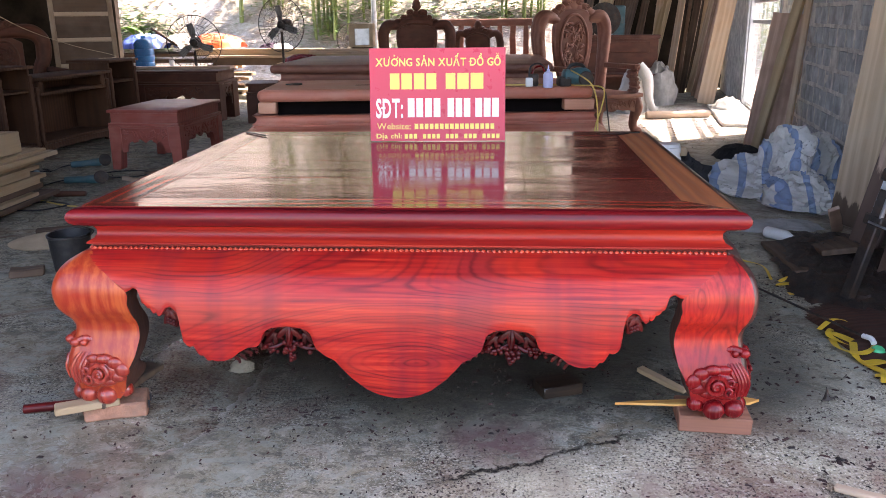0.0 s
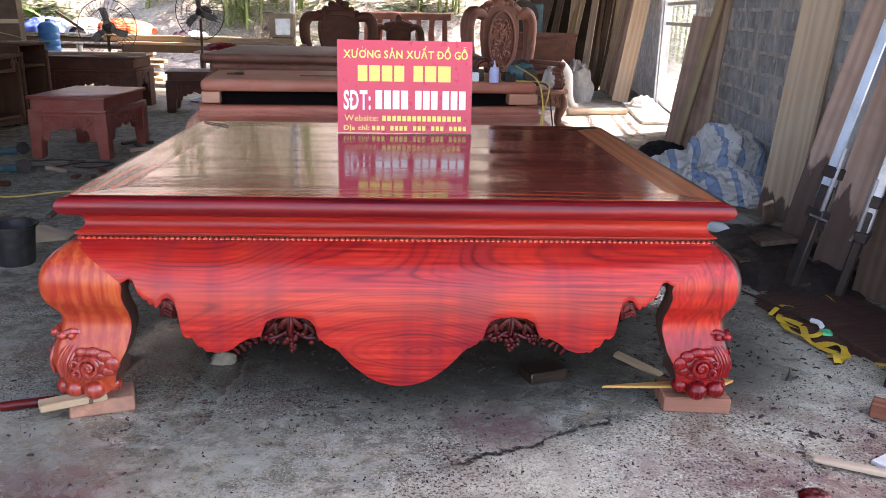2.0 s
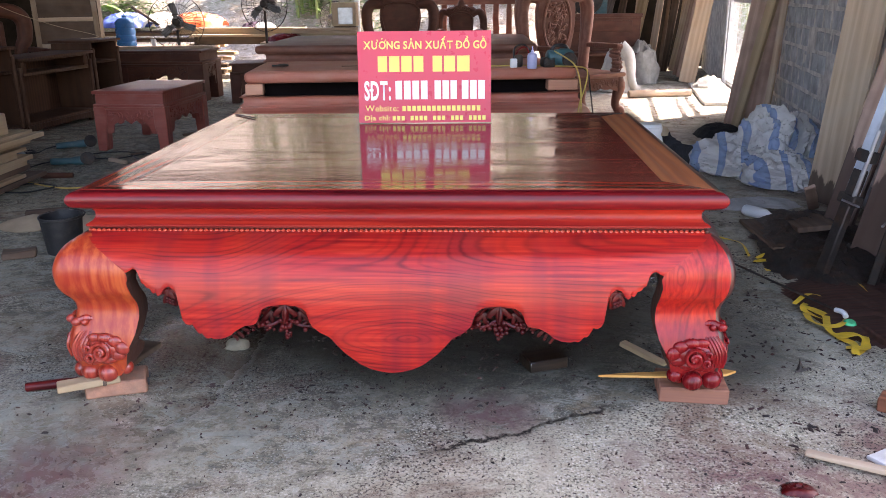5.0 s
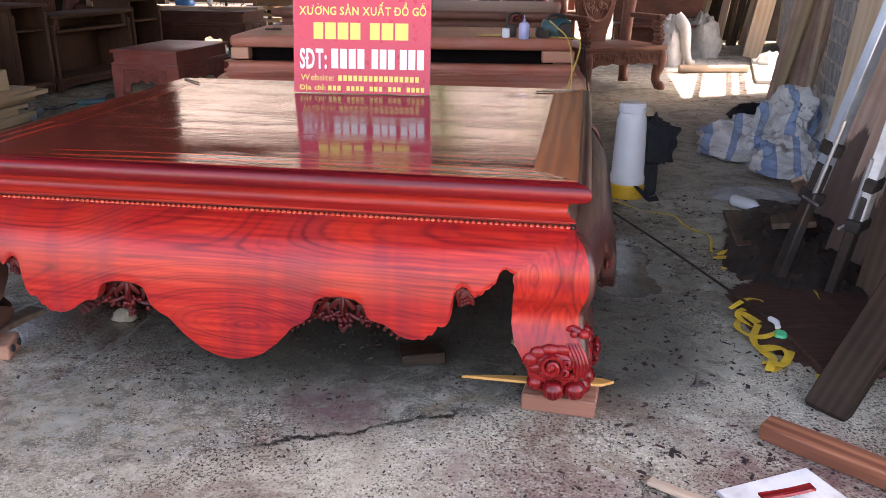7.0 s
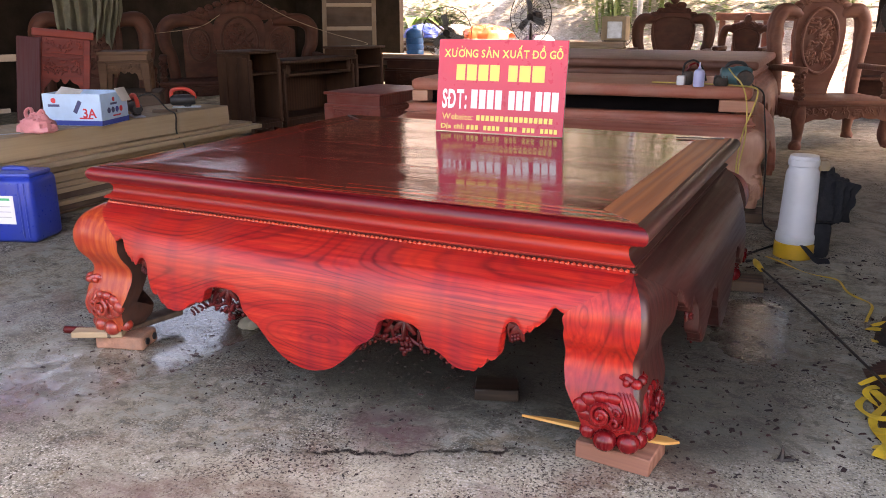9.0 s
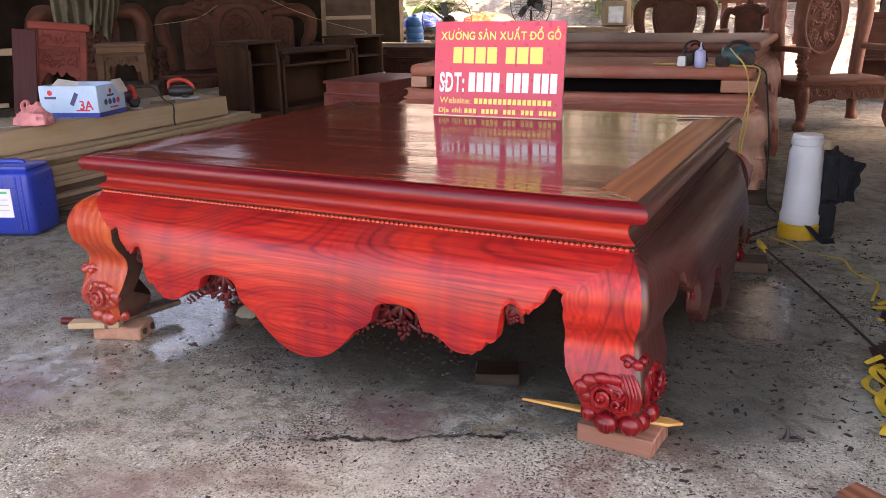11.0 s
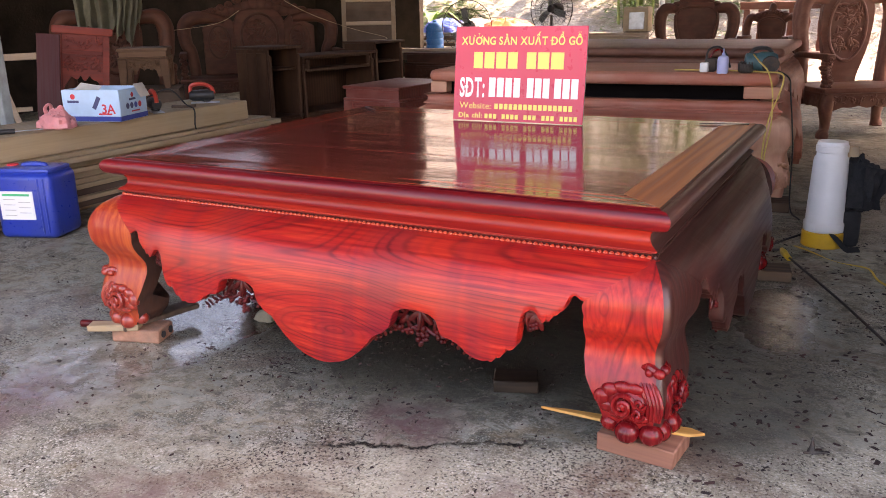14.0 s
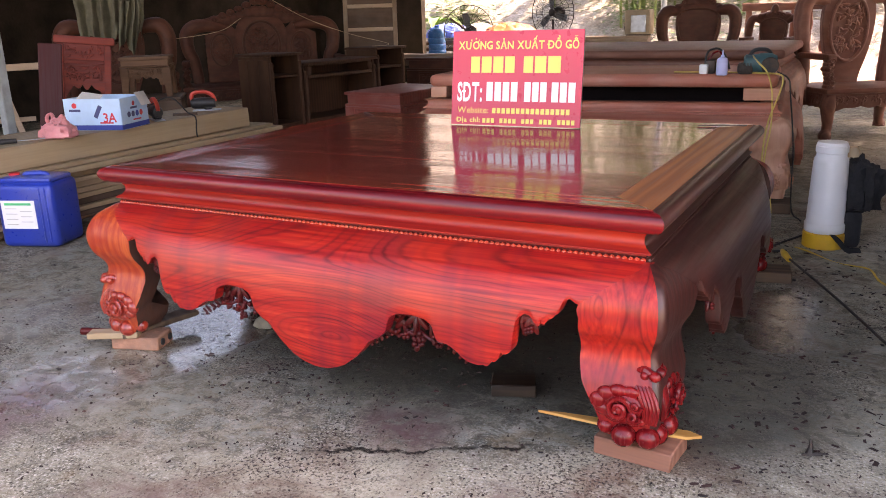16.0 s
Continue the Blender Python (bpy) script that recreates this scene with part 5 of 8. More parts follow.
def carved_stool(w, d, h, m, label, mat, name="side_table", category="table", top_mat=None):
    """A low square table: thin top, recessed waist, moulding, square legs and carved aprons set in a frame."""
    s = thing(name, label, category, m)
    part("tabletop", box(w, d, 0.028, 0.006, 2), top_mat or mat, s, "smooth dusty flat top", T(0, 0, h - 0.028))
    part("waist", box(w * 0.94, d * 0.95, h * 0.17, 0.004), mat, s, "plain band below the top", T(0, 0, h - 0.028 - h * 0.17))
    part("moulding", box(w * 1.0, d * 1.0, h * 0.05, 0.010, 2), mat, s, "rounded moulding", T(0, 0, h * 0.735))
    leg = 0.105 * w / 0.62
    for sx in (-1, 1):
        for sy in (-1, 1):
            bm = prism([(-leg / 2, h * 0.735), (leg / 2, h * 0.735), (leg / 2, 0.02), (leg * 0.5, 0), (-leg * 0.22, 0), (-leg * 0.28, 0.04), (-leg * 0.36, h * 0.30), (-leg * 0.5, h * 0.42)], leg * 0.96, 0.005)
            part("leg", bm, mat, s, "", T(sx * (w * 0.5 - leg / 2), sy * (d * 0.5 - leg / 2), 0, 0, 0, 0 if sx > 0 else 180))
    for turn, ww, dd in ((0, w, d), (90, d, w), (180, w, d), (270, d, w)):
        rot = T(0, 0, 0, 0, 0, turn)
        span = ww - 1.9 * leg
        part("frame_rail", box(span, 0.030, h * 0.045, 0.005), mat, s, "thin moulded rail", rot @ T(0, -dd / 2 + 0.018, h * 0.69))
        ap = part("apron", arch_apron(span, h * 0.40, 0.022), mat, s, "carved apron with cusped lower edge", rot @ T(0, -dd / 2 + 0.026, h * 0.69))
        part("relief", relief(span * 0.92, h * 0.13, int(90 * span), turn + 3, 0.014, 0.008), mat, ap, "low carved foliage", T(0, -0.012, -h * 0.10))
    return s


carved_stool(0.66, 0.98, 0.53, T(-2.795, 5.06, 0, 0, 0, -3), "low red-sealed square side table with carved apron", M_REDSTOOL, top_mat=M_REDSTOOL)


def shield(pw, z0, z1, depth):
    """A vase-shaped back panel: narrow at the seat, broad at the shoulders, rounded on top."""
    side = [(0.0, 0.52), (0.12, 0.60), (0.30, 0.80), (0.50, 0.95), (0.68, 1.0), (0.82, 0.95), (0.92, 0.80), (0.98, 0.52)]
    pts = [(-pw * f, z0 + (z1 - z0) * t) for t, f in side] + [(pw * f, z0 + (z1 - z0) * t) for t, f in side[::-1]]
    line = [(p.x, p.z) for p in spline([(x, 0, z) for x, z in pts], 4)]
    return prism(line, depth, 0.010)


def cloud_crest(hw, rise, seed):
    """A carved crest of overlapping cloud curls, high in the middle; one joined carving."""
    rnd = random.Random(seed)
    top = bmesh.new()
    n = max(7, int(hw * 22))
    for k in range(n):
        u = 2 * k / (n - 1) - 1
        z = rise * (1 - abs(u)) ** 1.1
        r = rnd.uniform(0.045, 0.060)
        join(top, ball(r, (u * hw, rnd.uniform(-0.01, 0.01), z), (rnd.uniform(1.0, 1.35), 0.62, rnd.uniform(0.75, 1.05)), 10, 7))
        join(top, ball(r * 1.25, (u * hw * 0.9, 0.012, z * 0.5 - 0.02), (1.3, 0.45, 1.2), 10, 7))
        if abs(u) < 0.95:
            join(top, moved(swirl(0, 0, 0, 0.036, 1.3, 0.009, 1 if u > 0 else -1), T(u * hw, -0.030, z)))
    join(top, ball(0.075, (0, 0, rise + 0.03), (0.8, 0.6, 1.3), 12, 9))
    return top


def horn(hw, top, seat, yb, r, sx):
    """A thick upright that leaves the back's shoulder, arches over like a trunk and runs down to the seat."""
    pts = [(sx * hw * 0.46, yb + 0.02, top - 0.10), (sx * hw * 0.66, yb + 0.02, top - r * 0.75), (sx * hw * 0.88, yb + 0.02, top - r * 0.85), (sx * hw * 1.0, yb + 0.02, top - 0.18),
           (sx * hw * 0.99, yb + 0.01, top - 0.38), (sx * hw * 0.93, yb, seat + 0.28), (sx * hw * 0.90, yb, seat + 0.05), (sx * hw * 0.90, yb, seat - 0.03)]
    return tube(pts, [r * 0.62, r * 0.85, r, r, r * 0.92, r * 0.82, r * 0.8, r * 0.8], 14, 5)


def armchair(w, d, m, label, mat, hw, top, crest, r=0.085, pw=0.28, name="carved_armchair", arms=True, seat=0.46, seed=1, medallion=True, wings=0, group="carved chairs"):
    """A heavy carved chair: horn-like uprights, a shield back (with wings on a sofa), a crest of clouds, carved arm posts."""
    c = thing(name, label, "chair", m, group)
    part("seat", box(w, d, 0.05, 0.018, 2), mat, c, "", T(0, 0, seat - 0.05))
    part("seat_moulding", box(w * 0.96, d * 0.96, 0.03, 0.012, 2), mat, c, "", T(0, 0, seat - 0.078))
    for turn, ww, dd in ((0, w, d), (90, d, w), (180, w, d), (270, d, w)):
        rot = T(0, 0, 0, 0, 0, turn)
        ap = part("seat_apron", wavy_apron(ww * 0.94, 0.17, 0.035, 4), mat, c, "carved seat apron", rot @ T(0, -dd / 2 + 0.03, seat - 0.072))
        part("relief", relief(ww * 0.84, 0.055, int(64 * ww), turn + seed, 0.018, 0.011), mat, ap, "carved foliage", T(0, -0.016, -0.040))
    for sx in (-1, 1):
        for sy in (-1, 1):
            bm = tube([(0, 0, seat - 0.06), (sx * 0.025, sy * 0.025, seat - 0.16), (sx * 0.0, sy * 0.0, 0.14), (sx * 0.01, sy * 0.01, 0.07), (sx * 0.035, sy * 0.035, 0.03), (sx * 0.03, sy * 0.03, 0.0)],
                      [0.065, 0.07, 0.048, 0.045, 0.06, 0.058], 10, 4)
            part("leg", bm, mat, c, "", T(sx * (w / 2 - 0.075), sy * (d / 2 - 0.075), 0))
    yb = d / 2 - 0.10
    for sx in (-1, 1):
        part("scroll_upright", horn(hw, top, seat, yb, r, sx), mat, c, "thick rounded horn-like upright")
        if arms:
            ax = sx * (w / 2 - 0.06)
            part("armrest", box(0.09, d * 0.80, 0.055, 0.016, 2), mat, c, "heavy flat armrest", T(ax, -0.02, seat + 0.25))
            bm = bmesh.new()
            rnd = random.Random(seed + 5 + sx)
            for k in range(7):
                join(bm, ball(0.052, (rnd.uniform(-0.012, 0.012), -0.02 * math.sin(k * 1.1), 0.02 + 0.040 * k), (0.85, 1.3 + 0.3 * math.sin(k * 1.7), 0.62), 12, 7))
                join(bm, moved(swirl(0, 0, 0, 0.030, 1.2, 0.008, sx), T(0, -0.055 - 0.02 * math.sin(k * 1.1), 0.02 + 0.040 * k)))
            part("arm_post", bm, mat, c, "carved arm post", T(ax, -d * 0.34, seat - 0.005))
    bk = part("back_panel", shield(pw, seat - 0.02, top + 0.04, 0.06), mat, c, "carved vase-shaped back panel", T(0, yb + 0.01, 0))
    zc = seat + (top - seat) * 0.60
    if medallion:
        rim = [(pw * 0.70 * math.cos(a), -0.036, zc + (top - seat) * 0.36 * math.sin(a)) for a in [2 * math.pi * k / 24 for k in range(25)]]
        part("medallion_rim", tube(rim, 0.018, 8, 3), mat, bk, "raised oval rim")
        part("medallion_relief", relief(pw * 0.95, (top - seat) * 0.50, 70, seed + 9, 0.026, 0.018), mat, bk, "deep carved foliage", T(0, -0.034, zc))
    else:
        part("moulded_edge", tube([(pw * f * sx, -0.034, z) for sx, f, z in ((-1, 0.5, seat + 0.10), (-1, 0.86, zc - 0.02), (-1, 0.84, top - 0.10), (0, 0.0, top - 0.04), (1, 0.84, top - 0.10), (1, 0.86, zc - 0.02), (1, 0.5, seat + 0.10))], 0.014, 8, 5), mat, bk, "raised moulding")
    if wings:
        for sx in (-1, 1):
            mid = sx * (pw + wings / 2 - 0.02)
            wing = part("back_wing", prism([(-wings / 2, seat), (wings / 2, seat), (wings / 2, top - 0.16 - 0.03 * sx), (wings * 0.25 * -sx, top - 0.04), (-wings / 2, top - 0.16 + 0.03 * sx)], 0.05, 0.010), mat, c, "carved side panel of the back", T(mid, yb + 0.015, 0))
            rim = [(wings * 0.34 * math.cos(a), -0.03, seat + (top - seat) * 0.52 + 0.20 * math.sin(a)) for a in [2 * math.pi * k / 18 for k in range(19)]]
            part("medallion_rim", tube(rim, 0.014, 8, 3), mat, wing, "raised oval rim")
            part("medallion_relief", relief(wings * 0.42, 0.26, 40, seed + 12 + sx, 0.024, 0.014), mat, wing, "deep carved foliage", T(0, -0.026, seat + (top - seat) * 0.52))
    part("crest", cloud_crest((pw + wings) * 0.92, crest - top, seed + 31), mat, c, "carved openwork crest", T(0, yb + 0.01, top - 0.02))
    return c


armchair(1.02, 0.74, T(1.25, 6.86, 0, 0, 0, 33), "large carved reddish wooden throne chair with oval medallion back", M_CHAIR, 0.46, 1.33, 1.52, 0.080, 0.27, seed=2)
armchair(1.14, 0.70, T(-0.95, 9.95, 0, 0, 0, 2), "carved brown wooden armchair with plain shield back and horn uprights", M_CHAIRDARK, 0.50, 1.23, 1.45, 0.085, 0.31, seed=4, medallion=False)
armchair(0.75, 0.60, T(-0.10, 11.0, 0, 0, 0, -8), "smaller dark carved chair behind the others", M_CHAIRDARK, 0.36, 1.06, 1.12, 0.06, 0.20, seed=6, medallion=False)
armchair(1.10, 0.72, T(-5.17, 3.68, 0, 0, 0, 50), "large dark carved armchair with thick horn uprights", M_CHAIRDARK, 0.50, 1.27, 1.46, 0.085, 0.27, seed=8)
armchair(2.05, 0.78, T(-5.55, 6.30, 0, 0, 0, 44), "long dark carved sofa with horn uprights and crested back", M_CHAIRDARK, 0.93, 1.24, 1.50, 0.090, 0.33, name="carved_sofa", seed=11, wings=0.40)
bench = thing("slatted_bench", "carved wooden bench with openwork slat back", "bench", T(0.05, 12.4, 0))
part("seat", box(1.6, 0.45, 0.05, 0.01), M_CHAIR, bench, "", T(0, 0, 0.42))
part("back_rail", rough_box(1.6, 0.05, 0.12, 0.02, 0.01, 8, 3), M_CHAIR, bench, "", T(0, 0.2, 1.12))
for k in range(7):
    part("slat", rough_box(0.10, 0.03, 0.68, 0.02, 0.01, 5, k), M_CHAIR, bench, "", T(-0.69 + 0.23 * k, 0.2, 0.45))
for sx in (-0.74, 0.74):
    for sy in (-0.17, 0.17):
        part("leg", box(0.07, 0.07, 0.43, 0.008), M_CHAIR, bench, "", T(sx, sy, 0))
def hanging_cloth(w, h, seed, over=0.10):
    """A cloth thrown over a rail at z = 0: it hangs in folds in front with a ragged hem and a short flap behind."""
    bm = bmesh.new()
    nx, nz = 48, 30
    sheets = []
    for side in (0.0, 0.006):
        rows = []
        for j in range(nz + 1):
            row = []
            for i in range(nx + 1):
                u = i / nx
                t = j / nz
                drop = h * (0.72 + 0.28 * noise.noise(Vector((u * 4, seed, 0))) + 0.25 * abs(math.sin(u * 5 + seed)))
                x = w * (u - 0.5) * (1 - 0.12 * t) + 0.02 * noise.noise(Vector((u * 6, t * 3, seed)))
                fold = 0.045 * math.sin(u * 24 + 3 * noise.noise(Vector((u * 3, t * 1.5, seed)))) * min(1, t * 3) + 0.025 * noise.noise(Vector((u * 9, t * 5, seed + 3)))
                if t < 0.25:
                    a = math.pi * t / 0.25
                    p = (x, over * math.cos(a) * 0.5, over * 0.5 * math.sin(a) + 0.02 * noise.noise(Vector((u * 5, 0, seed))))
                else:
                    p = (x, -over * 0.5 - 0.03 - fold, -drop * (t - 0.25) / 0.75)
                row.append(bm.verts.new((p[0], p[1] + side, p[2])))
            rows.append(row)
        sheets.append(rows)
        for j in range(nz):
            for i in range(nx):
                q = (rows[j][i], rows[j][i + 1], rows[j + 1][i + 1], rows[j + 1][i])
                bm.faces.new(q if side else q[::-1])
    return bm


solo("dust_cloth", hanging_cloth(0.44, 0.46, 5, 0.22), M_CLOTHGREY, "grey-green dusty cloth hung over the dark armchair back", "cloth", T(-5.17, 3.68, 0, 0, 0, 50) @ T(-0.12, 0.24, 1.46))
solo("dust_cloth", hanging_cloth(0.24, 0.50, 8, 0.20), M_CLOTHGREY, "second grey-green rag hung over the dark armchair back", "cloth", T(-5.17, 3.68, 0, 0, 0, 50) @ T(0.19, 0.22, 1.44, 0, 8, 0))
M_STOOLRAW = wood("bare_brown_stool_timber", (0.095, 0.048, 0.026), (0.21, 0.115, 0.068), 0.7, 0, 9.0, 0.2, spec=0.3)
carved_stool(0.42, 0.42, 0.35, T(-4.36, 3.30, 0.60, 0, 0, 40), "small unfinished carved stool stacked on a crate", M_STOOLRAW, "stool", "stool")
crate = thing("crate", "rough dark wooden crate standing on the floor", "crate", T(-4.36, 3.30, 0, 0, 0, 40))
for k in range(4):
    for sy in (-0.24, 0.24):
        part("slat", rough_box(0.56, 0.02, 0.12, 0.002, 0.003, 2, k), M_PLANKDARK, crate, "", T(0, sy, 0.01 + 0.147 * k))
for sx in (-0.25, 0.25):
    for sy in (-0.22, 0.22):
        part("corner_post", box(0.04, 0.04, 0.575, 0.003), M_PLANKDARK, crate, "", T(sx, sy, 0))
part("lid", box(0.56, 0.52, 0.022, 0.003), M_PLANKDARK, crate, "", T(0, 0, 0.575))

M_MAROON = wood("dark_maroon_board", (0.040, 0.006, 0.008), (0.085, 0.012, 0.013), 0.75, 0.0, 6.0, 0.1, up=True)
# carved red panel and dark board leaning by the stack
M_SCREEN = wood("matt_red_carved_timber", (0.085, 0.012, 0.008), (0.26, 0.040, 0.024), 0.75, 0.0, 9.0, 0.2)
pan = thing("carved_screen", "red-stained carved furniture screen with a pierced arch, leaning on end", "screen", T(-3.99, 2.26, 0.42, -10, 6, 45))
for dx in (-0.17, 0.17):
    part("stile", box(0.05, 0.035, 0.68, 0.005), M_SCREEN, pan, "", T(dx, 0, 0))
part("top_rail", box(0.44, 0.05, 0.06, 0.012, 2), M_SCREEN, pan, "", T(0, 0, 0.68))
part("rail", box(0.29, 0.03, 0.03, 0.004), M_SCREEN, pan, "", T(0, 0, 0.53))
f1 = part("frieze", box(0.29, 0.018, 0.12, 0.002), M_SCREEN, pan, "red frieze", T(0, 0, 0.56))
part("relief", relief(0.25, 0.07, 24, 3, 0.014, 0.007), M_SCREEN, f1, "", T(0, -0.010, 0.06))
f2 = part("arch_panel", wavy_apron(0.29, 0.30, 0.018, 3), M_SCREEN, pan, "carved arched panel", T(0, 0, 0.53))
part("relief", relief(0.25, 0.10, 46, 7, 0.013, 0.007), M_SCREEN, f2, "", T(0, -0.010, -0.07))
solo("plinth_crate", rough_box(0.5, 0.4, 0.42, 0.004, 0.004, 2, 6), M_PLANKDARK, "dark timber baulk holding up the carved panel", "baulk", T(-4.10, 2.18, 0, 0, 0, 51))
solo("dark_board", rough_box(0.16, 0.03, 1.12, 0.003, 0.006, 3, 2), M_MAROON, "dark red-brown board leaning on end beside the panel", "board", T(-3.93, 1.86, 0.0, -5, 6, 46))
solo("trestle", join(join(join(rough_box(1.6, 0.06, 0.06, 0.006, 0.006, 4, 1), rough_box(0.05, 0.05, 0.9, 0.004, 0.004, 3, 2), T(-0.6, 0, -0.85, 0, 14, 0)), rough_box(0.05, 0.05, 0.9, 0.004, 0.004, 3, 3), T(0.6, 0, -0.85, 0, -14, 0)), box(1.3, 0.03, 0.04, 0.004), T(0, 0, -0.45)),
     M_PLANK, "rough timber trestle in the dark of the shed", "trestle", T(-5.6, 2.2, 0.86, 0, 0, 60))
for k in range(7):
    solo("plank", rough_box(1.8, 0.16, 0.03, 0.003, 0.003, 3, k), M_PLANKDARK if k % 3 else M_PLANK, "dusty plank on a pile in the dark of the shed", "plank", T(-5.7 + 0.03 * k, 2.3 + 0.05 * (k % 3), 0.04 * k, 0, 0, 58 + 2 * k), "planks in the dark pile")

# long television cabinet, open front towards +x
cab = thing("tv_cabinet", "long unfinished brown wooden television cabinet with open compartments", "cabinet", T(-4.28, 4.86, 0, 0, 0, -7))


def carcass(y0, y1, h, depth, shelf, name):
    """One open compartment of the cabinet between y0 and y1, its front at x = 0."""
    L = y1 - y0
    yc = (y0 + y1) / 2
    part(name + "_top", box(depth + 0.06, L + 0.05, 0.028, 0.006, 2), M_CAB, cab, "", T(-depth / 2 + 0.015, yc, h - 0.028))
    part(name + "_side", box(depth, 0.03, h - 0.11, 0.003), M_CABV, cab, "", T(-depth / 2, y0 + 0.016, 0.08))
    part(name + "_side", box(depth, 0.03, h - 0.11, 0.003), M_CABV, cab, "", T(-depth / 2, y1 - 0.016, 0.08))
    part(name + "_back", box(0.015, L - 0.06, h - 0.11, 0.002), M_CABV, cab, "", T(-depth + 0.02, yc, 0.08))
    part(name + "_bottom", box(depth, L - 0.06, 0.03, 0.003), M_CAB, cab, "", T(-depth / 2, yc, 0.10))
    part(name + "_shelf", box(depth * 0.96, L - 0.06, 0.024, 0.003), M_CAB, cab, "", T(-depth / 2, yc, shelf))
    for yy in (y0 + 0.02, y1 - 0.02):
        col = lathe([(0.018, 0), (0.024, 0.02), (0.016, 0.05), (0.021, 0.09), (0.021, h - 0.30), (0.016, h - 0.26), (0.024, h - 0.22), (0.018, h - 0.19)], 12)
        part("corner_column", col, M_CABV, cab, "turned corner column", T(0.012, yy, 0.10))
    ap = part("plinth", moved(wavy_apron(L - 0.04, 0.09, 0.02, 3), T(0, 0, 0, 0, 0, 90)), M_CAB, cab, "cut plinth board", T(0.004, yc, 0.10))
    for yy in (y0 + 0.05, y1 - 0.05):
        for xx in (-0.04, -depth + 0.05):
            part("foot", lathe([(0.03, 0), (0.036, 0.03), (0.026, 0.06), (0.038, 0.10)], 12), M_CAB, cab, "", T(xx, yy, 0))


carcass(0.0, 0.46, 0.875, 0.48, 0.62, "tall")
carcass(0.50, 1.72, 0.755, 0.44, 0.57, "low")
carcass(1.76, 2.30, 0.86, 0.48, 0.60, "end")
fr = bmesh.new()
join(fr, box(0.02, 1.1, 0.035, 0.006), T(0, 0, 0))
join(fr, box(0.02, 1.1, 0.03, 0.006), T(0, 0, 0.135))
for sy in (-0.52, 0.52):
    join(fr, moved(ball(0.06, (0, 0, 0), (0.16, 0.7, 1.1), 10, 8), T(0, sy, 0.085)))
part("fretwork", fr, M_CAB, cab, "cut rail with rounded corners", T(0.006, 1.11, 0.575))
for k in range(3):
    part("panel_board", box(0.145, 0.008, 0.70, 0.003), M_CABV, cab, "pale upright panel board", T(-0.09 - 0.155 * k, -0.003, 0.11))
lat = thing("frame_panel", "dusty wooden frame panel with cross bars leaning in the shed", "panel", T(-4.75, 7.55, 0, -14, 0, 30))
for dx in (-0.34, 0.34):
    part("stile", box(0.06, 0.035, 1.9, 0.004), M_PLANKV, lat, "", T(dx, 0, 0))
for k in range(6):
    part("rail", box(0.66, 0.03, 0.05, 0.004), M_PLANK, lat, "", T(0, 0, 0.1 + 0.32 * k))
part("infill", box(0.66, 0.01, 1.85, 0.002), M_PLANKDARK, lat, "", T(0, 0.012, 0.03))
part_cable("cable", [(-4.9, 5.6, 1.5), (-4.75, 6.2, 1.22), (-4.55, 6.8, 1.02), (-4.3, 7.2, 0.90), (-4.2, 7.1, 0.868), (-4.3, 6.9, 0.866)], 0.0035, M_CARD, "pale cable sagging down to the cabinet top")
part_cable("cable", [(-5.2, 4.3, 1.05), (-4.8, 4.7, 1.12), (-4.6, 4.85, 1.25)], 0.003, M_CARD, "pale cable strung between the chairs")

# timber stack with things on it
rnd = random.Random(12)
z = 0.0
layer = 0
while z < 0.375:
    t = rnd.choice((0.028, 0.035, 0.045))
    t = min(t, 0.392 - z)
    x = -3.74 + rnd.uniform(-0.03, 0.03)
    while x < -3.10:
        w = rnd.uniform(0.16, 0.30)
        L = rnd.uniform(3.3, 3.9)
        y1 = 3.22 + rnd.uniform(-0.12, 0.22)
        m = M_PINE if rnd.random() < 0.75 else M_PLANKDARK
        near = -3.0 + rnd.uniform(-0.10, 0.06)
        w = min(w, near - x) if x + w > near - 0.08 else w
        solo("plank", moved(rough_box(L, w - 0.004, t - 0.003, 0.003, 0.002, 3, layer + x), T(0, 0, 0)), m, "pale sawn plank in a low stack on the floor", "plank",
             T(x + w / 2, y1 - L / 2, z, 0, 0, 90 + rnd.uniform(-0.6, 0.6)), "stacked planks")
        x += w
    z += t
    layer += 1
solo("timber_slab", rough_box(4.3, 0.56, 0.150, 0.005, 0.006, 4, 3), M_PINE, "thick pale squared timber slab lying on the plank stack", "timber", T(-3.36, 0.98, 0.393, 0, 0, 90))
SLAB = 0.543
bx = thing("cardboard_box", "torn white and blue printed cardboard carton on the timber slab", "box", T(-3.24, 1.87, SLAB, 0, 0, 17))
M_BOXBLUE = plain("pale_blue_print", (0.42, 0.60, 0.78), 0.5, 0, 0.18, 5, 0.0003)
M_BOXNAVY = plain("navy_print", (0.03, 0.06, 0.30), 0.5, 0, 0.1, 5, 0.0003)
BW, BD, BH = 0.42, 0.33, 0.21
for name, sx, sy, x, y in (("panel", BW, 0.006, 0, -BD / 2), ("panel", BW, 0.006, 0, BD / 2), ("panel", 0.006, BD, -BW / 2, 0), ("panel", 0.006, BD, BW / 2, 0)):
    p = part(name, box(sx, sy, BH, 0.001), M_BOXBLUE, bx, "pale blue printed side", T(x, y, 0))
part("base", box(BW, BD, 0.004, 0), M_CARD, bx, "", T(0, 0, 0.001))
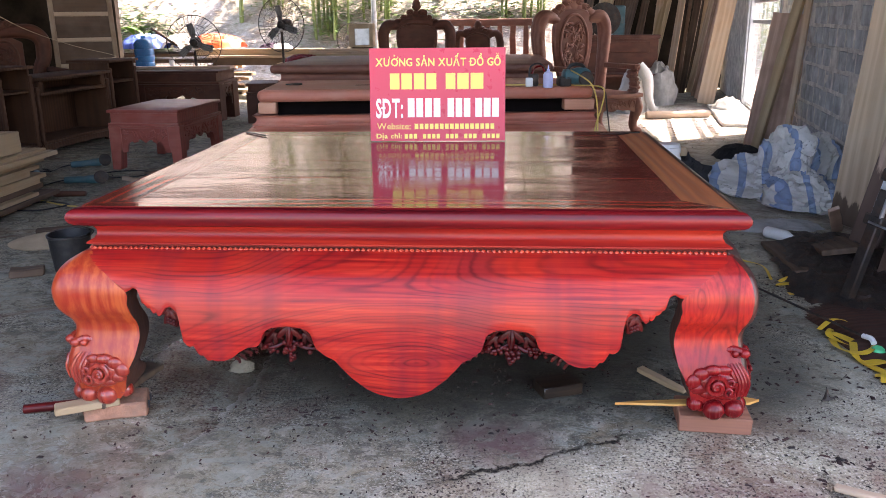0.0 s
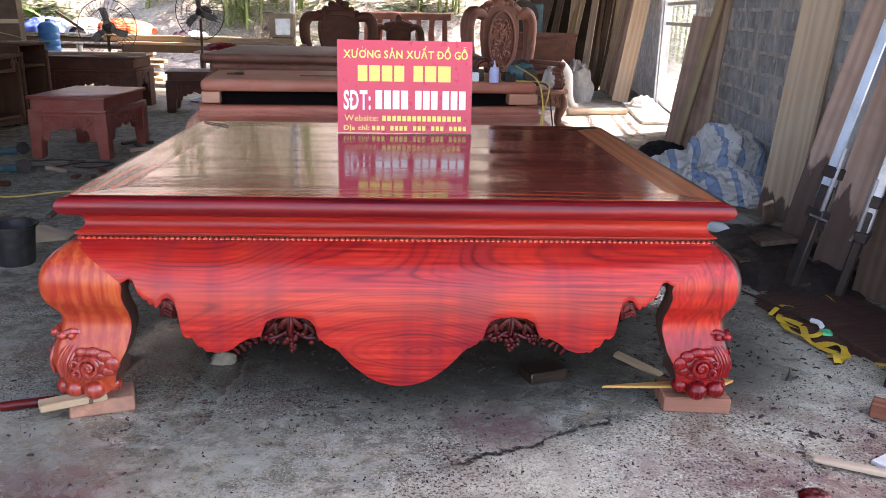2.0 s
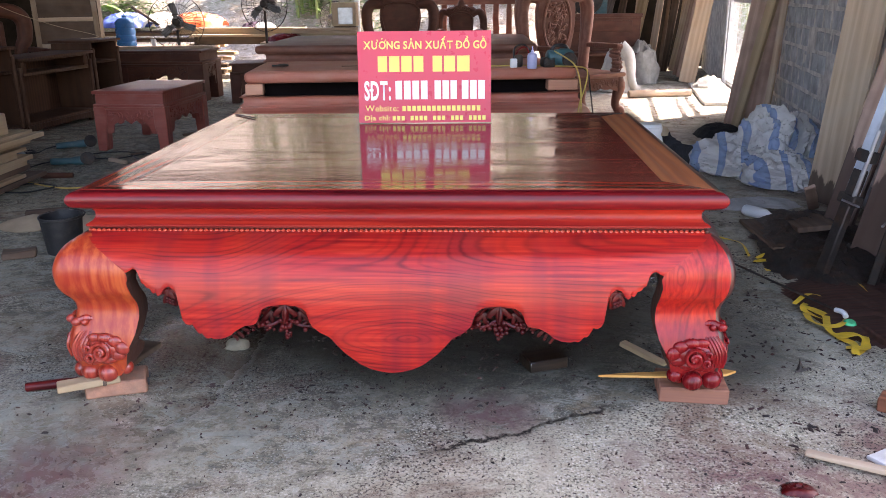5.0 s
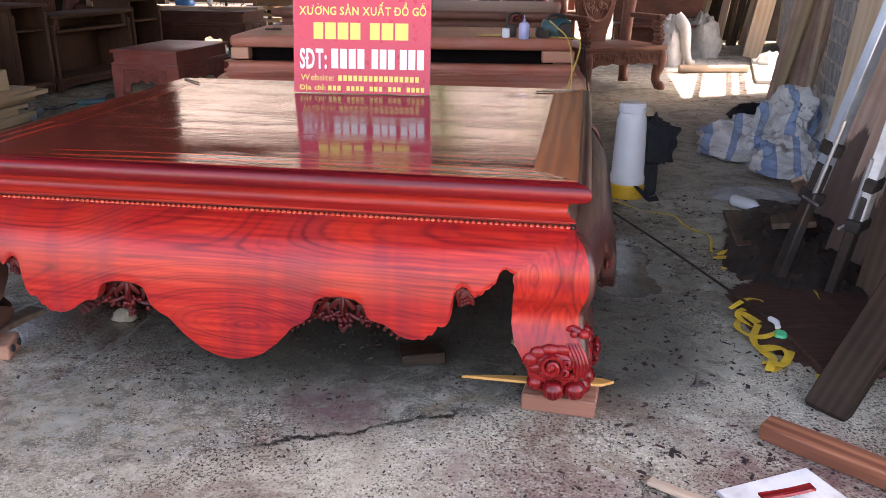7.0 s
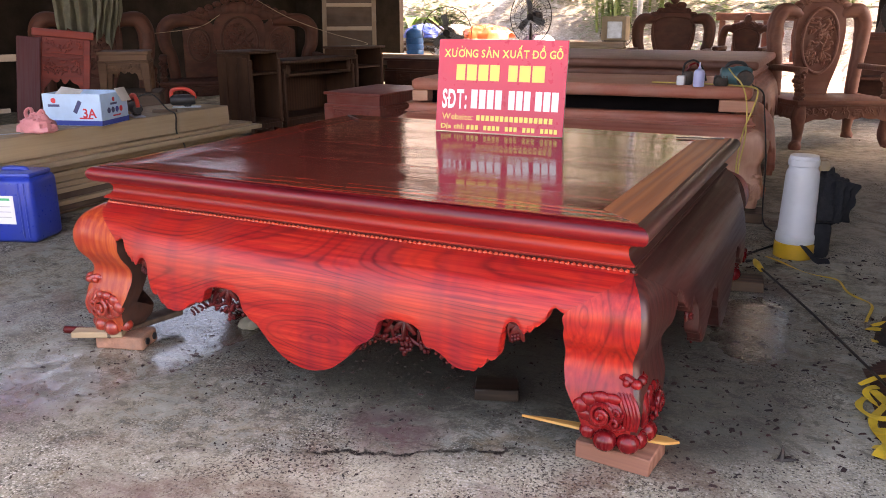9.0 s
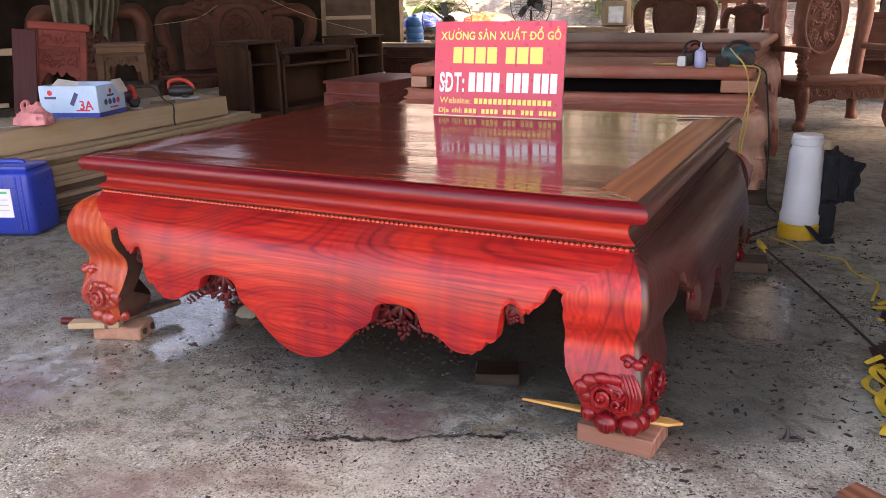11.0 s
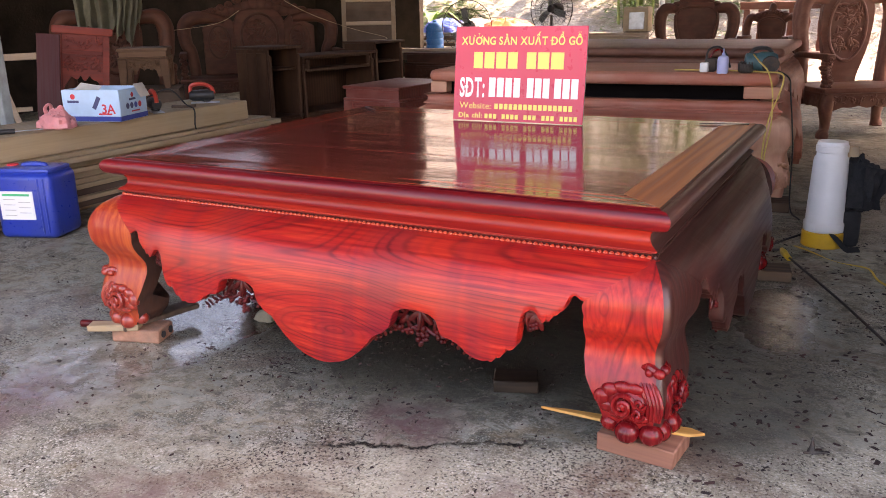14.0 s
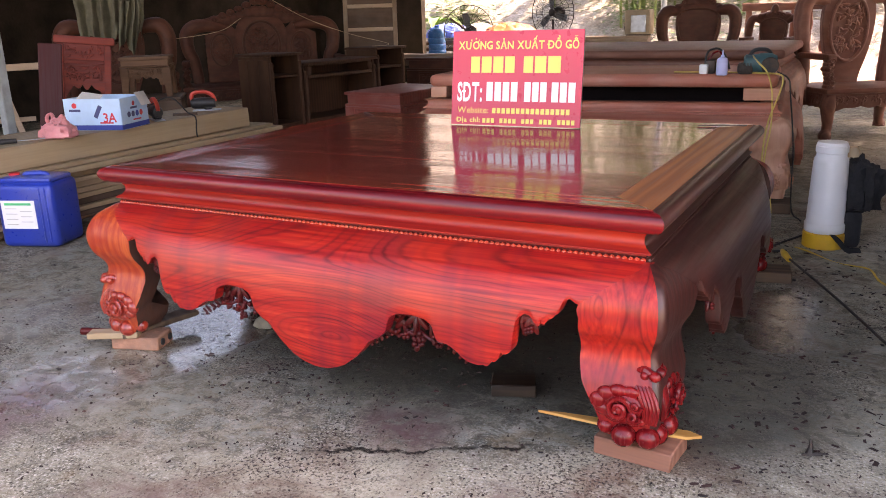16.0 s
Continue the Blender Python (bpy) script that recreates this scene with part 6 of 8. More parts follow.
for sx, sy, x, y in ((BW + 0.004, 0.009, 0, -BD / 2), (0.009, BD + 0.004, BW / 2, 0), (BW + 0.004, 0.009, 0, BD / 2), (0.009, BD + 0.004, -BW / 2, 0)):
    part("stripe", box(sx, sy, 0.032, 0.0005), M_BOXNAVY, bx, "dark blue printed band", T(x, y, 0.002))
part("flap", box(0.16, 0.09, 0.003, 0.001), M_SACK, bx, "torn pale flap", T(-0.05, -0.10, BH + 0.005, 30, 8, 0))
part("flap", box(0.10, 0.12, 0.003, 0.001), M_SACK, bx, "torn hanging flap", T(BW / 2 + 0.03, 0.07, BH - 0.02, 0, 62, 0))
M_PRINTRED = plain("red_print", (0.70, 0.04, 0.05), 0.5, 0, 0.05, 5, 0.0002)
M_PRINTDARK = plain("dark_print", (0.05, 0.06, 0.16), 0.5, 0, 0.05, 5, 0.0002)


def front_mark(bm, mat, x, z, side=0):
    if side == 0:
        part("print", bm, mat, bx, "", T(x, -BD / 2 - 0.0036, z))
    else:
        part("print", bm, mat, bx, "", T(BW / 2 + 0.0036, x, z, 0, 0, 90))


def flat_disc(r):
    return moved(lathe([(r, 0), (r, 0.0006)], 20), T(0, 0, 0, 90, 0, 0))


front_mark(flat_disc(0.018), M_PRINTRED, -0.13, 0.165)
front_mark(box(0.085, 0.0006, 0.016, 0), M_PRINTDARK, -0.13, 0.124)
front_mark(moved(box(0.03, 0.0006, 0.09, 0), T(0, 0, 0, 0, 30, 0)), M_PRINTDARK, 0.02, 0.085)
front_mark(box(0.10, 0.0006, 0.010, 0), M_PRINTRED, 0.10, 0.045)
front_mark(flat_disc(0.016), M_PRINTRED, -0.01, 0.165, 1)
front_mark(box(0.08, 0.0006, 0.014, 0), M_PRINTDARK, -0.01, 0.130, 1)
for k in range(4):
    front_mark(flat_disc(0.020), (M_PRINTDARK, M_PRINTDARK, M_BOXNAVY, M_PRINTRED)[k], -0.075 + 0.05 * k, 0.095, 1)
front_mark(box(0.10, 0.0006, 0.010, 0), M_PRINTRED, 0.02, 0.05, 1)
cu = bpy.data.curves.new("print", "FONT")
cu.body = "3A"
cu.offset = 0.02
tmp = bpy.data.objects.new("print", cu)
scene.collection.objects.link(tmp)
me = bpy.data.meshes.new_from_object(tmp.evaluated_get(bpy.context.evaluated_depsgraph_get()))
bpy.data.objects.remove(tmp)
tb = bmesh.new()
tb.from_mesh(me)
bpy.data.meshes.remove(me)
front_mark(moved(tb, T(0, 0, 0, 90, 0, 0) @ Matrix.Diagonal((0.085, 0.085, 0.085, 1))), M_PRINTRED, 0.075, 0.055)
bag = thing("plastic_bag", "crumpled translucent pink plastic bag with tied ears on the timber slab", "bag", T(-3.13, 1.39, SLAB))
part("body", blob(0.105, (1.25, 0.9, 0.95), 9, 0.22, 2.6, 30, 20, 0.22), M_PINK, bag, "", T(0, 0, 0.012))
part("ear", tube([(-0.07, 0, 0.06), (-0.10, 0, 0.12), (-0.06, 0.01, 0.15), (-0.03, 0, 0.09)], [0.02, 0.014, 0.014, 0.02], 7, 4, 0.4), M_PINK, bag, "looped carrying ear")
part("ear", tube([(0.03, 0, 0.08), (0.06, 0.01, 0.12), (0.03, 0.02, 0.14), (0.0, 0, 0.09)], [0.02, 0.013, 0.013, 0.02], 7, 4, 0.4), M_PINK, bag, "looped carrying ear")


def jigsaw(m, label, mat2):
    s = thing("power_saw", label, "power tool", m, "saws on the slab")
    part("body", moved(lathe([(0.03, -0.10), (0.042, -0.08), (0.045, 0.04), (0.035, 0.09)], 14), T(0, 0, 0.06, 0, 90, 0)), M_BLACK, s, "black motor body")
    part("handle", tube([(-0.09, 0, 0.08), (-0.08, 0, 0.135), (0.0, 0, 0.15), (0.07, 0, 0.12), (0.09, 0, 0.07)], 0.016, 9, 5), mat2, s, "bright red-orange loop handle")
    part("shoe", box(0.22, 0.08, 0.008, 0.002), M_STEEL, s, "steel sole plate", T(0.02, 0, 0.0))
    part("neck", box(0.06, 0.06, 0.05, 0.01), M_BLACK, s, "", T(0.03, 0, 0.007))
    return s


jigsaw(T(-3.30, 2.86, SLAB, 0, 0, 40), "black and red electric saw lying on the timber slab", M_ORANGE)
jigsaw(T(-3.22, 2.28, SLAB, 0, 0, -30), "dusty black and red electric tool lying on the timber slab", M_ORANGE)
solo("offcut", rough_box(0.18, 0.03, 0.02, 0.002, 0.003, 2, 4), M_PLANKDARK, "short dark offcut on the timber slab", "offcut", T(-3.20, 2.55, SLAB, 0, 0, 30))
part_cable("cable", [(-3.3, 2.3, SLAB + 0.10), (-3.20, 2.42, SLAB + 0.15), (-3.12, 2.50, SLAB + 0.03), (-3.075, 2.53, SLAB - 0.01), (-3.07, 2.52, 0.40), (-2.98, 2.5, 0.30), (-2.96, 2.48, 0.10), (-2.93, 2.45, 0.006)], 0.006, M_BLACK, "black cable hanging over the timber slab")
chis = thing("chisel", "steel chisel with a dark handle lying on the timber slab", "chisel", T(-3.24, 1.02, SLAB, 0, 0, 60))
part("handle", moved(lathe([(0.012, 0), (0.017, 0.04), (0.014, 0.12)], 10), T(0, 0, 0.016, 0, 90, 0)), M_BLACK, chis)
part("blade", box(0.16, 0.02, 0.004, 0.001), M_STEEL, chis, "worn steel blade", T(0.2, 0, 0.012))

# jerrycan
jc = thing("jerrycan", "blue plastic jerrycan with white label and red cap on the floor", "jerrycan", T(-2.80, 0.94, 0, 0, 0, 20) @ Matrix.Diagonal((1.1, 1.1, 1.1, 1)))
part("body", box(0.33, 0.25, 0.345, 0.035, 4), M_BLUE, jc)
for dx in (0.095, 0.125):
    part("rib", box(0.012, 0.258, 0.29, 0.004), M_BLUE, jc, "moulded vertical rib", T(dx, 0, 0.03))
part("shoulder", box(0.30, 0.20, 0.03, 0.014, 2), M_BLUE, jc, "", T(0, 0, 0.338))
part("handle", tube([(-0.06, 0, 0.352), (-0.04, 0, 0.372), (0.06, 0, 0.372), (0.08, 0, 0.352)], 0.016, 8), M_BLUE, jc, "moulded grip")
part("cap", lathe([(0.026, 0.362), (0.028, 0.364), (0.028, 0.376), (0.022, 0.379)], 18), M_PRINTRED, jc, "red screw cap", T(-0.115, 0, 0))
lab = part("label", box(0.19, 0.002, 0.15, 0), M_WHITE, jc, "white paper label", T(-0.035, -0.1265, 0.105))
part("band", box(0.15, 0.001, 0.012, 0), M_GREEN, lab, "green printed band", T(0, -0.0016, 0.125))
for k in range(7):
    part("bar", box(0.065, 0.001, 0.004, 0), M_BACKBOARD, lab, "", T(-0.042 + 0.084 * (k % 2), -0.0016, 0.105 - 0.014 * k))

# clutter on the floor beside the bed
def grinder(m, label):
    g = thing("angle_grinder", label, "power tool", m, "tools on the floor")
    part("body", moved(lathe([(0.024, -0.14), (0.030, -0.12), (0.028, 0.02), (0.036, 0.05), (0.036, 0.11)], 14), T(0, 0, 0.036, 0, 90, 0)), M_TEAL, g, "grey-teal motor body")
    part("head", box(0.07, 0.06, 0.05, 0.012, 2), M_STEEL, g, "metal gear head", T(0.14, 0, 0.008))
    part("disc", moved(lathe([(0.055, 0), (0.055, 0.003)], 20), T(0.15, -0.036, 0.056, 90, 0, 0)), M_IRON, g, "worn disc")
    part("lead", tube([(-0.14, 0, 0.036), (-0.22, 0.02, 0.02), (-0.32, -0.06, 0.006), (-0.44, 0.05, 0.006), (-0.52, -0.02, 0.006)], 0.006, 6), M_BLACK, g, "black lead")
    return g


grinder(T(-3.10, 3.95, 0, 0, 0, 15), "teal and steel angle grinder lying on the floor")
grinder(T(-3.45, 4.72, 0, 0, 0, 40), "second dusty angle grinder lying on the floor")
grinder(T(-3.60, 4.10, 0, 0, 0, -70), "dark angle grinder lying beside the timber stack")
for i, (x, y, r) in enumerate(((-2.9, 4.35, 0.20), (-2.55, 4.3, 0.16), (-2.1, 5.6, 0.2), (-1.95, 5.2, 0.15), (-3.0, 3.1, 0.18))):
    rr = random.Random(i)
    pts = [(x + r * (1 + 0.2 * math.sin(3 * a)) * math.cos(a), y + r * 0.8 * math.sin(a), 0.007) for a in [0.55 * k for k in range(14)]]
    part_cable("cable", pts, 0.006, M_BLACK, "black power cable coiled on the floor")
part_cable("cable", [(-3.2, 3.35, 0.006), (-2.7, 3.1, 0.006), (-2.35, 3.3, 0.006), (-1.9, 3.2, 0.006), (-1.5, 3.3, 0.006)], 0.006, M_CABLE, "yellowish cable lying across the floor")
bk = thing("bucket", "black plastic bucket standing on the floor", "bucket", T(-1.97, 1.62, 0))
part("body", lathe([(0.085, 0), (0.09, 0.005), (0.108, 0.19), (0.113, 0.195), (0.113, 0.205), (0.104, 0.205), (0.086, 0.02)], 24), M_BLACK, bk)
part("handle", tube([(-0.11, 0, 0.19), (-0.10, 0.07, 0.205), (0, 0.115, 0.21), (0.10, 0.07, 0.205), (0.11, 0, 0.19)], 0.004, 6), M_IRON, bk, "wire bail handle")
disc = moved(lathe([(0.20, 0.0), (0.205, 0.006), (0.10, 0.035), (0.02, 0.055), (0.005, 0.056)], 26), T(0, 0, 0))
solo("card_disc", disc, M_CARD, "dusty tan conical lid lying on the floor", "lid", T(-2.44, 2.18, 0))
solo("rag", blob(0.16, (1.3, 0.8, 0.35), 21, 0.3, 2.5, 20, 12, 0.2), M_CARD, "crumpled tan paper sheet on the floor", "paper", T(-2.10, 2.1, 0.004))
solo("wood_block", rough_box(0.17, 0.09, 0.04, 0.008, 0.006, 2, 12), M_PLANKDARK, "dark weathered wood offcut on the floor", "offcut", T(-2.17, 1.52, 0, 0, 0, 25))
solo("pipe", moved(lathe([(0.02, -0.12), (0.024, -0.1), (0.02, 0.12)], 12), T(0, 0, 0.024, 0, 90, 0)), M_CHAIRDARK, "short turned brown wooden rod on the floor", "rod", T(-2.95, 3.45, 0, 0, 0, 5))
for i in range(16):
    rr = random.Random(100 + i)
    solo("offcut", rough_box(rr.uniform(0.08, 0.26), rr.uniform(0.03, 0.06), rr.uniform(0.01, 0.03), 0.004, 0.003, 2, i), rr.choice((M_PLANKDARK, M_PLANK, M_CHAIRDARK)), "small wood offcut on the dusty floor", "offcut",
         T(rr.uniform(-3.0, -1.7), rr.uniform(2.4, 6.4), 0, 0, 0, rr.uniform(0, 180)), "offcuts on the floor")


# timber and clamps leaning on the block wall
def leaning(a, b, w, t, mat, label, twist=0, seed=0, name="plank", group="leaning planks", cuts=4, face=None):
    """A board from its foot a to its head b; w is its width, t its thickness."""
    L = (Vector(b) - Vector(a)).length
    bm = rough_box(L, w, t, 0.004, 0.004, cuts, seed)
    bmesh.ops.translate(bm, vec=(0, 0, -t / 2), verts=bm.verts)
    m = between(a, b, twist)
    if face:
        # the broad side looks along the given compass bearing
        x = (Vector(b) - Vector(a)).normalized()
        z = Vector((math.cos(radians(face)), math.sin(radians(face)), 0))
        z = (z - x * x.dot(z)).normalized()
        y = z.cross(x)
        m = Matrix.Translation((Vector(a) + Vector(b)) / 2) @ Matrix((x, y, z)).transposed().to_4x4()
    return solo(name, bm, mat, label, "plank", m, group)


leaning((2.86, 5.72, 0.0), (3.06, 5.80, 1.28), 0.40, 0.03, M_PLANKPINK, "wide reddish plank leaning on the block wall", seed=1, face=228)
leaning((2.72, 5.50, 0.03), (3.02, 5.16, 2.10), 0.085, 0.055, M_PINE, "long pale squared timber leaning across the planks", seed=2, face=225)
leaning((2.92, 5.30, 0.0), (3.05, 5.26, 2.2), 0.06, 0.03, M_PLANK, "narrow plank standing against the block wall", seed=3, face=215)
leaning((2.49, 2.71, 0.0), (2.655, 2.71, 2.0), 0.29, 0.035, M_PLANKWET, "broad pale plank leaning on the block wall", seed=4, face=205)
leaning((2.28, 2.03, 0.0), (2.58, 1.83, 1.8), 0.17, 0.035, M_PINKWET, "long pinkish plank leaning on the block wall", seed=5, face=215)
leaning((2.21, 1.46, 0.0), (2.52, 1.45, 1.6), 0.20, 0.035, M_PINKWET, "pinkish plank with a wet dark foot leaning on the block wall", seed=6, face=215)
leaning((2.27, 1.10, 0.0), (2.42, 1.10, 1.5), 0.26, 0.04, M_PLANKDARK, "dark stained plank leaning on the block wall", seed=7, face=205)
leaning((2.26, 0.68, 0.0), (2.36, 0.70, 1.5), 0.26, 0.04, M_PLANKDARK, "dark plank leaning on the block wall", seed=9, face=200)
leaning((1.81, 0.13, 0.0), (2.33, 0.62, 0.72), 0.13, 0.055, M_OLDBOARD, "thick weathered board propped on its end", 10, 10)


def bar_clamp(a, b, mat, label, seed):
    """A long sash clamp: a bright bar, a rusty lower bar, jaws and a screw."""
    c = thing("bar_clamp", label, "clamp", between(a, b, 20), "bar clamps")
    L = (Vector(b) - Vector(a)).length
    part("bar", box(L * 0.80, 0.058, 0.045, 0.004, base=False), mat, c, "long square bar", T(L * 0.11, 0, 0))
    part("lower_bar", box(L * 0.27, 0.062, 0.040, 0.006, base=False), M_IRON, c, "rusty lower bar", T(-L * 0.365, -0.004, 0.006))
    part("jaw", box(0.05, 0.105, 0.060, 0.006, base=False), M_IRON, c, "cast jaw", T(-L * 0.30, 0.0, 0))
    part("jaw", box(0.055, 0.085, 0.060, 0.006, base=False), M_IRON, c, "cast sliding jaw", T(-L * 0.20, 0.0, 0))
    part("screw", tube([(-L * 0.30, -0.035, 0.02), (-L * 0.22, -0.035, 0.02), (-L * 0.14, -0.035, 0.02)], 0.010, 8, 2), M_STEEL, c, "threaded screw")
    part("tommy_bar", box(0.010, 0.11, 0.010, 0.002, base=False), M_STEEL, c, "", T(-L * 0.305, -0.04, 0.03))
    part("collar", box(0.025, 0.05, 0.05, 0.004, base=False), M_IRON, c, "", T(L * 0.15, 0, 0))
    return c


bar_clamp((1.88, 1.21, 0.0), (2.34, 1.20, 2.0), M_ALU, "blue-grey metal bar clamp with rusty jaws leaning on the planks", 1)
bar_clamp((2.08, 1.10, 0.0), (2.24, 0.83, 1.7), M_WHITEPAINT, "chipped white metal bar clamp with rusty jaws leaning on the planks", 2)

# planks beyond the opening and against the end wall
rnd = random.Random(5)
for i in range(9):
    s = 5.75 + 0.27 * i
    a = WALL_M @ Vector((-rnd.uniform(0.30, 0.55), s + rnd.uniform(-0.1, 0.1), 0))
    b = WALL_M @ Vector((-0.04, s + rnd.uniform(-0.25, 0.15), rnd.uniform(2.0, 2.9)))
    leaning(a, b, rnd.choice((0.08, 0.16, 0.24)), 0.03, rnd.choice((M_PLANK, M_PLANKPINK, M_PLANKDARK, M_BLOCK)), "dusty plank leaning on the far wall", 80, 20 + i, group="far leaning planks")
for i in range(16):
    x = 1.85 + 0.13 * i + rnd.uniform(-0.03, 0.03)
    leaning((x - rnd.uniform(0.1, 0.5), 12.1 + rnd.uniform(-0.3, 0.2), 0), (x + 0.15, 12.8, rnd.uniform(1.8, 2.9)), rnd.choice((0.06, 0.12, 0.20)), 0.03, rnd.choice((M_PLANK, M_PINE, M_PLANKDARK, M_PLANKDARK)), "dusty plank leaning on the end wall", 10, 40 + i, group="far leaning planks")
mach = thing("bandsaw", "dark green workshop machine with a round wheel", "machine", T(1.95, 11.2, 0))
part("base", box(0.55, 0.5, 0.62, 0.02), M_TEAL, mach)
part("table", box(0.7, 0.6, 0.05, 0.01), M_IRON, mach, "", T(0, 0, 0.63))
part("column", box(0.18, 0.25, 0.75, 0.02), M_TEAL, mach, "", T(0.22, 0.1, 0.68))
part("wheel", moved(lathe([(0.24, -0.04), (0.26, -0.03), (0.26, 0.03), (0.24, 0.04)], 24), T(-0.02, 0, 1.22, 90, 0, 0)), M_IRON, mach, "dark round wheel")
dk = thing("dark_bench", "dark panelled wooden bench at the back of the shed", "bench", T(2.02, 10.15, 0))
part("back", box(1.25, 0.05, 0.95, 0.008), M_CHAIRDARK, dk, "", T(0, 0.2, 0.04))
part("rail", box(1.3, 0.08, 0.06, 0.012, 2), M_CHAIRDARK, dk, "", T(0, 0.2, 0.94))
part("panel", box(1.0, 0.02, 0.16, 0.006), M_CHAIRDARK, dk, "", T(0, 0.17, 0.74))
part("seat", box(1.25, 0.45, 0.05, 0.01), M_CHAIRDARK, dk, "", T(0, 0, 0.40))
for sx in (-0.58, 0.58):
    part("end", box(0.05, 0.45, 0.42, 0.006), M_CHAIRDARK, dk, "", T(sx, 0, 0))

# sacks and rubbish near the opening
sk = bmesh.new()
join(sk, blob(0.42, (0.75, 0.8, 1.55), 31, 0.20, 1.8, 30, 22, 0.18))
join(sk, tube([(0.1, -0.1, 0.62), (0.26, -0.18, 0.45), (0.32, -0.22, 0.18), (0.40, -0.30, 0.05), (0.50, -0.32, 0.03)], [0.10, 0.13, 0.09, 0.06, 0.05], 12, 5))
solo("white_sack", sk, M_SACK, "tall slumped white woven sack on the floor", "sack", T(2.10, 9.05, 0.02) @ Matrix.Diagonal((0.62, 0.8, 0.95, 1)))
solo("grey_sack", blob(0.33, (0.85, 0.8, 1.7), 33, 0.22, 2.0, 26, 20, 0.18), M_GREYSACK, "tall grey-brown dusty sack", "sack", T(2.62, 10.1, 0.02))
solo("log", moved(lathe([(0.045, -0.42), (0.05, -0.40), (0.045, 0.0), (0.05, 0.42)], 14), T(0, 0, 0.045, 0, 90, 0)), M_PLANK, "pale peeled pole lying on the floor", "pole", T(2.58, 8.35, 0, 0, 0, 10))
solo("white_bag", blob(0.20, (1.0, 0.8, 0.9), 35, 0.25, 2.4, 24, 16, 0.25), M_SACK, "small crumpled white plastic sack by the wall gap", "sack", T(3.36, 8.95, 0.01))
tarp_n = Nodes("striped_tarpaulin")
tv = tarp_n.co((1, 1, 1), False)
tw = tarp_n.add("ShaderNodeTexWave", wave_type="BANDS", bands_direction="X")
tw.inputs["Scale"].default_value = 1.7
tw.inputs["Distortion"].default_value = 6.5
tw.inputs["Detail"].default_value = 1.0
tarp_n.link(tv, tw.inputs["Vector"])
tcol = tarp_n.ramp(tw.outputs["Fac"], [(0.0, (0.66, 0.64, 0.60)), (0.76, (0.70, 0.68, 0.64)), (0.80, (0.24, 0.33, 0.52)), (1.0, (0.30, 0.40, 0.58))])
tcol = tarp_n.mix(tarp_n.span(tarp_n.noise(tv, 6, 6, 0.65), 0.5, 0.7, 0, 0.5), tcol, (0.30, 0.28, 0.25))
M_TARP = tarp_n.finish(tcol, 0.55, 0, tarp_n.noise(tv, 30, 4), 0.004)


def crumpled(sx, sy, sz, seed, n=60, folds=5.0, sharp=0.35):
    """A heap of folded sheeting: a mound whose surface is broken into sharp creases."""
    bm = bmesh.new()
    off = Vector((seed, seed * 0.37, 0))
    vs = []
    for j in range(n + 1):
        row = []
        for i in range(n + 1):
            u, v = 2 * i / n - 1, 2 * j / n - 1
            r = math.hypot(u, v)
            edge = 1 + 0.22 * noise.noise(Vector((u * 1.5, v * 1.5, seed)))
            h = max(0.0, 1 - (r / edge) ** 2.2)
            p = Vector((u * folds, v * folds, 0)) + off
            c = 1 - abs(noise.noise(p)) * 2
            c2 = 1 - abs(noise.noise(p * 2.3 + Vector((5, 1, 2)))) * 2
            c3 = 1 - abs(noise.noise(p * 4.1 + Vector((2, 7, 1)))) * 2
            z = h ** 0.55 * (1 - sharp + sharp * (0.55 * c + 0.3 * c2 + 0.22 * c3))
            du, dv = 0.10 * noise.noise(p * 0.9 + Vector((9, 0, 0))), 0.10 * noise.noise(p * 0.9 + Vector((0, 9, 0)))
            row.append(bm.verts.new((sx * (u + du), sy * (v + dv), max(0.002, sz * z) if r < edge else 0.002)))
        vs.append(row)
    for j in range(n):
        for i in range(n):
            q = (vs[j][i], vs[j][i + 1], vs[j + 1][i + 1], vs[j + 1][i])
            if max(w.co.z for w in q) > 0.0025:
                bm.faces.new(q)
    bmesh.ops.delete(bm, geom=[v for v in bm.verts if not v.link_faces], context="VERTS")
    return bm


def heaped(sx, sy, sz, seed, n=150):
    """A bundled sheet: a mound of long pleats that bend and run into one another, with sharp creases between them."""
    bm = bmesh.new()
    bmesh.ops.create_uvsphere(bm, u_segments=n, v_segments=n * 2 // 3, radius=1)
    off = Vector((seed * 3.1, seed * 1.7, seed * 0.9))
    for v in bm.verts:
        d = v.co.normalized()
        warp = Vector((noise.noise(d * 1.3 + off), noise.noise(d * 1.3 + off + Vector((5, 0, 0))), noise.noise(d * 1.3 + off + Vector((0, 5, 0)))))
        q = d + warp * 0.75
        big = noise.noise(q * 1.4 + off)
        pleat = 1 - 2 * abs(noise.noise(Vector((q.x * 3.4, q.y * 1.5, q.z * 2.8)) + off * 2))
        fine = 1 - 2 * abs(noise.noise(Vector((q.x * 5.0, q.y * 9.0, q.z * 6.0)) + off))
        tiny = 1 - 2 * abs(noise.noise(q * 14 + off))
        k = 0.86 + 0.24 * big + 0.18 * pleat + 0.06 * fine + 0.010 * tiny
        z = d.z if d.z > 0 else d.z * 0.12
        v.co = Vector((d.x * sx, d.y * sy, (abs(z) ** 0.85 if z > 0 else z) * sz)) * k
    return bm


heap = heaped(0.30, 0.48, 0.43, 3)
join(heap, heaped(0.36, 0.44, 0.25, 6, 110), T(-0.24, -0.08, 0, 0, 0, 30))
join(heap, heaped(0.27, 0.32, 0.19, 9, 90), T(-0.04, -0.56, 0, 0, 0, 20))
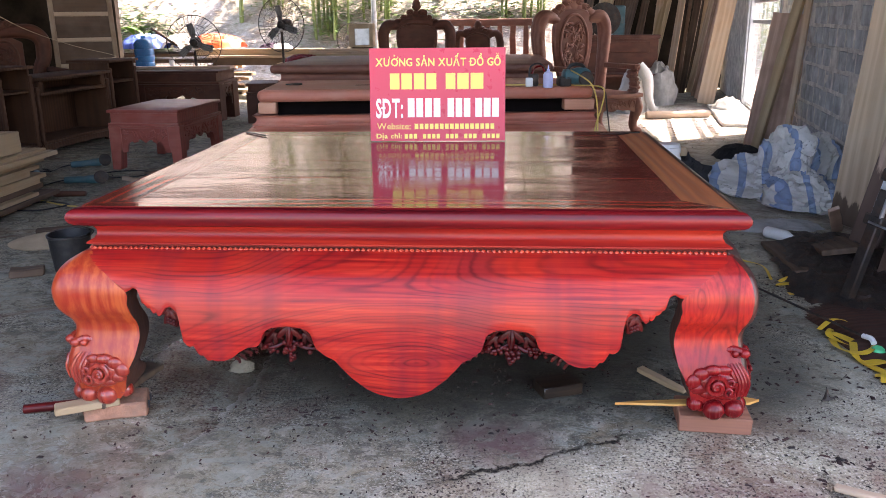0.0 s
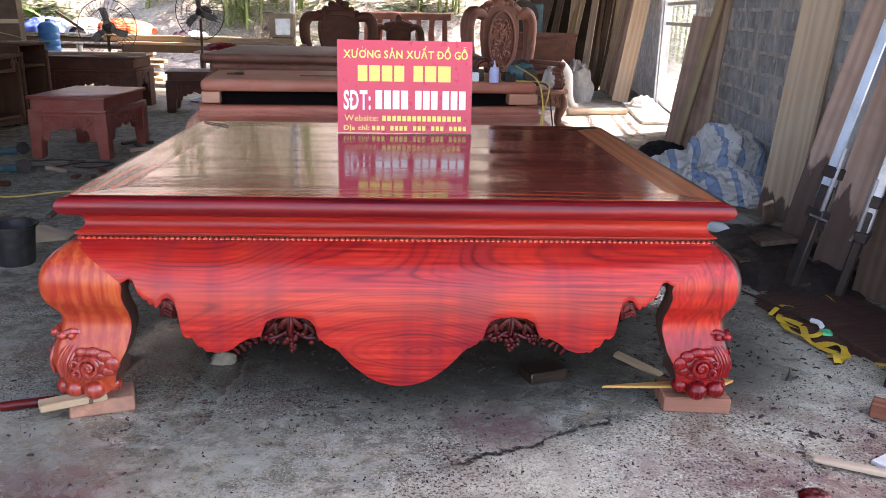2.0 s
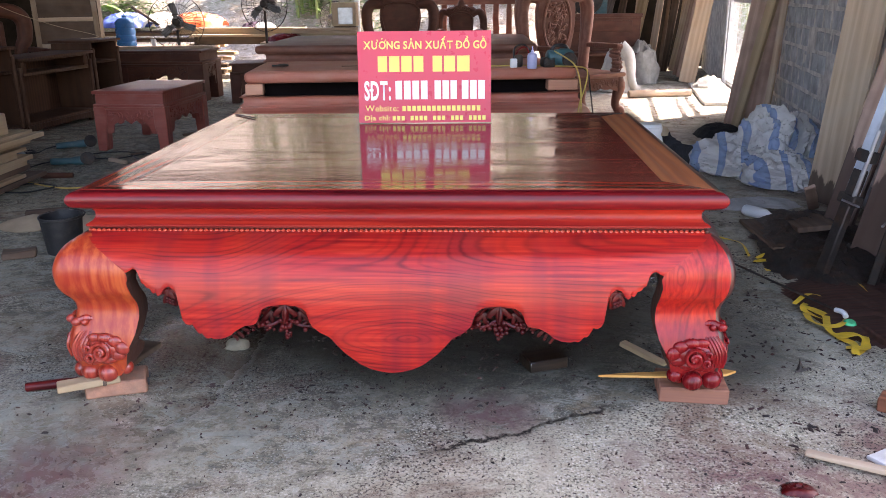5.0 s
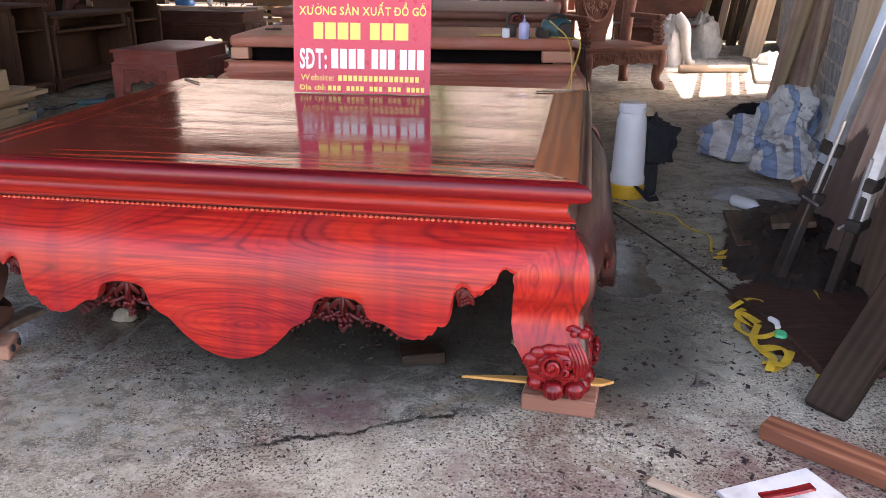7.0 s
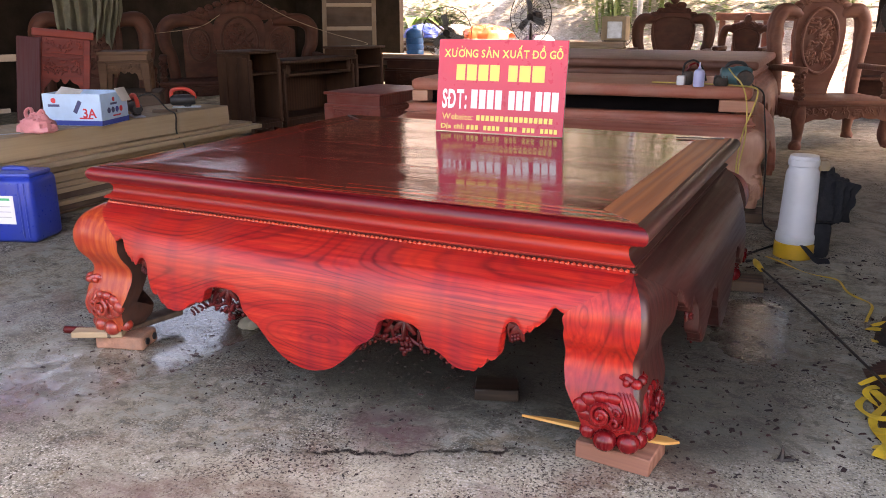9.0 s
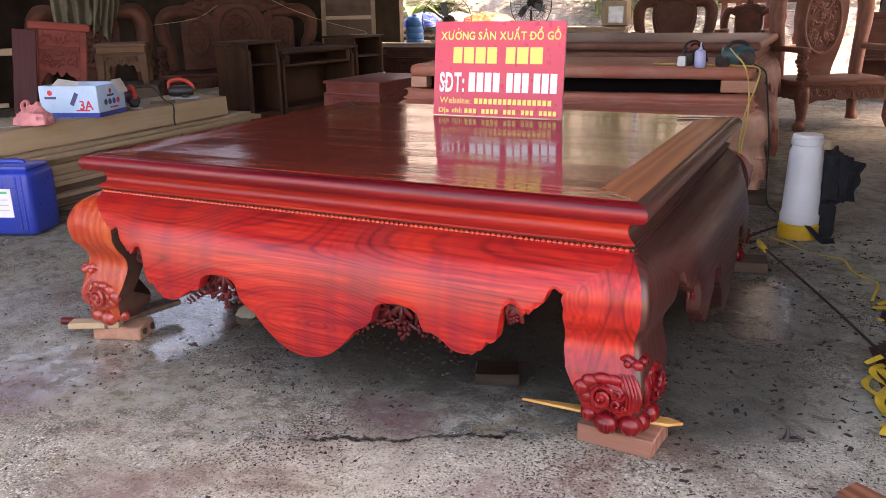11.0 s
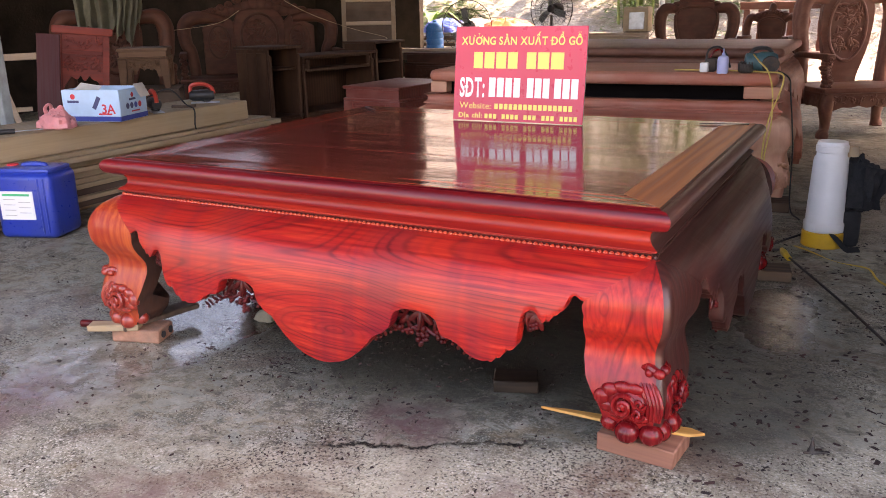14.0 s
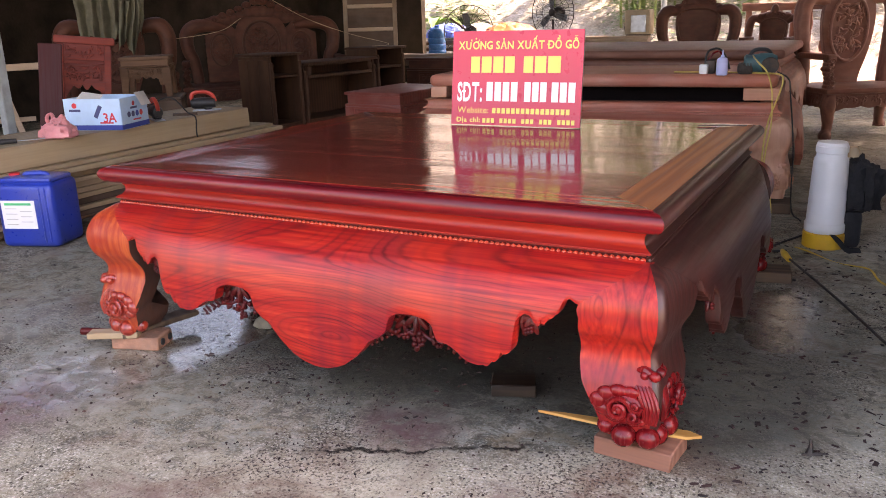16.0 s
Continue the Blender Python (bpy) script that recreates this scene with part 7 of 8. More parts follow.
join(heap, heaped(0.20, 0.16, 0.07, 14, 60), T(-0.46, -0.22, 0, 0, 0, -20))
solo("tarpaulin", heap, M_TARP, "crumpled heap of dirty white tarpaulin with blue stripes", "tarpaulin", T(2.54, 3.85, 0.02, 0, 0, -8))
solo("black_rag", crumpled(0.24, 0.26, 0.13, 8, 26), M_CLOTHBLACK, "crumpled black cloth on the floor", "cloth", T(2.52, 5.30, 0))
solo("sheet", crumpled(0.26, 0.15, 0.05, 12, 26), M_SHEET, "flat grey-white plastic sheet on the floor", "sheet", T(2.05, 2.66, 0, 0, 0, 10))
solo("bottle", moved(lathe([(0.03, -0.09), (0.035, -0.08), (0.033, 0.05), (0.013, 0.085), (0.013, 0.11)], 14), T(0, 0, 0.035, 0, 90, 0)), M_MILK, "empty clear plastic bottle on the floor", "bottle", T(1.95, 2.35, 0, 0, 0, -50))
leaning((1.86, 2.25, 0.012), (1.82, 1.55, 0.05), 0.09, 0.024, M_PLANKDARK, "dark offcut board lying on the rubbish", 4, 50, "board", "boards on the floor")
leaning((2.18, 2.35, 0.02), (2.05, 1.70, 0.12), 0.20, 0.03, M_PLANKDARK, "dark offcut board lying on the rubbish", 10, 51, "board", "boards on the floor")
leaning((2.30, 2.40, 0.05), (2.12, 2.05, 0.26), 0.06, 0.02, M_PLANKPINK, "short reddish board end propped on the rubbish", 30, 52, "board", "boards on the floor")
solo("rubbish", crumpled(0.34, 0.75, 0.10, 17, 40, 7), M_IRON, "heap of dark sawdust and scraps along the wall", "rubbish", T(2.10, 1.75, 0, 0, 0, -10), kind="stuff")
solo("mat", crumpled(0.30, 0.46, 0.045, 23, 34, 3), M_DARKWOOD, "dark brown wet leathery sheet on the floor", "sheet", T(1.96, 0.85, 0, 0, 0, 8))
solo("mat", rough_box(0.26, 0.34, 0.035, 0.012, 0.006, 4, 7), M_DARKWOOD, "dark brown wet board on the floor", "board", T(1.95, 0.55, 0, 0, 0, 12))

# sprayer with lance
sp = thing("knapsack_sprayer", "white and yellow plastic knapsack sprayer with black straps", "sprayer", T(1.305, 2.52, 0, 0, 0, 12))
part("tank", lathe([(0.092, 0.075), (0.100, 0.085), (0.101, 0.125), (0.097, 0.132), (0.094, 0.136), (0.084, 0.445), (0.080, 0.466), (0.073, 0.474), (0.072, 0.492), (0.078, 0.497), (0.078, 0.528), (0.050, 0.538)], 28), M_MILK, sp, "milky white tank")
part("base", lathe([(0.100, 0), (0.104, 0.005), (0.104, 0.075), (0.096, 0.085)], 28), M_AMBER, sp, "yellow plastic base")
part("lid", lathe([(0.072, 0.530), (0.074, 0.536), (0.070, 0.548), (0.02, 0.552)], 24), M_MILK, sp, "white screw lid")
part("spout", lathe([(0.03, 0.50), (0.034, 0.53), (0.022, 0.55)], 14), M_CARD, sp, "stained funnel", T(0.10, 0.02, -0.03))
part("harness", blob(0.085, (0.95, 1.1, 2.9), 41, 0.28, 2.6, 24, 20, 0.2), M_CLOTHBLACK, sp, "black cloth harness and straps", T(0.135, 0.035, 0.22))
part("harness_flap", hanging_cloth(0.13, 0.22, 9, 0.03), M_CLOTHBLACK, sp, "black cloth flap of the harness", T(0.185, 0.03, 0.42, 0, 12, 40))
part("harness_foot", box(0.10, 0.14, 0.20, 0.03, 2), M_CLOTHBLACK, sp, "", T(0.12, 0.02, 0.0))
part("strap", tube([(0.02, -0.08, 0.09), (0.06, -0.115, 0.05), (0.10, -0.12, 0.012), (0.16, -0.10, 0.01)], [0.02, 0.024, 0.022, 0.018], 6, 4, 0.3), M_CLOTHBLACK, sp, "black webbing strap")
lance = thing("spray_lance", "thin dark spray lance with yellow grip and green nozzle", "lance")
part("rod", tube([(1.18, 1.98, 0.075), (1.45, 1.45, 0.055), (1.765, 0.72, 0.045)], 0.0055, 8, 3), M_IRON, lance)
part("grip", tube([(1.155, 2.04, 0.085), (1.17, 2.0, 0.08), (1.20, 1.94, 0.07)], [0.010, 0.017, 0.012], 10, 4), M_STRAP, lance, "yellow plastic grip")
part("elbow", tube([(1.762, 0.73, 0.045), (1.775, 0.69, 0.050), (1.777, 0.665, 0.040)], 0.011, 8, 4), M_MILK, lance, "white elbow")
part("nozzle", lathe([(0.020, 0), (0.026, 0.004), (0.026, 0.028), (0.018, 0.036)], 18), M_GREEN, lance, "bright green nozzle cap", T(1.782, 0.64, 0.0, 14, 0, 0))
part_cable("hose", [(1.17, 2.06, 0.08), (1.05, 2.2, 0.03), (1.10, 2.45, 0.008), (1.22, 2.62, 0.03), (1.3, 2.6, 0.06)], 0.006, M_BLACK, "black rubber hose of the sprayer", "hose")


def strap(pts, w=0.022, label="tangled yellow plastic strapping on the floor"):
    """A flat ribbon along a line on the floor, which twists a little."""
    p = spline(pts, 6)
    bm = bmesh.new()
    prev = None
    for i, c in enumerate(p):
        d = (p[min(i + 1, len(p) - 1)] - p[max(i - 1, 0)]).normalized()
        s = Vector((-d.y, d.x, 0.25 * math.sin(i * 0.7))).normalized() * (w / 2)
        lift = Vector((0, 0, 0.004 + 0.006 * (1 + math.sin(i * 0.5))))
        cur = [bm.verts.new(c + s + lift), bm.verts.new(c - s + lift), bm.verts.new(c - s + lift + Vector((0, 0, 0.0012))), bm.verts.new(c + s + lift + Vector((0, 0, 0.0012)))]
        if prev:
            for k in range(4):
                bm.faces.new((prev[k], prev[(k + 1) % 4], cur[(k + 1) % 4], cur[k]))
        else:
            bm.faces.new(cur)
        prev = cur
    bm.faces.new(prev[::-1])
    return solo("strapping", bm, M_STRAP, label, "strapping", group="yellow strapping")


strap([(1.72, 0.90, 0), (1.80, 0.86, 0.012), (1.84, 0.78, 0), (1.74, 0.70, 0), (1.66, 0.80, 0.01), (1.70, 0.88, 0)])
strap([(1.68, 0.84, 0.006), (1.76, 0.66, 0.0), (1.80, 0.56, 0), (1.76, 0.44, 0), (1.70, 0.38, 0)], 0.03)
strap([(1.72, 0.72, 0.012), (1.68, 0.58, 0.004), (1.72, 0.46, 0.006), (1.69, 0.36, 0.0)], 0.028)
strap([(1.78, 0.52, 0.01), (1.70, 0.50, 0.012), (1.68, 0.62, 0.006)], 0.02)
strap([(1.64, 0.86, 0.01), (1.74, 0.93, 0.03), (1.83, 0.88, 0.02), (1.80, 0.80, 0.0), (1.70, 0.80, 0.0)], 0.02)
strap([(1.66, 0.78, 0.0), (1.64, 0.66, 0.012), (1.72, 0.60, 0.02), (1.79, 0.70, 0.006), (1.72, 0.78, 0.0)], 0.024)
strap([(1.69, 0.55, 0.0), (1.77, 0.50, 0.014), (1.75, 0.40, 0.01), (1.68, 0.42, 0.0)], 0.022)
strap([(1.68, 1.50, 0.01), (1.78, 1.54, 0.02), (1.86, 1.46, 0.02), (1.76, 1.38, 0.0), (1.68, 1.36, 0.0)], 0.022)
strap([(1.66, 1.48, 0), (1.76, 1.44, 0.01), (1.88, 1.40, 0), (1.80, 1.34, 0.006), (1.70, 1.42, 0)], 0.026)
strap([(1.74, 1.52, 0.004), (1.80, 1.42, 0), (1.92, 1.38, 0)], 0.034)
strap([(1.18, 2.40, 0), (1.35, 2.22, 0), (1.52, 2.12, 0.008), (1.58, 1.95, 0), (1.68, 1.80, 0.008), (1.66, 1.55, 0)], 0.013, "yellow twine trailing across the floor")
strap([(1.98, 1.30, 0.02), (2.0, 1.05, 0.03), (2.02, 0.86, 0.02)], 0.012, "yellow twine lying on the dark sheet")
strap([(1.84, 0.36, 0.0), (1.90, 0.33, 0.0)], 0.026)
solo("tie", tube([(0.05 * math.cos(a), 0.045 * math.sin(a), 0.004 * a) for a in [0.6 * k for k in range(14)]], 0.008, 6, 2, 0.6), M_STRAP, "yellow strap tied round the leaning timber", "tie", T(2.945, 5.37, 1.46))

# boards and scraps in front of the bed
M_OFFCUT = wood("split_red_brown_offcut", (0.10, 0.028, 0.015), (0.42, 0.16, 0.075), 0.6, 0, 9.0, 0.1)
solo("white_offcut", rough_box(0.30, 0.20, 0.012, 0.002, 0.003, 2, 3), M_WHITEPAINT, "white laminated offcut stained red on the floor", "offcut", T(1.60, -0.36, 0.0, 0, 0, 30))
leaning((1.25, -0.335, 0.012), (1.60, -0.55, 0.030), 0.028, 0.018, M_PLANK, "narrow pale board lying on the white panel", 0, 60, "board", "boards on the floor")
leaning((1.60, -0.03, 0.028), (1.98, -0.30, 0.030), 0.075, 0.05, M_OFFCUT, "short split red-brown offcut on the floor", 5, 61, "board", "boards on the floor")
leaning((1.52, -0.40, 0.04), (1.66, -0.33, 0.04), 0.03, 0.01, M_CARVED, "red-stained sliver lying on the white panel", 5, 62, "board", "boards on the floor")
solo("red_rag", crumpled(0.05, 0.035, 0.022, 31, 22), M_GRAPE, "small crumpled dark red rag on the floor", "cloth", T(1.165, -0.52, 0))
shard = bmesh.new()
join(shard, tube([(0, 0, 0), (0.005, 0.005, 0.03), (0.0, 0.01, 0.065)], [0.02, 0.012, 0.002], 6, 3))
join(shard, tube([(-0.03, -0.02, 0.004), (0.02, 0.0, 0.006), (0.07, 0.03, 0.004)], [0.004, 0.010, 0.003], 6, 3))
solo("shard", shard, M_IRON, "dark upright splinter of bark on the floor", "splinter", T(1.438, 0.235, 0.0) @ Matrix.Diagonal((0.6, 0.6, 0.75, 1)))


# the back of the shed
def pedestal_fan(m, r, h, label, tilt=0):
    f = thing("pedestal_fan", label, "fan", m, "fans")
    part("base", lathe([(0.20, 0), (0.21, 0.02), (0.06, 0.06), (0.03, 0.08)], 20), M_BLACK, f)
    part("stem", lathe([(0.018, 0.06), (0.018, h - 0.10)], 10), M_IRON, f, "thin dark stem")
    part("motor", moved(lathe([(0.02, -0.12), (0.075, -0.08), (0.085, 0.0), (0.06, 0.06)], 16), T(0, 0.10, h, 90, 0, 0)), M_IRON, f, "dark motor housing")
    part("hub", moved(lathe([(0.05, -0.02), (0.05, 0.02), (0.02, 0.04)], 14), T(0, -0.02, h, 90, 0, 0)), M_IRON, f)
    for k in range(3):
        bm = bmesh.new()
        pts = [(0.04, -0.02), (r * 0.40, -r * 0.15), (r * 0.72, -r * 0.10), (r * 0.70, r * 0.14), (r * 0.36, r * 0.10), (0.04, 0.03)]
        fc = bm.faces.new([bm.verts.new((x, 0.02 * z / r, z)) for x, z in pts])
        ex = bmesh.ops.extrude_face_region(bm, geom=[fc])
        bmesh.ops.translate(bm, vec=(0, 0.004, 0), verts=[g for g in ex["geom"] if isinstance(g, bmesh.types.BMVert)])
        part("blade", bm, M_FANBLADE, f, "dark dusty blade", T(0, -0.01, h, 0, 120 * k + 20, 0))
    cage = bmesh.new()
    for side in (-1, 1):
        for rr, yy in ((r, 0.0), (r * 0.66, 0.06), (r * 0.3, 0.085)):
            join(cage, tube([(rr * math.cos(a), side * yy - 0.01, rr * math.sin(a)) for a in [2 * math.pi * k / 28 for k in range(29)]], 0.006 if rr == r else 0.0028, 5, 1))
        for k in range(40):
            a = 2 * math.pi * k / 40
            join(cage, tube([(r * math.cos(a), -0.01, r * math.sin(a)), (r * 0.66 * math.cos(a + 0.1), side * 0.06 - 0.01, r * 0.66 * math.sin(a + 0.1)), (r * 0.2 * math.cos(a + 0.2), side * 0.088 - 0.01, r * 0.2 * math.sin(a + 0.2))], 0.0022, 3, 2))
    part("cage", cage, M_IRON, f, "dark wire cage", T(0, 0, h))
    return f


pedestal_fan(T(-3.83, 8.7, 0, 0, 0, 12), 0.36, 0.98, "large black pedestal fan with wire cage")
pedestal_fan(T(-2.75, 9.2, 0, 0, 0, -18), 0.37, 1.20, "tall dark pedestal fan with dusty wire cage")
pedestal_fan(T(-2.28, 12.1, 0, 0, 0, 30), 0.28, 0.92, "small black fan among crates at the back")


def worktable(x0, x1, y0, y1, h, mat, label):
    w, d = x1 - x0, y1 - y0
    t = thing("work_table", label, "table", T((x0 + x1) / 2, (y0 + y1) / 2, 0))
    k = 3
    for i in range(k):
        part("plank", rough_box(w, d / k - 0.01, 0.04, 0.004, 0.004, 3, i), mat, t, "", T(0, -d / 2 + d / k * (i + 0.5), h - 0.04))
    for sx in (-1, 1):
        for sy in (-1, 1):
            part("leg", box(0.07, 0.07, h - 0.04, 0.006), M_PLANKDARK, t, "", T(sx * (w / 2 - 0.1), sy * (d / 2 - 0.08), 0))
        part("rail", box(0.04, d - 0.2, 0.08, 0.004), M_PLANKDARK, t, "", T(sx * (w / 2 - 0.1), 0, h - 0.13))
    part("apron", box(w - 0.25, 0.03, 0.12, 0.004), M_PLANKDARK, t, "", T(0, -d / 2 + 0.09, h - 0.165))
    return t


carved_stool(1.22, 0.70, 0.645, T(-3.92, 8.45, 0, 0, 0, -2), "long brown carved table with curled feet", M_CHAIRDARK, "carved_table", "table")
solo("plank", rough_box(1.5, 0.22, 0.035, 0.003, 0.004, 3, 4), M_PLANK, "loose plank lying on the carved table", "plank", T(-4.05, 8.55, 0.646, 0, 0, 3))
worktable(-6.4, -4.5, 10.2, 11.0, 0.56, M_PLANK, "rough plank work table at the open back")
worktable(-4.6, -2.4, 11.3, 12.1, 0.70, M_PLANK, "long rough plank work table at the open back")
worktable(-2.95, -1.6, 9.55, 10.3, 0.66, M_PLANK, "small rough plank work table")
solo("beam", rough_box(2.2, 0.12, 0.10, 0.006, 0.006, 4, 8), M_PINE, "long pale squared beam on the work table", "timber", T(-3.75, 11.45, 0.702, 0, 0, -2))
dr = thing("water_bottle", "large blue plastic water bottle on the work table", "bottle", T(-5.30, 10.45, 0.562))
part("body", lathe([(0.13, 0), (0.15, 0.015), (0.15, 0.07), (0.142, 0.085), (0.15, 0.10), (0.15, 0.17), (0.142, 0.185), (0.15, 0.20), (0.15, 0.27), (0.142, 0.285), (0.15, 0.30), (0.148, 0.37), (0.11, 0.42), (0.04, 0.45)], 26), M_DRUM, dr)
part("neck", lathe([(0.035, 0.445), (0.035, 0.475), (0.03, 0.48)], 14), M_DRUM, dr)
solo("cup", lathe([(0.035, 0), (0.045, 0.12), (0.042, 0.12), (0.032, 0.006)], 16), M_MILK, "pale plastic cup on the work table", "cup", T(-4.85, 10.4, 0.562))
for i, (x, mat, lab, sd) in enumerate(((-6.0, plain("blue_sheet", (0.05, 0.10, 0.42), 0.5, 0, 0.2, 4, 0.002), "crumpled blue plastic sheet over the timber", 51), (-4.75, plain("orange_sheet", (0.78, 0.13, 0.04), 0.5, 0, 0.2, 4, 0.002), "crumpled orange plastic sheet over the timber", 57),
                                       (-5.35, M_SACK, "crumpled white plastic sheet over the timber", 53))):
    solo("sheet", crumpled(0.50 if i < 2 else 0.35, 0.45, 0.26, sd, 40, 4), mat, lab, "sheet", T(x, 12.2, 0.80))
for i in range(14):
    rr = random.Random(300 + i)
    solo("plank", rough_box(2.4, 0.22, 0.05, 0.006, 0.004, 3, i), rr.choice((M_PLANK, M_PINE, M_PLANKDARK)), "weathered plank in a pile at the open back", "plank", T(-5.4 + rr.uniform(-0.2, 0.2), 12.0 + 0.22 * (i % 2) + rr.uniform(-0.05, 0.05), 0.11 * (i // 2) + 0.01 * (i % 2), 0, 0, rr.uniform(-5, 5)), "planks in the back pile")
leaning((-5.25, 11.7, 0.85), (-5.6, 11.5, 1.15), 0.05, 0.04, M_IRON, "dark stick poking out of the pile", 0, 3, "stick", "sticks")
solo("purple_cloth", crumpled(0.30, 0.22, 0.20, 61, 30, 4), plain("dark_purple_cloth", (0.05, 0.028, 0.05), 0.9, 0, 0.3, 8, 0.002), "dark purple cloth bundle on the work table", "cloth", T(-3.55, 11.65, 0.705))
solo("paper", crumpled(0.18, 0.13, 0.10, 63, 20, 3), M_WHITE, "folded white paper on the cloth bundle", "paper", T(-3.35, 11.42, 0.80, 0, 0, 10))
solo("red_bundle", crumpled(0.30, 0.16, 0.12, 65, 34, 7), M_CARVED, "heap of dark red turned offcuts on the work table", "offcuts", T(-2.62, 9.85, 0.662))
for i in range(5):
    rr = random.Random(400 + i)
    solo("plank", rough_box(0.95, 0.18, 0.035, 0.003, 0.004, 2, i), rr.choice((M_PLANK, M_PINE)), "short plank stacked on the work table", "plank", T(-2.05, 9.92, 0.662 + 0.037 * i, 0, 0, rr.uniform(-6, 6)), "short stacked planks")
cb = thing("electric_cabinet", "tan wooden box with a grey panel on the short planks", "box", T(-1.78, 10.15, 0.0))
part("body", box(0.36, 0.25, 0.34, 0.008), M_CARD, cb, "", T(0, 0, 0.86))
part("panel", box(0.22, 0.02, 0.24, 0.006), M_STEEL, cb, "grey metal panel", T(0.02, -0.13, 0.89))
part("foot", box(0.30, 0.20, 0.86, 0.01), M_PLANKDARK, cb)
carved_stool(0.8, 0.6, 0.5, T(-2.55, 8.2, 0, 0, 0, 8), "dark low carved stool at the back", M_CHAIRDARK, "low_table", "table")

# the bank outside: bamboo, banana plants, bushes
def leaf_mat(name, a, b):
    n = Nodes(name)
    g = n.add("ShaderNodeNewGeometry")
    col = n.ramp(g.outputs["Random Per Island"], [(0.0, a), (1.0, b)])
    m = n.finish(col, 0.5)
    n.bsdf.inputs["Transmission Weight"].default_value = 0.0
    n.bsdf.inputs["Subsurface Weight"].default_value = 0.0
    return m


M_LEAF = leaf_mat("bamboo_leaf", (0.055, 0.12, 0.025), (0.16, 0.26, 0.06))
M_BANANA = leaf_mat("banana_leaf", (0.10, 0.24, 0.035), (0.22, 0.38, 0.08))
M_DRY = leaf_mat("dry_stalk", (0.32, 0.26, 0.19), (0.62, 0.56, 0.47))
M_CULM = plain("bamboo_culm", (0.16, 0.20, 0.06), 0.5, 0, 0.3, 6, 0.001)


def leaves(count, spread, seed, size=(0.10, 0.22), width=0.12, droop=0.5):
    """Many small pointed leaves, each its own island."""
    rnd = random.Random(seed)
    verts, faces = [], []
    for i in range(count):
        c = spread(rnd)
        a = rnd.uniform(0, 2 * math.pi)
        L = rnd.uniform(*size)
        d = Vector((math.cos(a), math.sin(a), -droop * rnd.random() + 0.15)).normalized()
        s = d.cross(Vector((0, 0, 1))).normalized() * L * width
        k = len(verts)
        up = Vector((0, 0, L * 0.05))
        verts += [c, c + d * L * 0.45 + s + up, c + d * L, c + d * L * 0.45 - s + up]
        faces.append((k, k + 1, k + 2, k + 3))
    bm = bmesh.new()
    bv = [bm.verts.new(v) for v in verts]
    for f in faces:
        bm.faces.new([bv[i] for i in f])
    return bm


def bamboo(x, y, h, n, seed, count):
    z0 = hill(x, y) - 0.1
    rnd = random.Random(seed)
    b = thing("bamboo", "clump of green bamboo on the sunlit bank", "bamboo", T(x, y, z0), "bamboo clumps")
    tips = []
    for i in range(n):
        a = rnd.uniform(0, 6.28)
        r = rnd.uniform(0.05, 0.5)
        lean = rnd.uniform(0.1, 0.9)
        p = [(r * math.cos(a), r * math.sin(a), 0), ((r + lean * 0.2) * math.cos(a), (r + lean * 0.2) * math.sin(a), h * 0.5), ((r + lean) * math.cos(a), (r + lean) * math.sin(a), h * rnd.uniform(0.85, 1.0))]
        part("culm", tube(p, [0.03, 0.022, 0.006], 6, 5), M_CULM, b)
        tips.append([Vector(q) for q in p])
    def spread(r):
        p = r.choice(tips)
        t = r.random()
        c = p[0].lerp(p[1], t * 2) if t < 0.5 else p[1].lerp(p[2], t * 2 - 1)
        return c + Vector((r.gauss(0, 0.28), r.gauss(0, 0.28), r.gauss(0, 0.25)))
    cr = part("crown", leaves(count, spread, seed + 1), M_LEAF, b, "dense narrow green leaves", smooth=False)
    cr["kind"] = "stuff"
    return b


def banana(x, y, h, seed, n=7):
    b = thing("banana_plant", "young banana plant with broad bright leaves on the bank", "plant", T(x, y, hill(x, y) - 0.05), "banana plants")
    rnd = random.Random(seed)
    part("stem", tube([(0, 0, 0), (0.02, 0, h * 0.3), (0, 0.02, h * 0.6)], [0.06, 0.05, 0.03], 8, 4), M_CULM, b)
    for i in range(n):
        a = 2 * math.pi * i / n + rnd.uniform(-0.3, 0.3)
        d = Vector((math.cos(a), math.sin(a), 0))
        s = Vector((-math.sin(a), math.cos(a), 0))
        bm = bmesh.new()
        prev = None
        L = h * rnd.uniform(0.5, 0.8)
        for k in range(9):
            t = k / 8
            c = Vector((0, 0, h * 0.55)) + d * (L * t) + Vector((0, 0, L * (0.9 * t - 1.0 * t * t)))
            w = 0.17 * L * math.sin(math.pi * (0.08 + 0.9 * t))
            cur = [bm.verts.new(c + s * w + Vector((0, 0, 0.03))), bm.verts.new(c), bm.verts.new(c - s * w + Vector((0, 0, 0.03)))]
            if prev:
                bm.faces.new((prev[0], prev[1], cur[1], cur[0]))
                bm.faces.new((prev[1], prev[2], cur[2], cur[1]))
            prev = cur
        part("leaf", bm, M_BANANA, b, "broad arching leaf")
    return b


bamboo(-3.55, 16.3, 4.2, 14, 71, 6000)
bamboo(-2.6, 17.0, 4.0, 10, 73, 3200)
bamboo(-5.1, 17.6, 4.4, 8, 75, 2000)
bamboo(0.75, 16.2, 3.6, 9, 77, 3600)
bamboo(5.5, 14.6, 3.6, 8, 79, 2200)
banana(-8.5, 16.3, 1.15, 81, 5)
banana(-5.8, 17.2, 2.0, 83, 6)
rnd = random.Random(9)


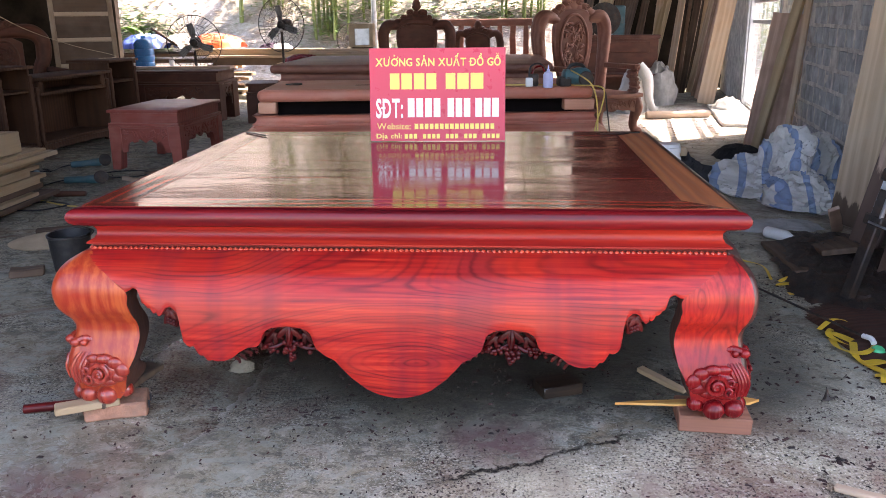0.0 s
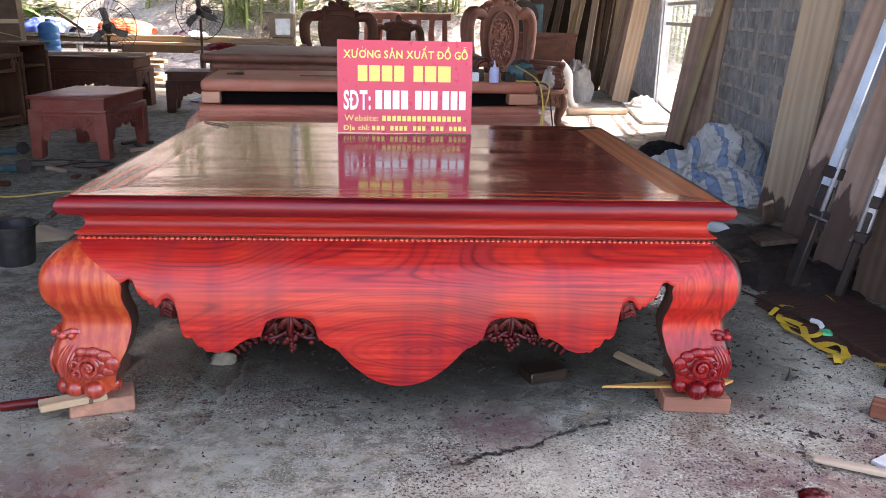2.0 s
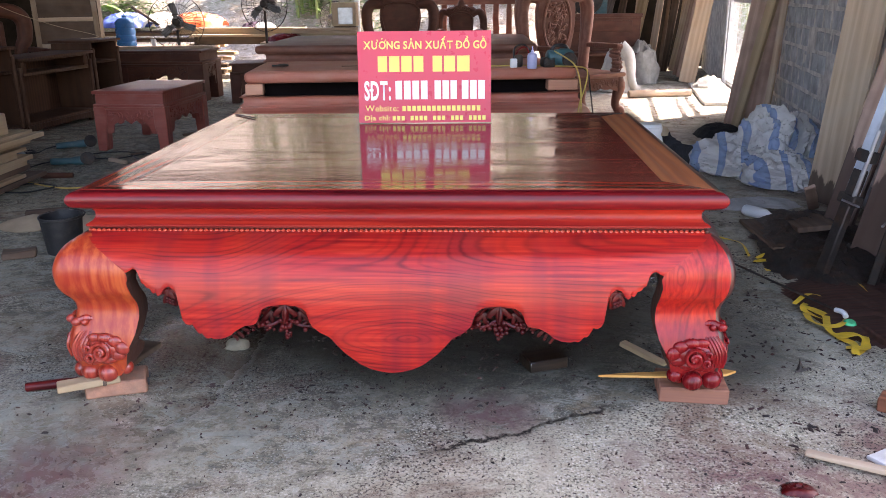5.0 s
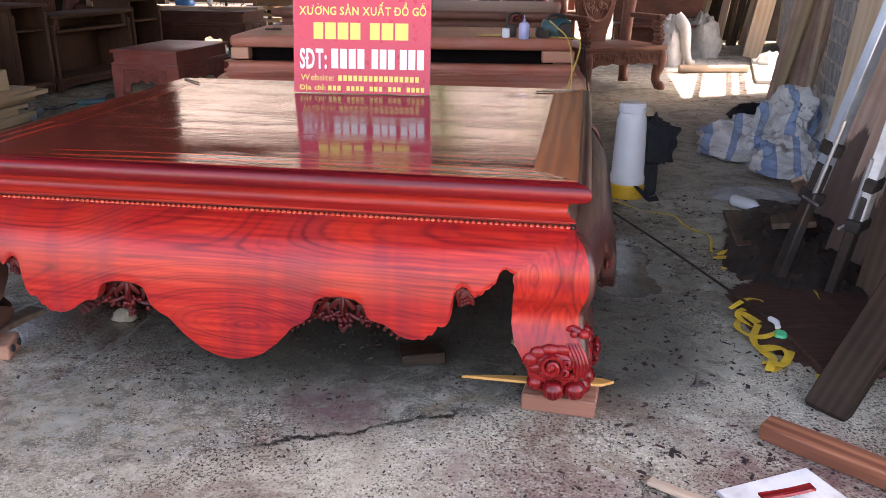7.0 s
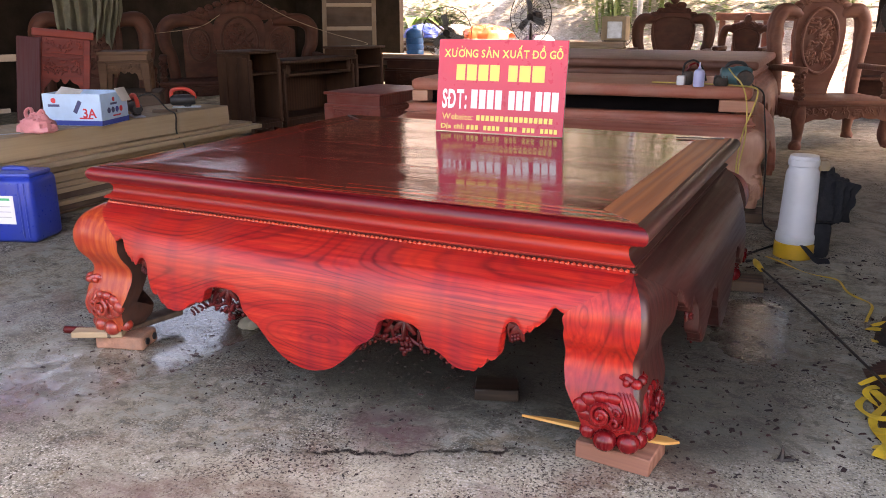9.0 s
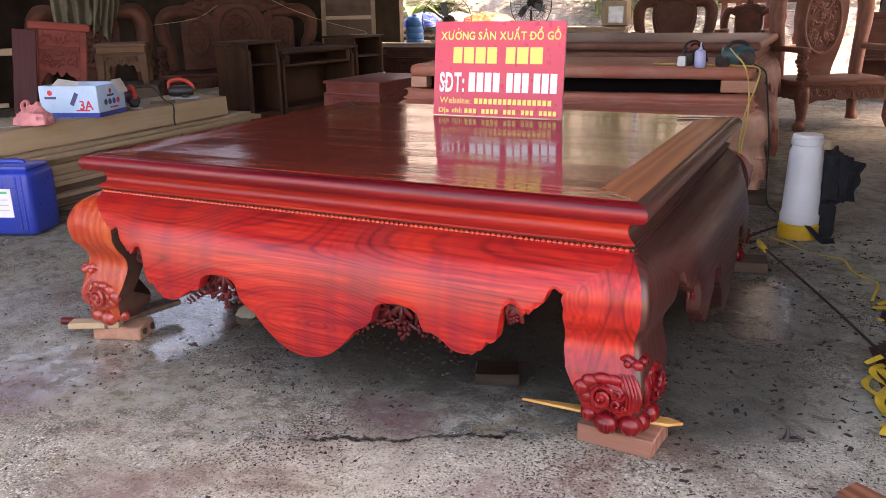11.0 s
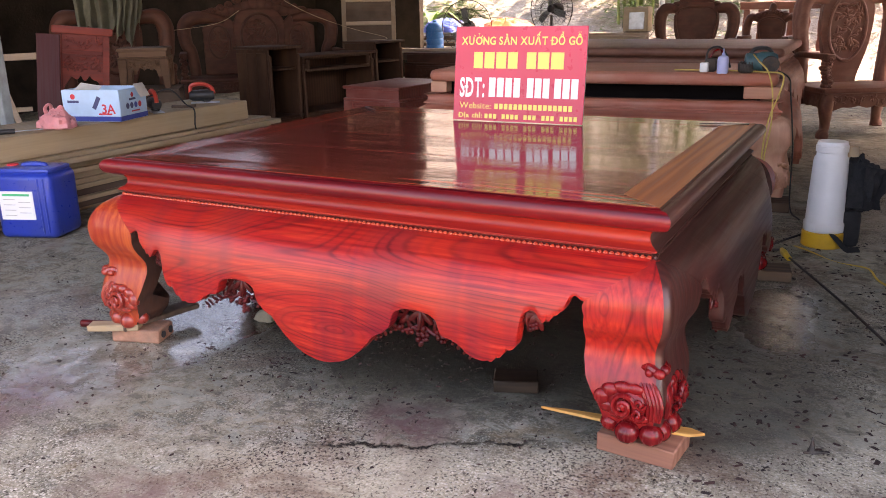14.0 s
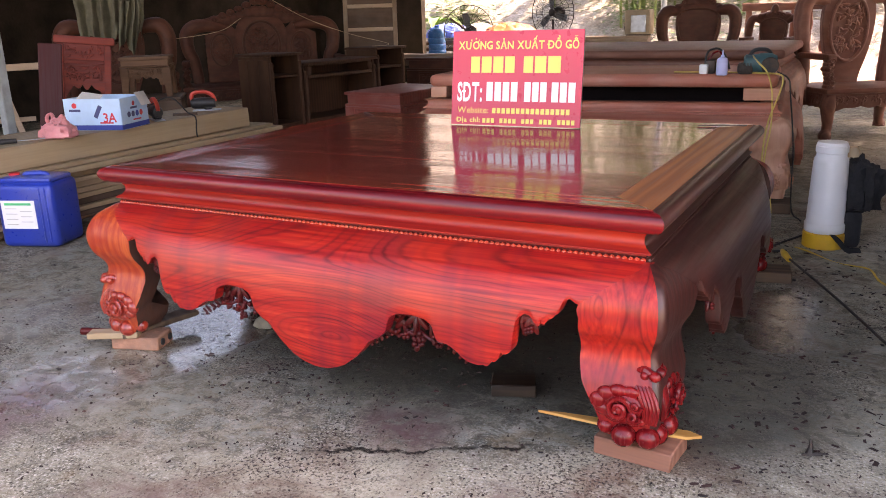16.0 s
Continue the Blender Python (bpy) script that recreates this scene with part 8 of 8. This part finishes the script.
def litter(r):
    x, y = r.uniform(-16, 9), r.uniform(14.5, 24)
    return Vector((x, y, hill(x, y) + 0.03 + abs(r.gauss(0, 0.06))))


sc = solo("dry_litter", leaves(16000, litter, 91, (0.10, 0.34), 0.10, 0.3), M_DRY, "dry fallen leaves and stalks on the bank", "litter", kind="stuff", smooth=False)


def green_low(r):
    k = r.randrange(14)
    q = random.Random(k * 7 + 3)
    x, y = q.uniform(-14, 8), q.uniform(14.6, 19)
    x += r.gauss(0, 0.35)
    y += r.gauss(0, 0.3)
    return Vector((x, y, hill(x, y) + abs(r.gauss(0, 0.30))))


solo("bushes", leaves(3500, green_low, 93, (0.10, 0.28), 0.2, 0.4), M_LEAF, "scattered low green bushes on the bank", "bush", kind="stuff", smooth=False)


# shavings and chips on the floor
def chips(count, place, seed, size=(0.004, 0.018)):
    rnd = random.Random(seed)
    verts, faces = [], []
    x, y = place(rnd)
    for i in range(count):
        if rnd.random() < 0.30:
            x, y = place(rnd)
            cx, cy, spread = x, y, rnd.uniform(0.02, 0.09)
        elif i:
            x, y = cx + rnd.gauss(0, spread), cy + rnd.gauss(0, spread)
        else:
            cx, cy, spread = x, y, 0.05
        a = rnd.uniform(0, 6.28)
        l = size[0] + (size[1] - size[0]) * rnd.random() ** 2.5
        w = l * rnd.uniform(0.18, 0.6)
        h = rnd.uniform(0.001, 0.005)
        ca, sa = math.cos(a), math.sin(a)
        k = len(verts)
        for dx, dy, dz in ((-l, -w, 0), (l, -w * 0.6, 0), (l * 0.8, w, 0), (-l * 0.7, w * 0.8, 0), (-l * 0.5, -w * 0.4, h), (l * 0.6, -w * 0.3, h * rnd.uniform(0.5, 1.5)), (l * 0.4, w * 0.5, h), (-l * 0.4, w * 0.4, h)):
            verts.append((x + dx * ca - dy * sa, y + dx * sa + dy * ca, dz + 0.0005))
        faces += [(k, k + 1, k + 5, k + 4), (k + 1, k + 2, k + 6, k + 5), (k + 2, k + 3, k + 7, k + 6), (k + 3, k, k + 4, k + 7), (k + 4, k + 5, k + 6, k + 7)]
    me = bpy.data.meshes.new("wood_chips")
    me.from_pydata(verts, [], faces)
    return me


def chip_mat(name, a, b):
    n = Nodes(name)
    g = n.add("ShaderNodeNewGeometry")
    return n.finish(n.ramp(g.outputs["Random Per Island"], [(0.0, a), (0.7, tuple((p + q) / 2 for p, q in zip(a, b))), (1.0, b)]), 0.75)


M_CHIP = chip_mat("dark_wet_chips", (0.010, 0.006, 0.005), (0.060, 0.020, 0.016))
M_CHIPPALE = chip_mat("dry_pale_chips", (0.16, 0.11, 0.07), (0.46, 0.36, 0.24))


def near_right(r):
    return (abs(r.gauss(0, 0.5)) + 1.0, r.uniform(-0.9, 2.6)) if r.random() < 0.7 else (r.uniform(1.0, 2.2), r.uniform(0, 2))


def near_front(r):
    return (r.uniform(-2.2, 2.4), -0.35 + r.gauss(0, 0.42))


def under_bed(r):
    return (r.gauss(-0.1, 0.5), r.uniform(-0.15, 0.9))


def deep_floor(r):
    return (r.uniform(-3.0, 2.6), r.uniform(2.2, 8.5))


def all_floor(r):
    return (r.uniform(-3.0, 2.6), r.uniform(-1.6, 8.5))


for place, n, seed, mat, size, lab in ((near_right, 1100, 1, M_CHIP, (0.0018, 0.017), "dark wet wood shavings scattered beside the bed"), (near_front, 1500, 2, M_CHIP, (0.0015, 0.008), "dark red wood crumbs scattered on the floor"),
                                       (under_bed, 900, 3, M_CHIP, (0.002, 0.012), "dark shavings under the bed"), (all_floor, 900, 4, M_CHIP, (0.002, 0.012), "dark chips scattered over the workshop floor"),
                                       (deep_floor, 260, 5, M_CHIPPALE, (0.002, 0.012), "dry pale chips scattered over the workshop floor")):
    me = chips(n, place, seed, size)
    me.materials.append(mat)
    tagged(new("wood_chips", me), lab, "wood chips", kind="stuff")
tagged(new("wood_chips", chips(260, lambda r: (r.uniform(2.0, 3.3), r.uniform(6.0, 9.2)), 6, (0.01, 0.05))), "pale splinters and dust by the wall gap", "wood chips", kind="stuff").data.materials.append(M_CHIPPALE)

# blocks of the wall, each a piece of its own
block_meshes = []
for k in range(4):
    bm = rough_box(0.02, 0.222 + 0.007 * k, 0.146, 0.005, 0.008, 3, 11 * k)
    me = bpy.data.meshes.new("block")
    bm.to_mesh(me)
    bm.free()
    me.materials.append(M_BLOCK)
    block_meshes.append(me)
rnd = random.Random(77)
for r in range(12):
    for c in range(-12, 11):
        s = c * 0.258 + (0.13 if r % 2 else 0) + rnd.uniform(-0.012, 0.012)
        if s + 0.2 > OPEN0:
            continue
        if rnd.random() < 0.04 or (c < -1 and rnd.random() < 0.45):
            continue
        ob = new("block", rnd.choice(block_meshes))
        ob.parent = wall_e
        ob.matrix_basis = T(0.007 + rnd.uniform(-0.003, 0.003), s + rnd.uniform(-0.008, 0.008), 0.02 + r * 0.168 + rnd.uniform(-0.004, 0.004), rnd.uniform(-0.8, 0.8), 0, 0)
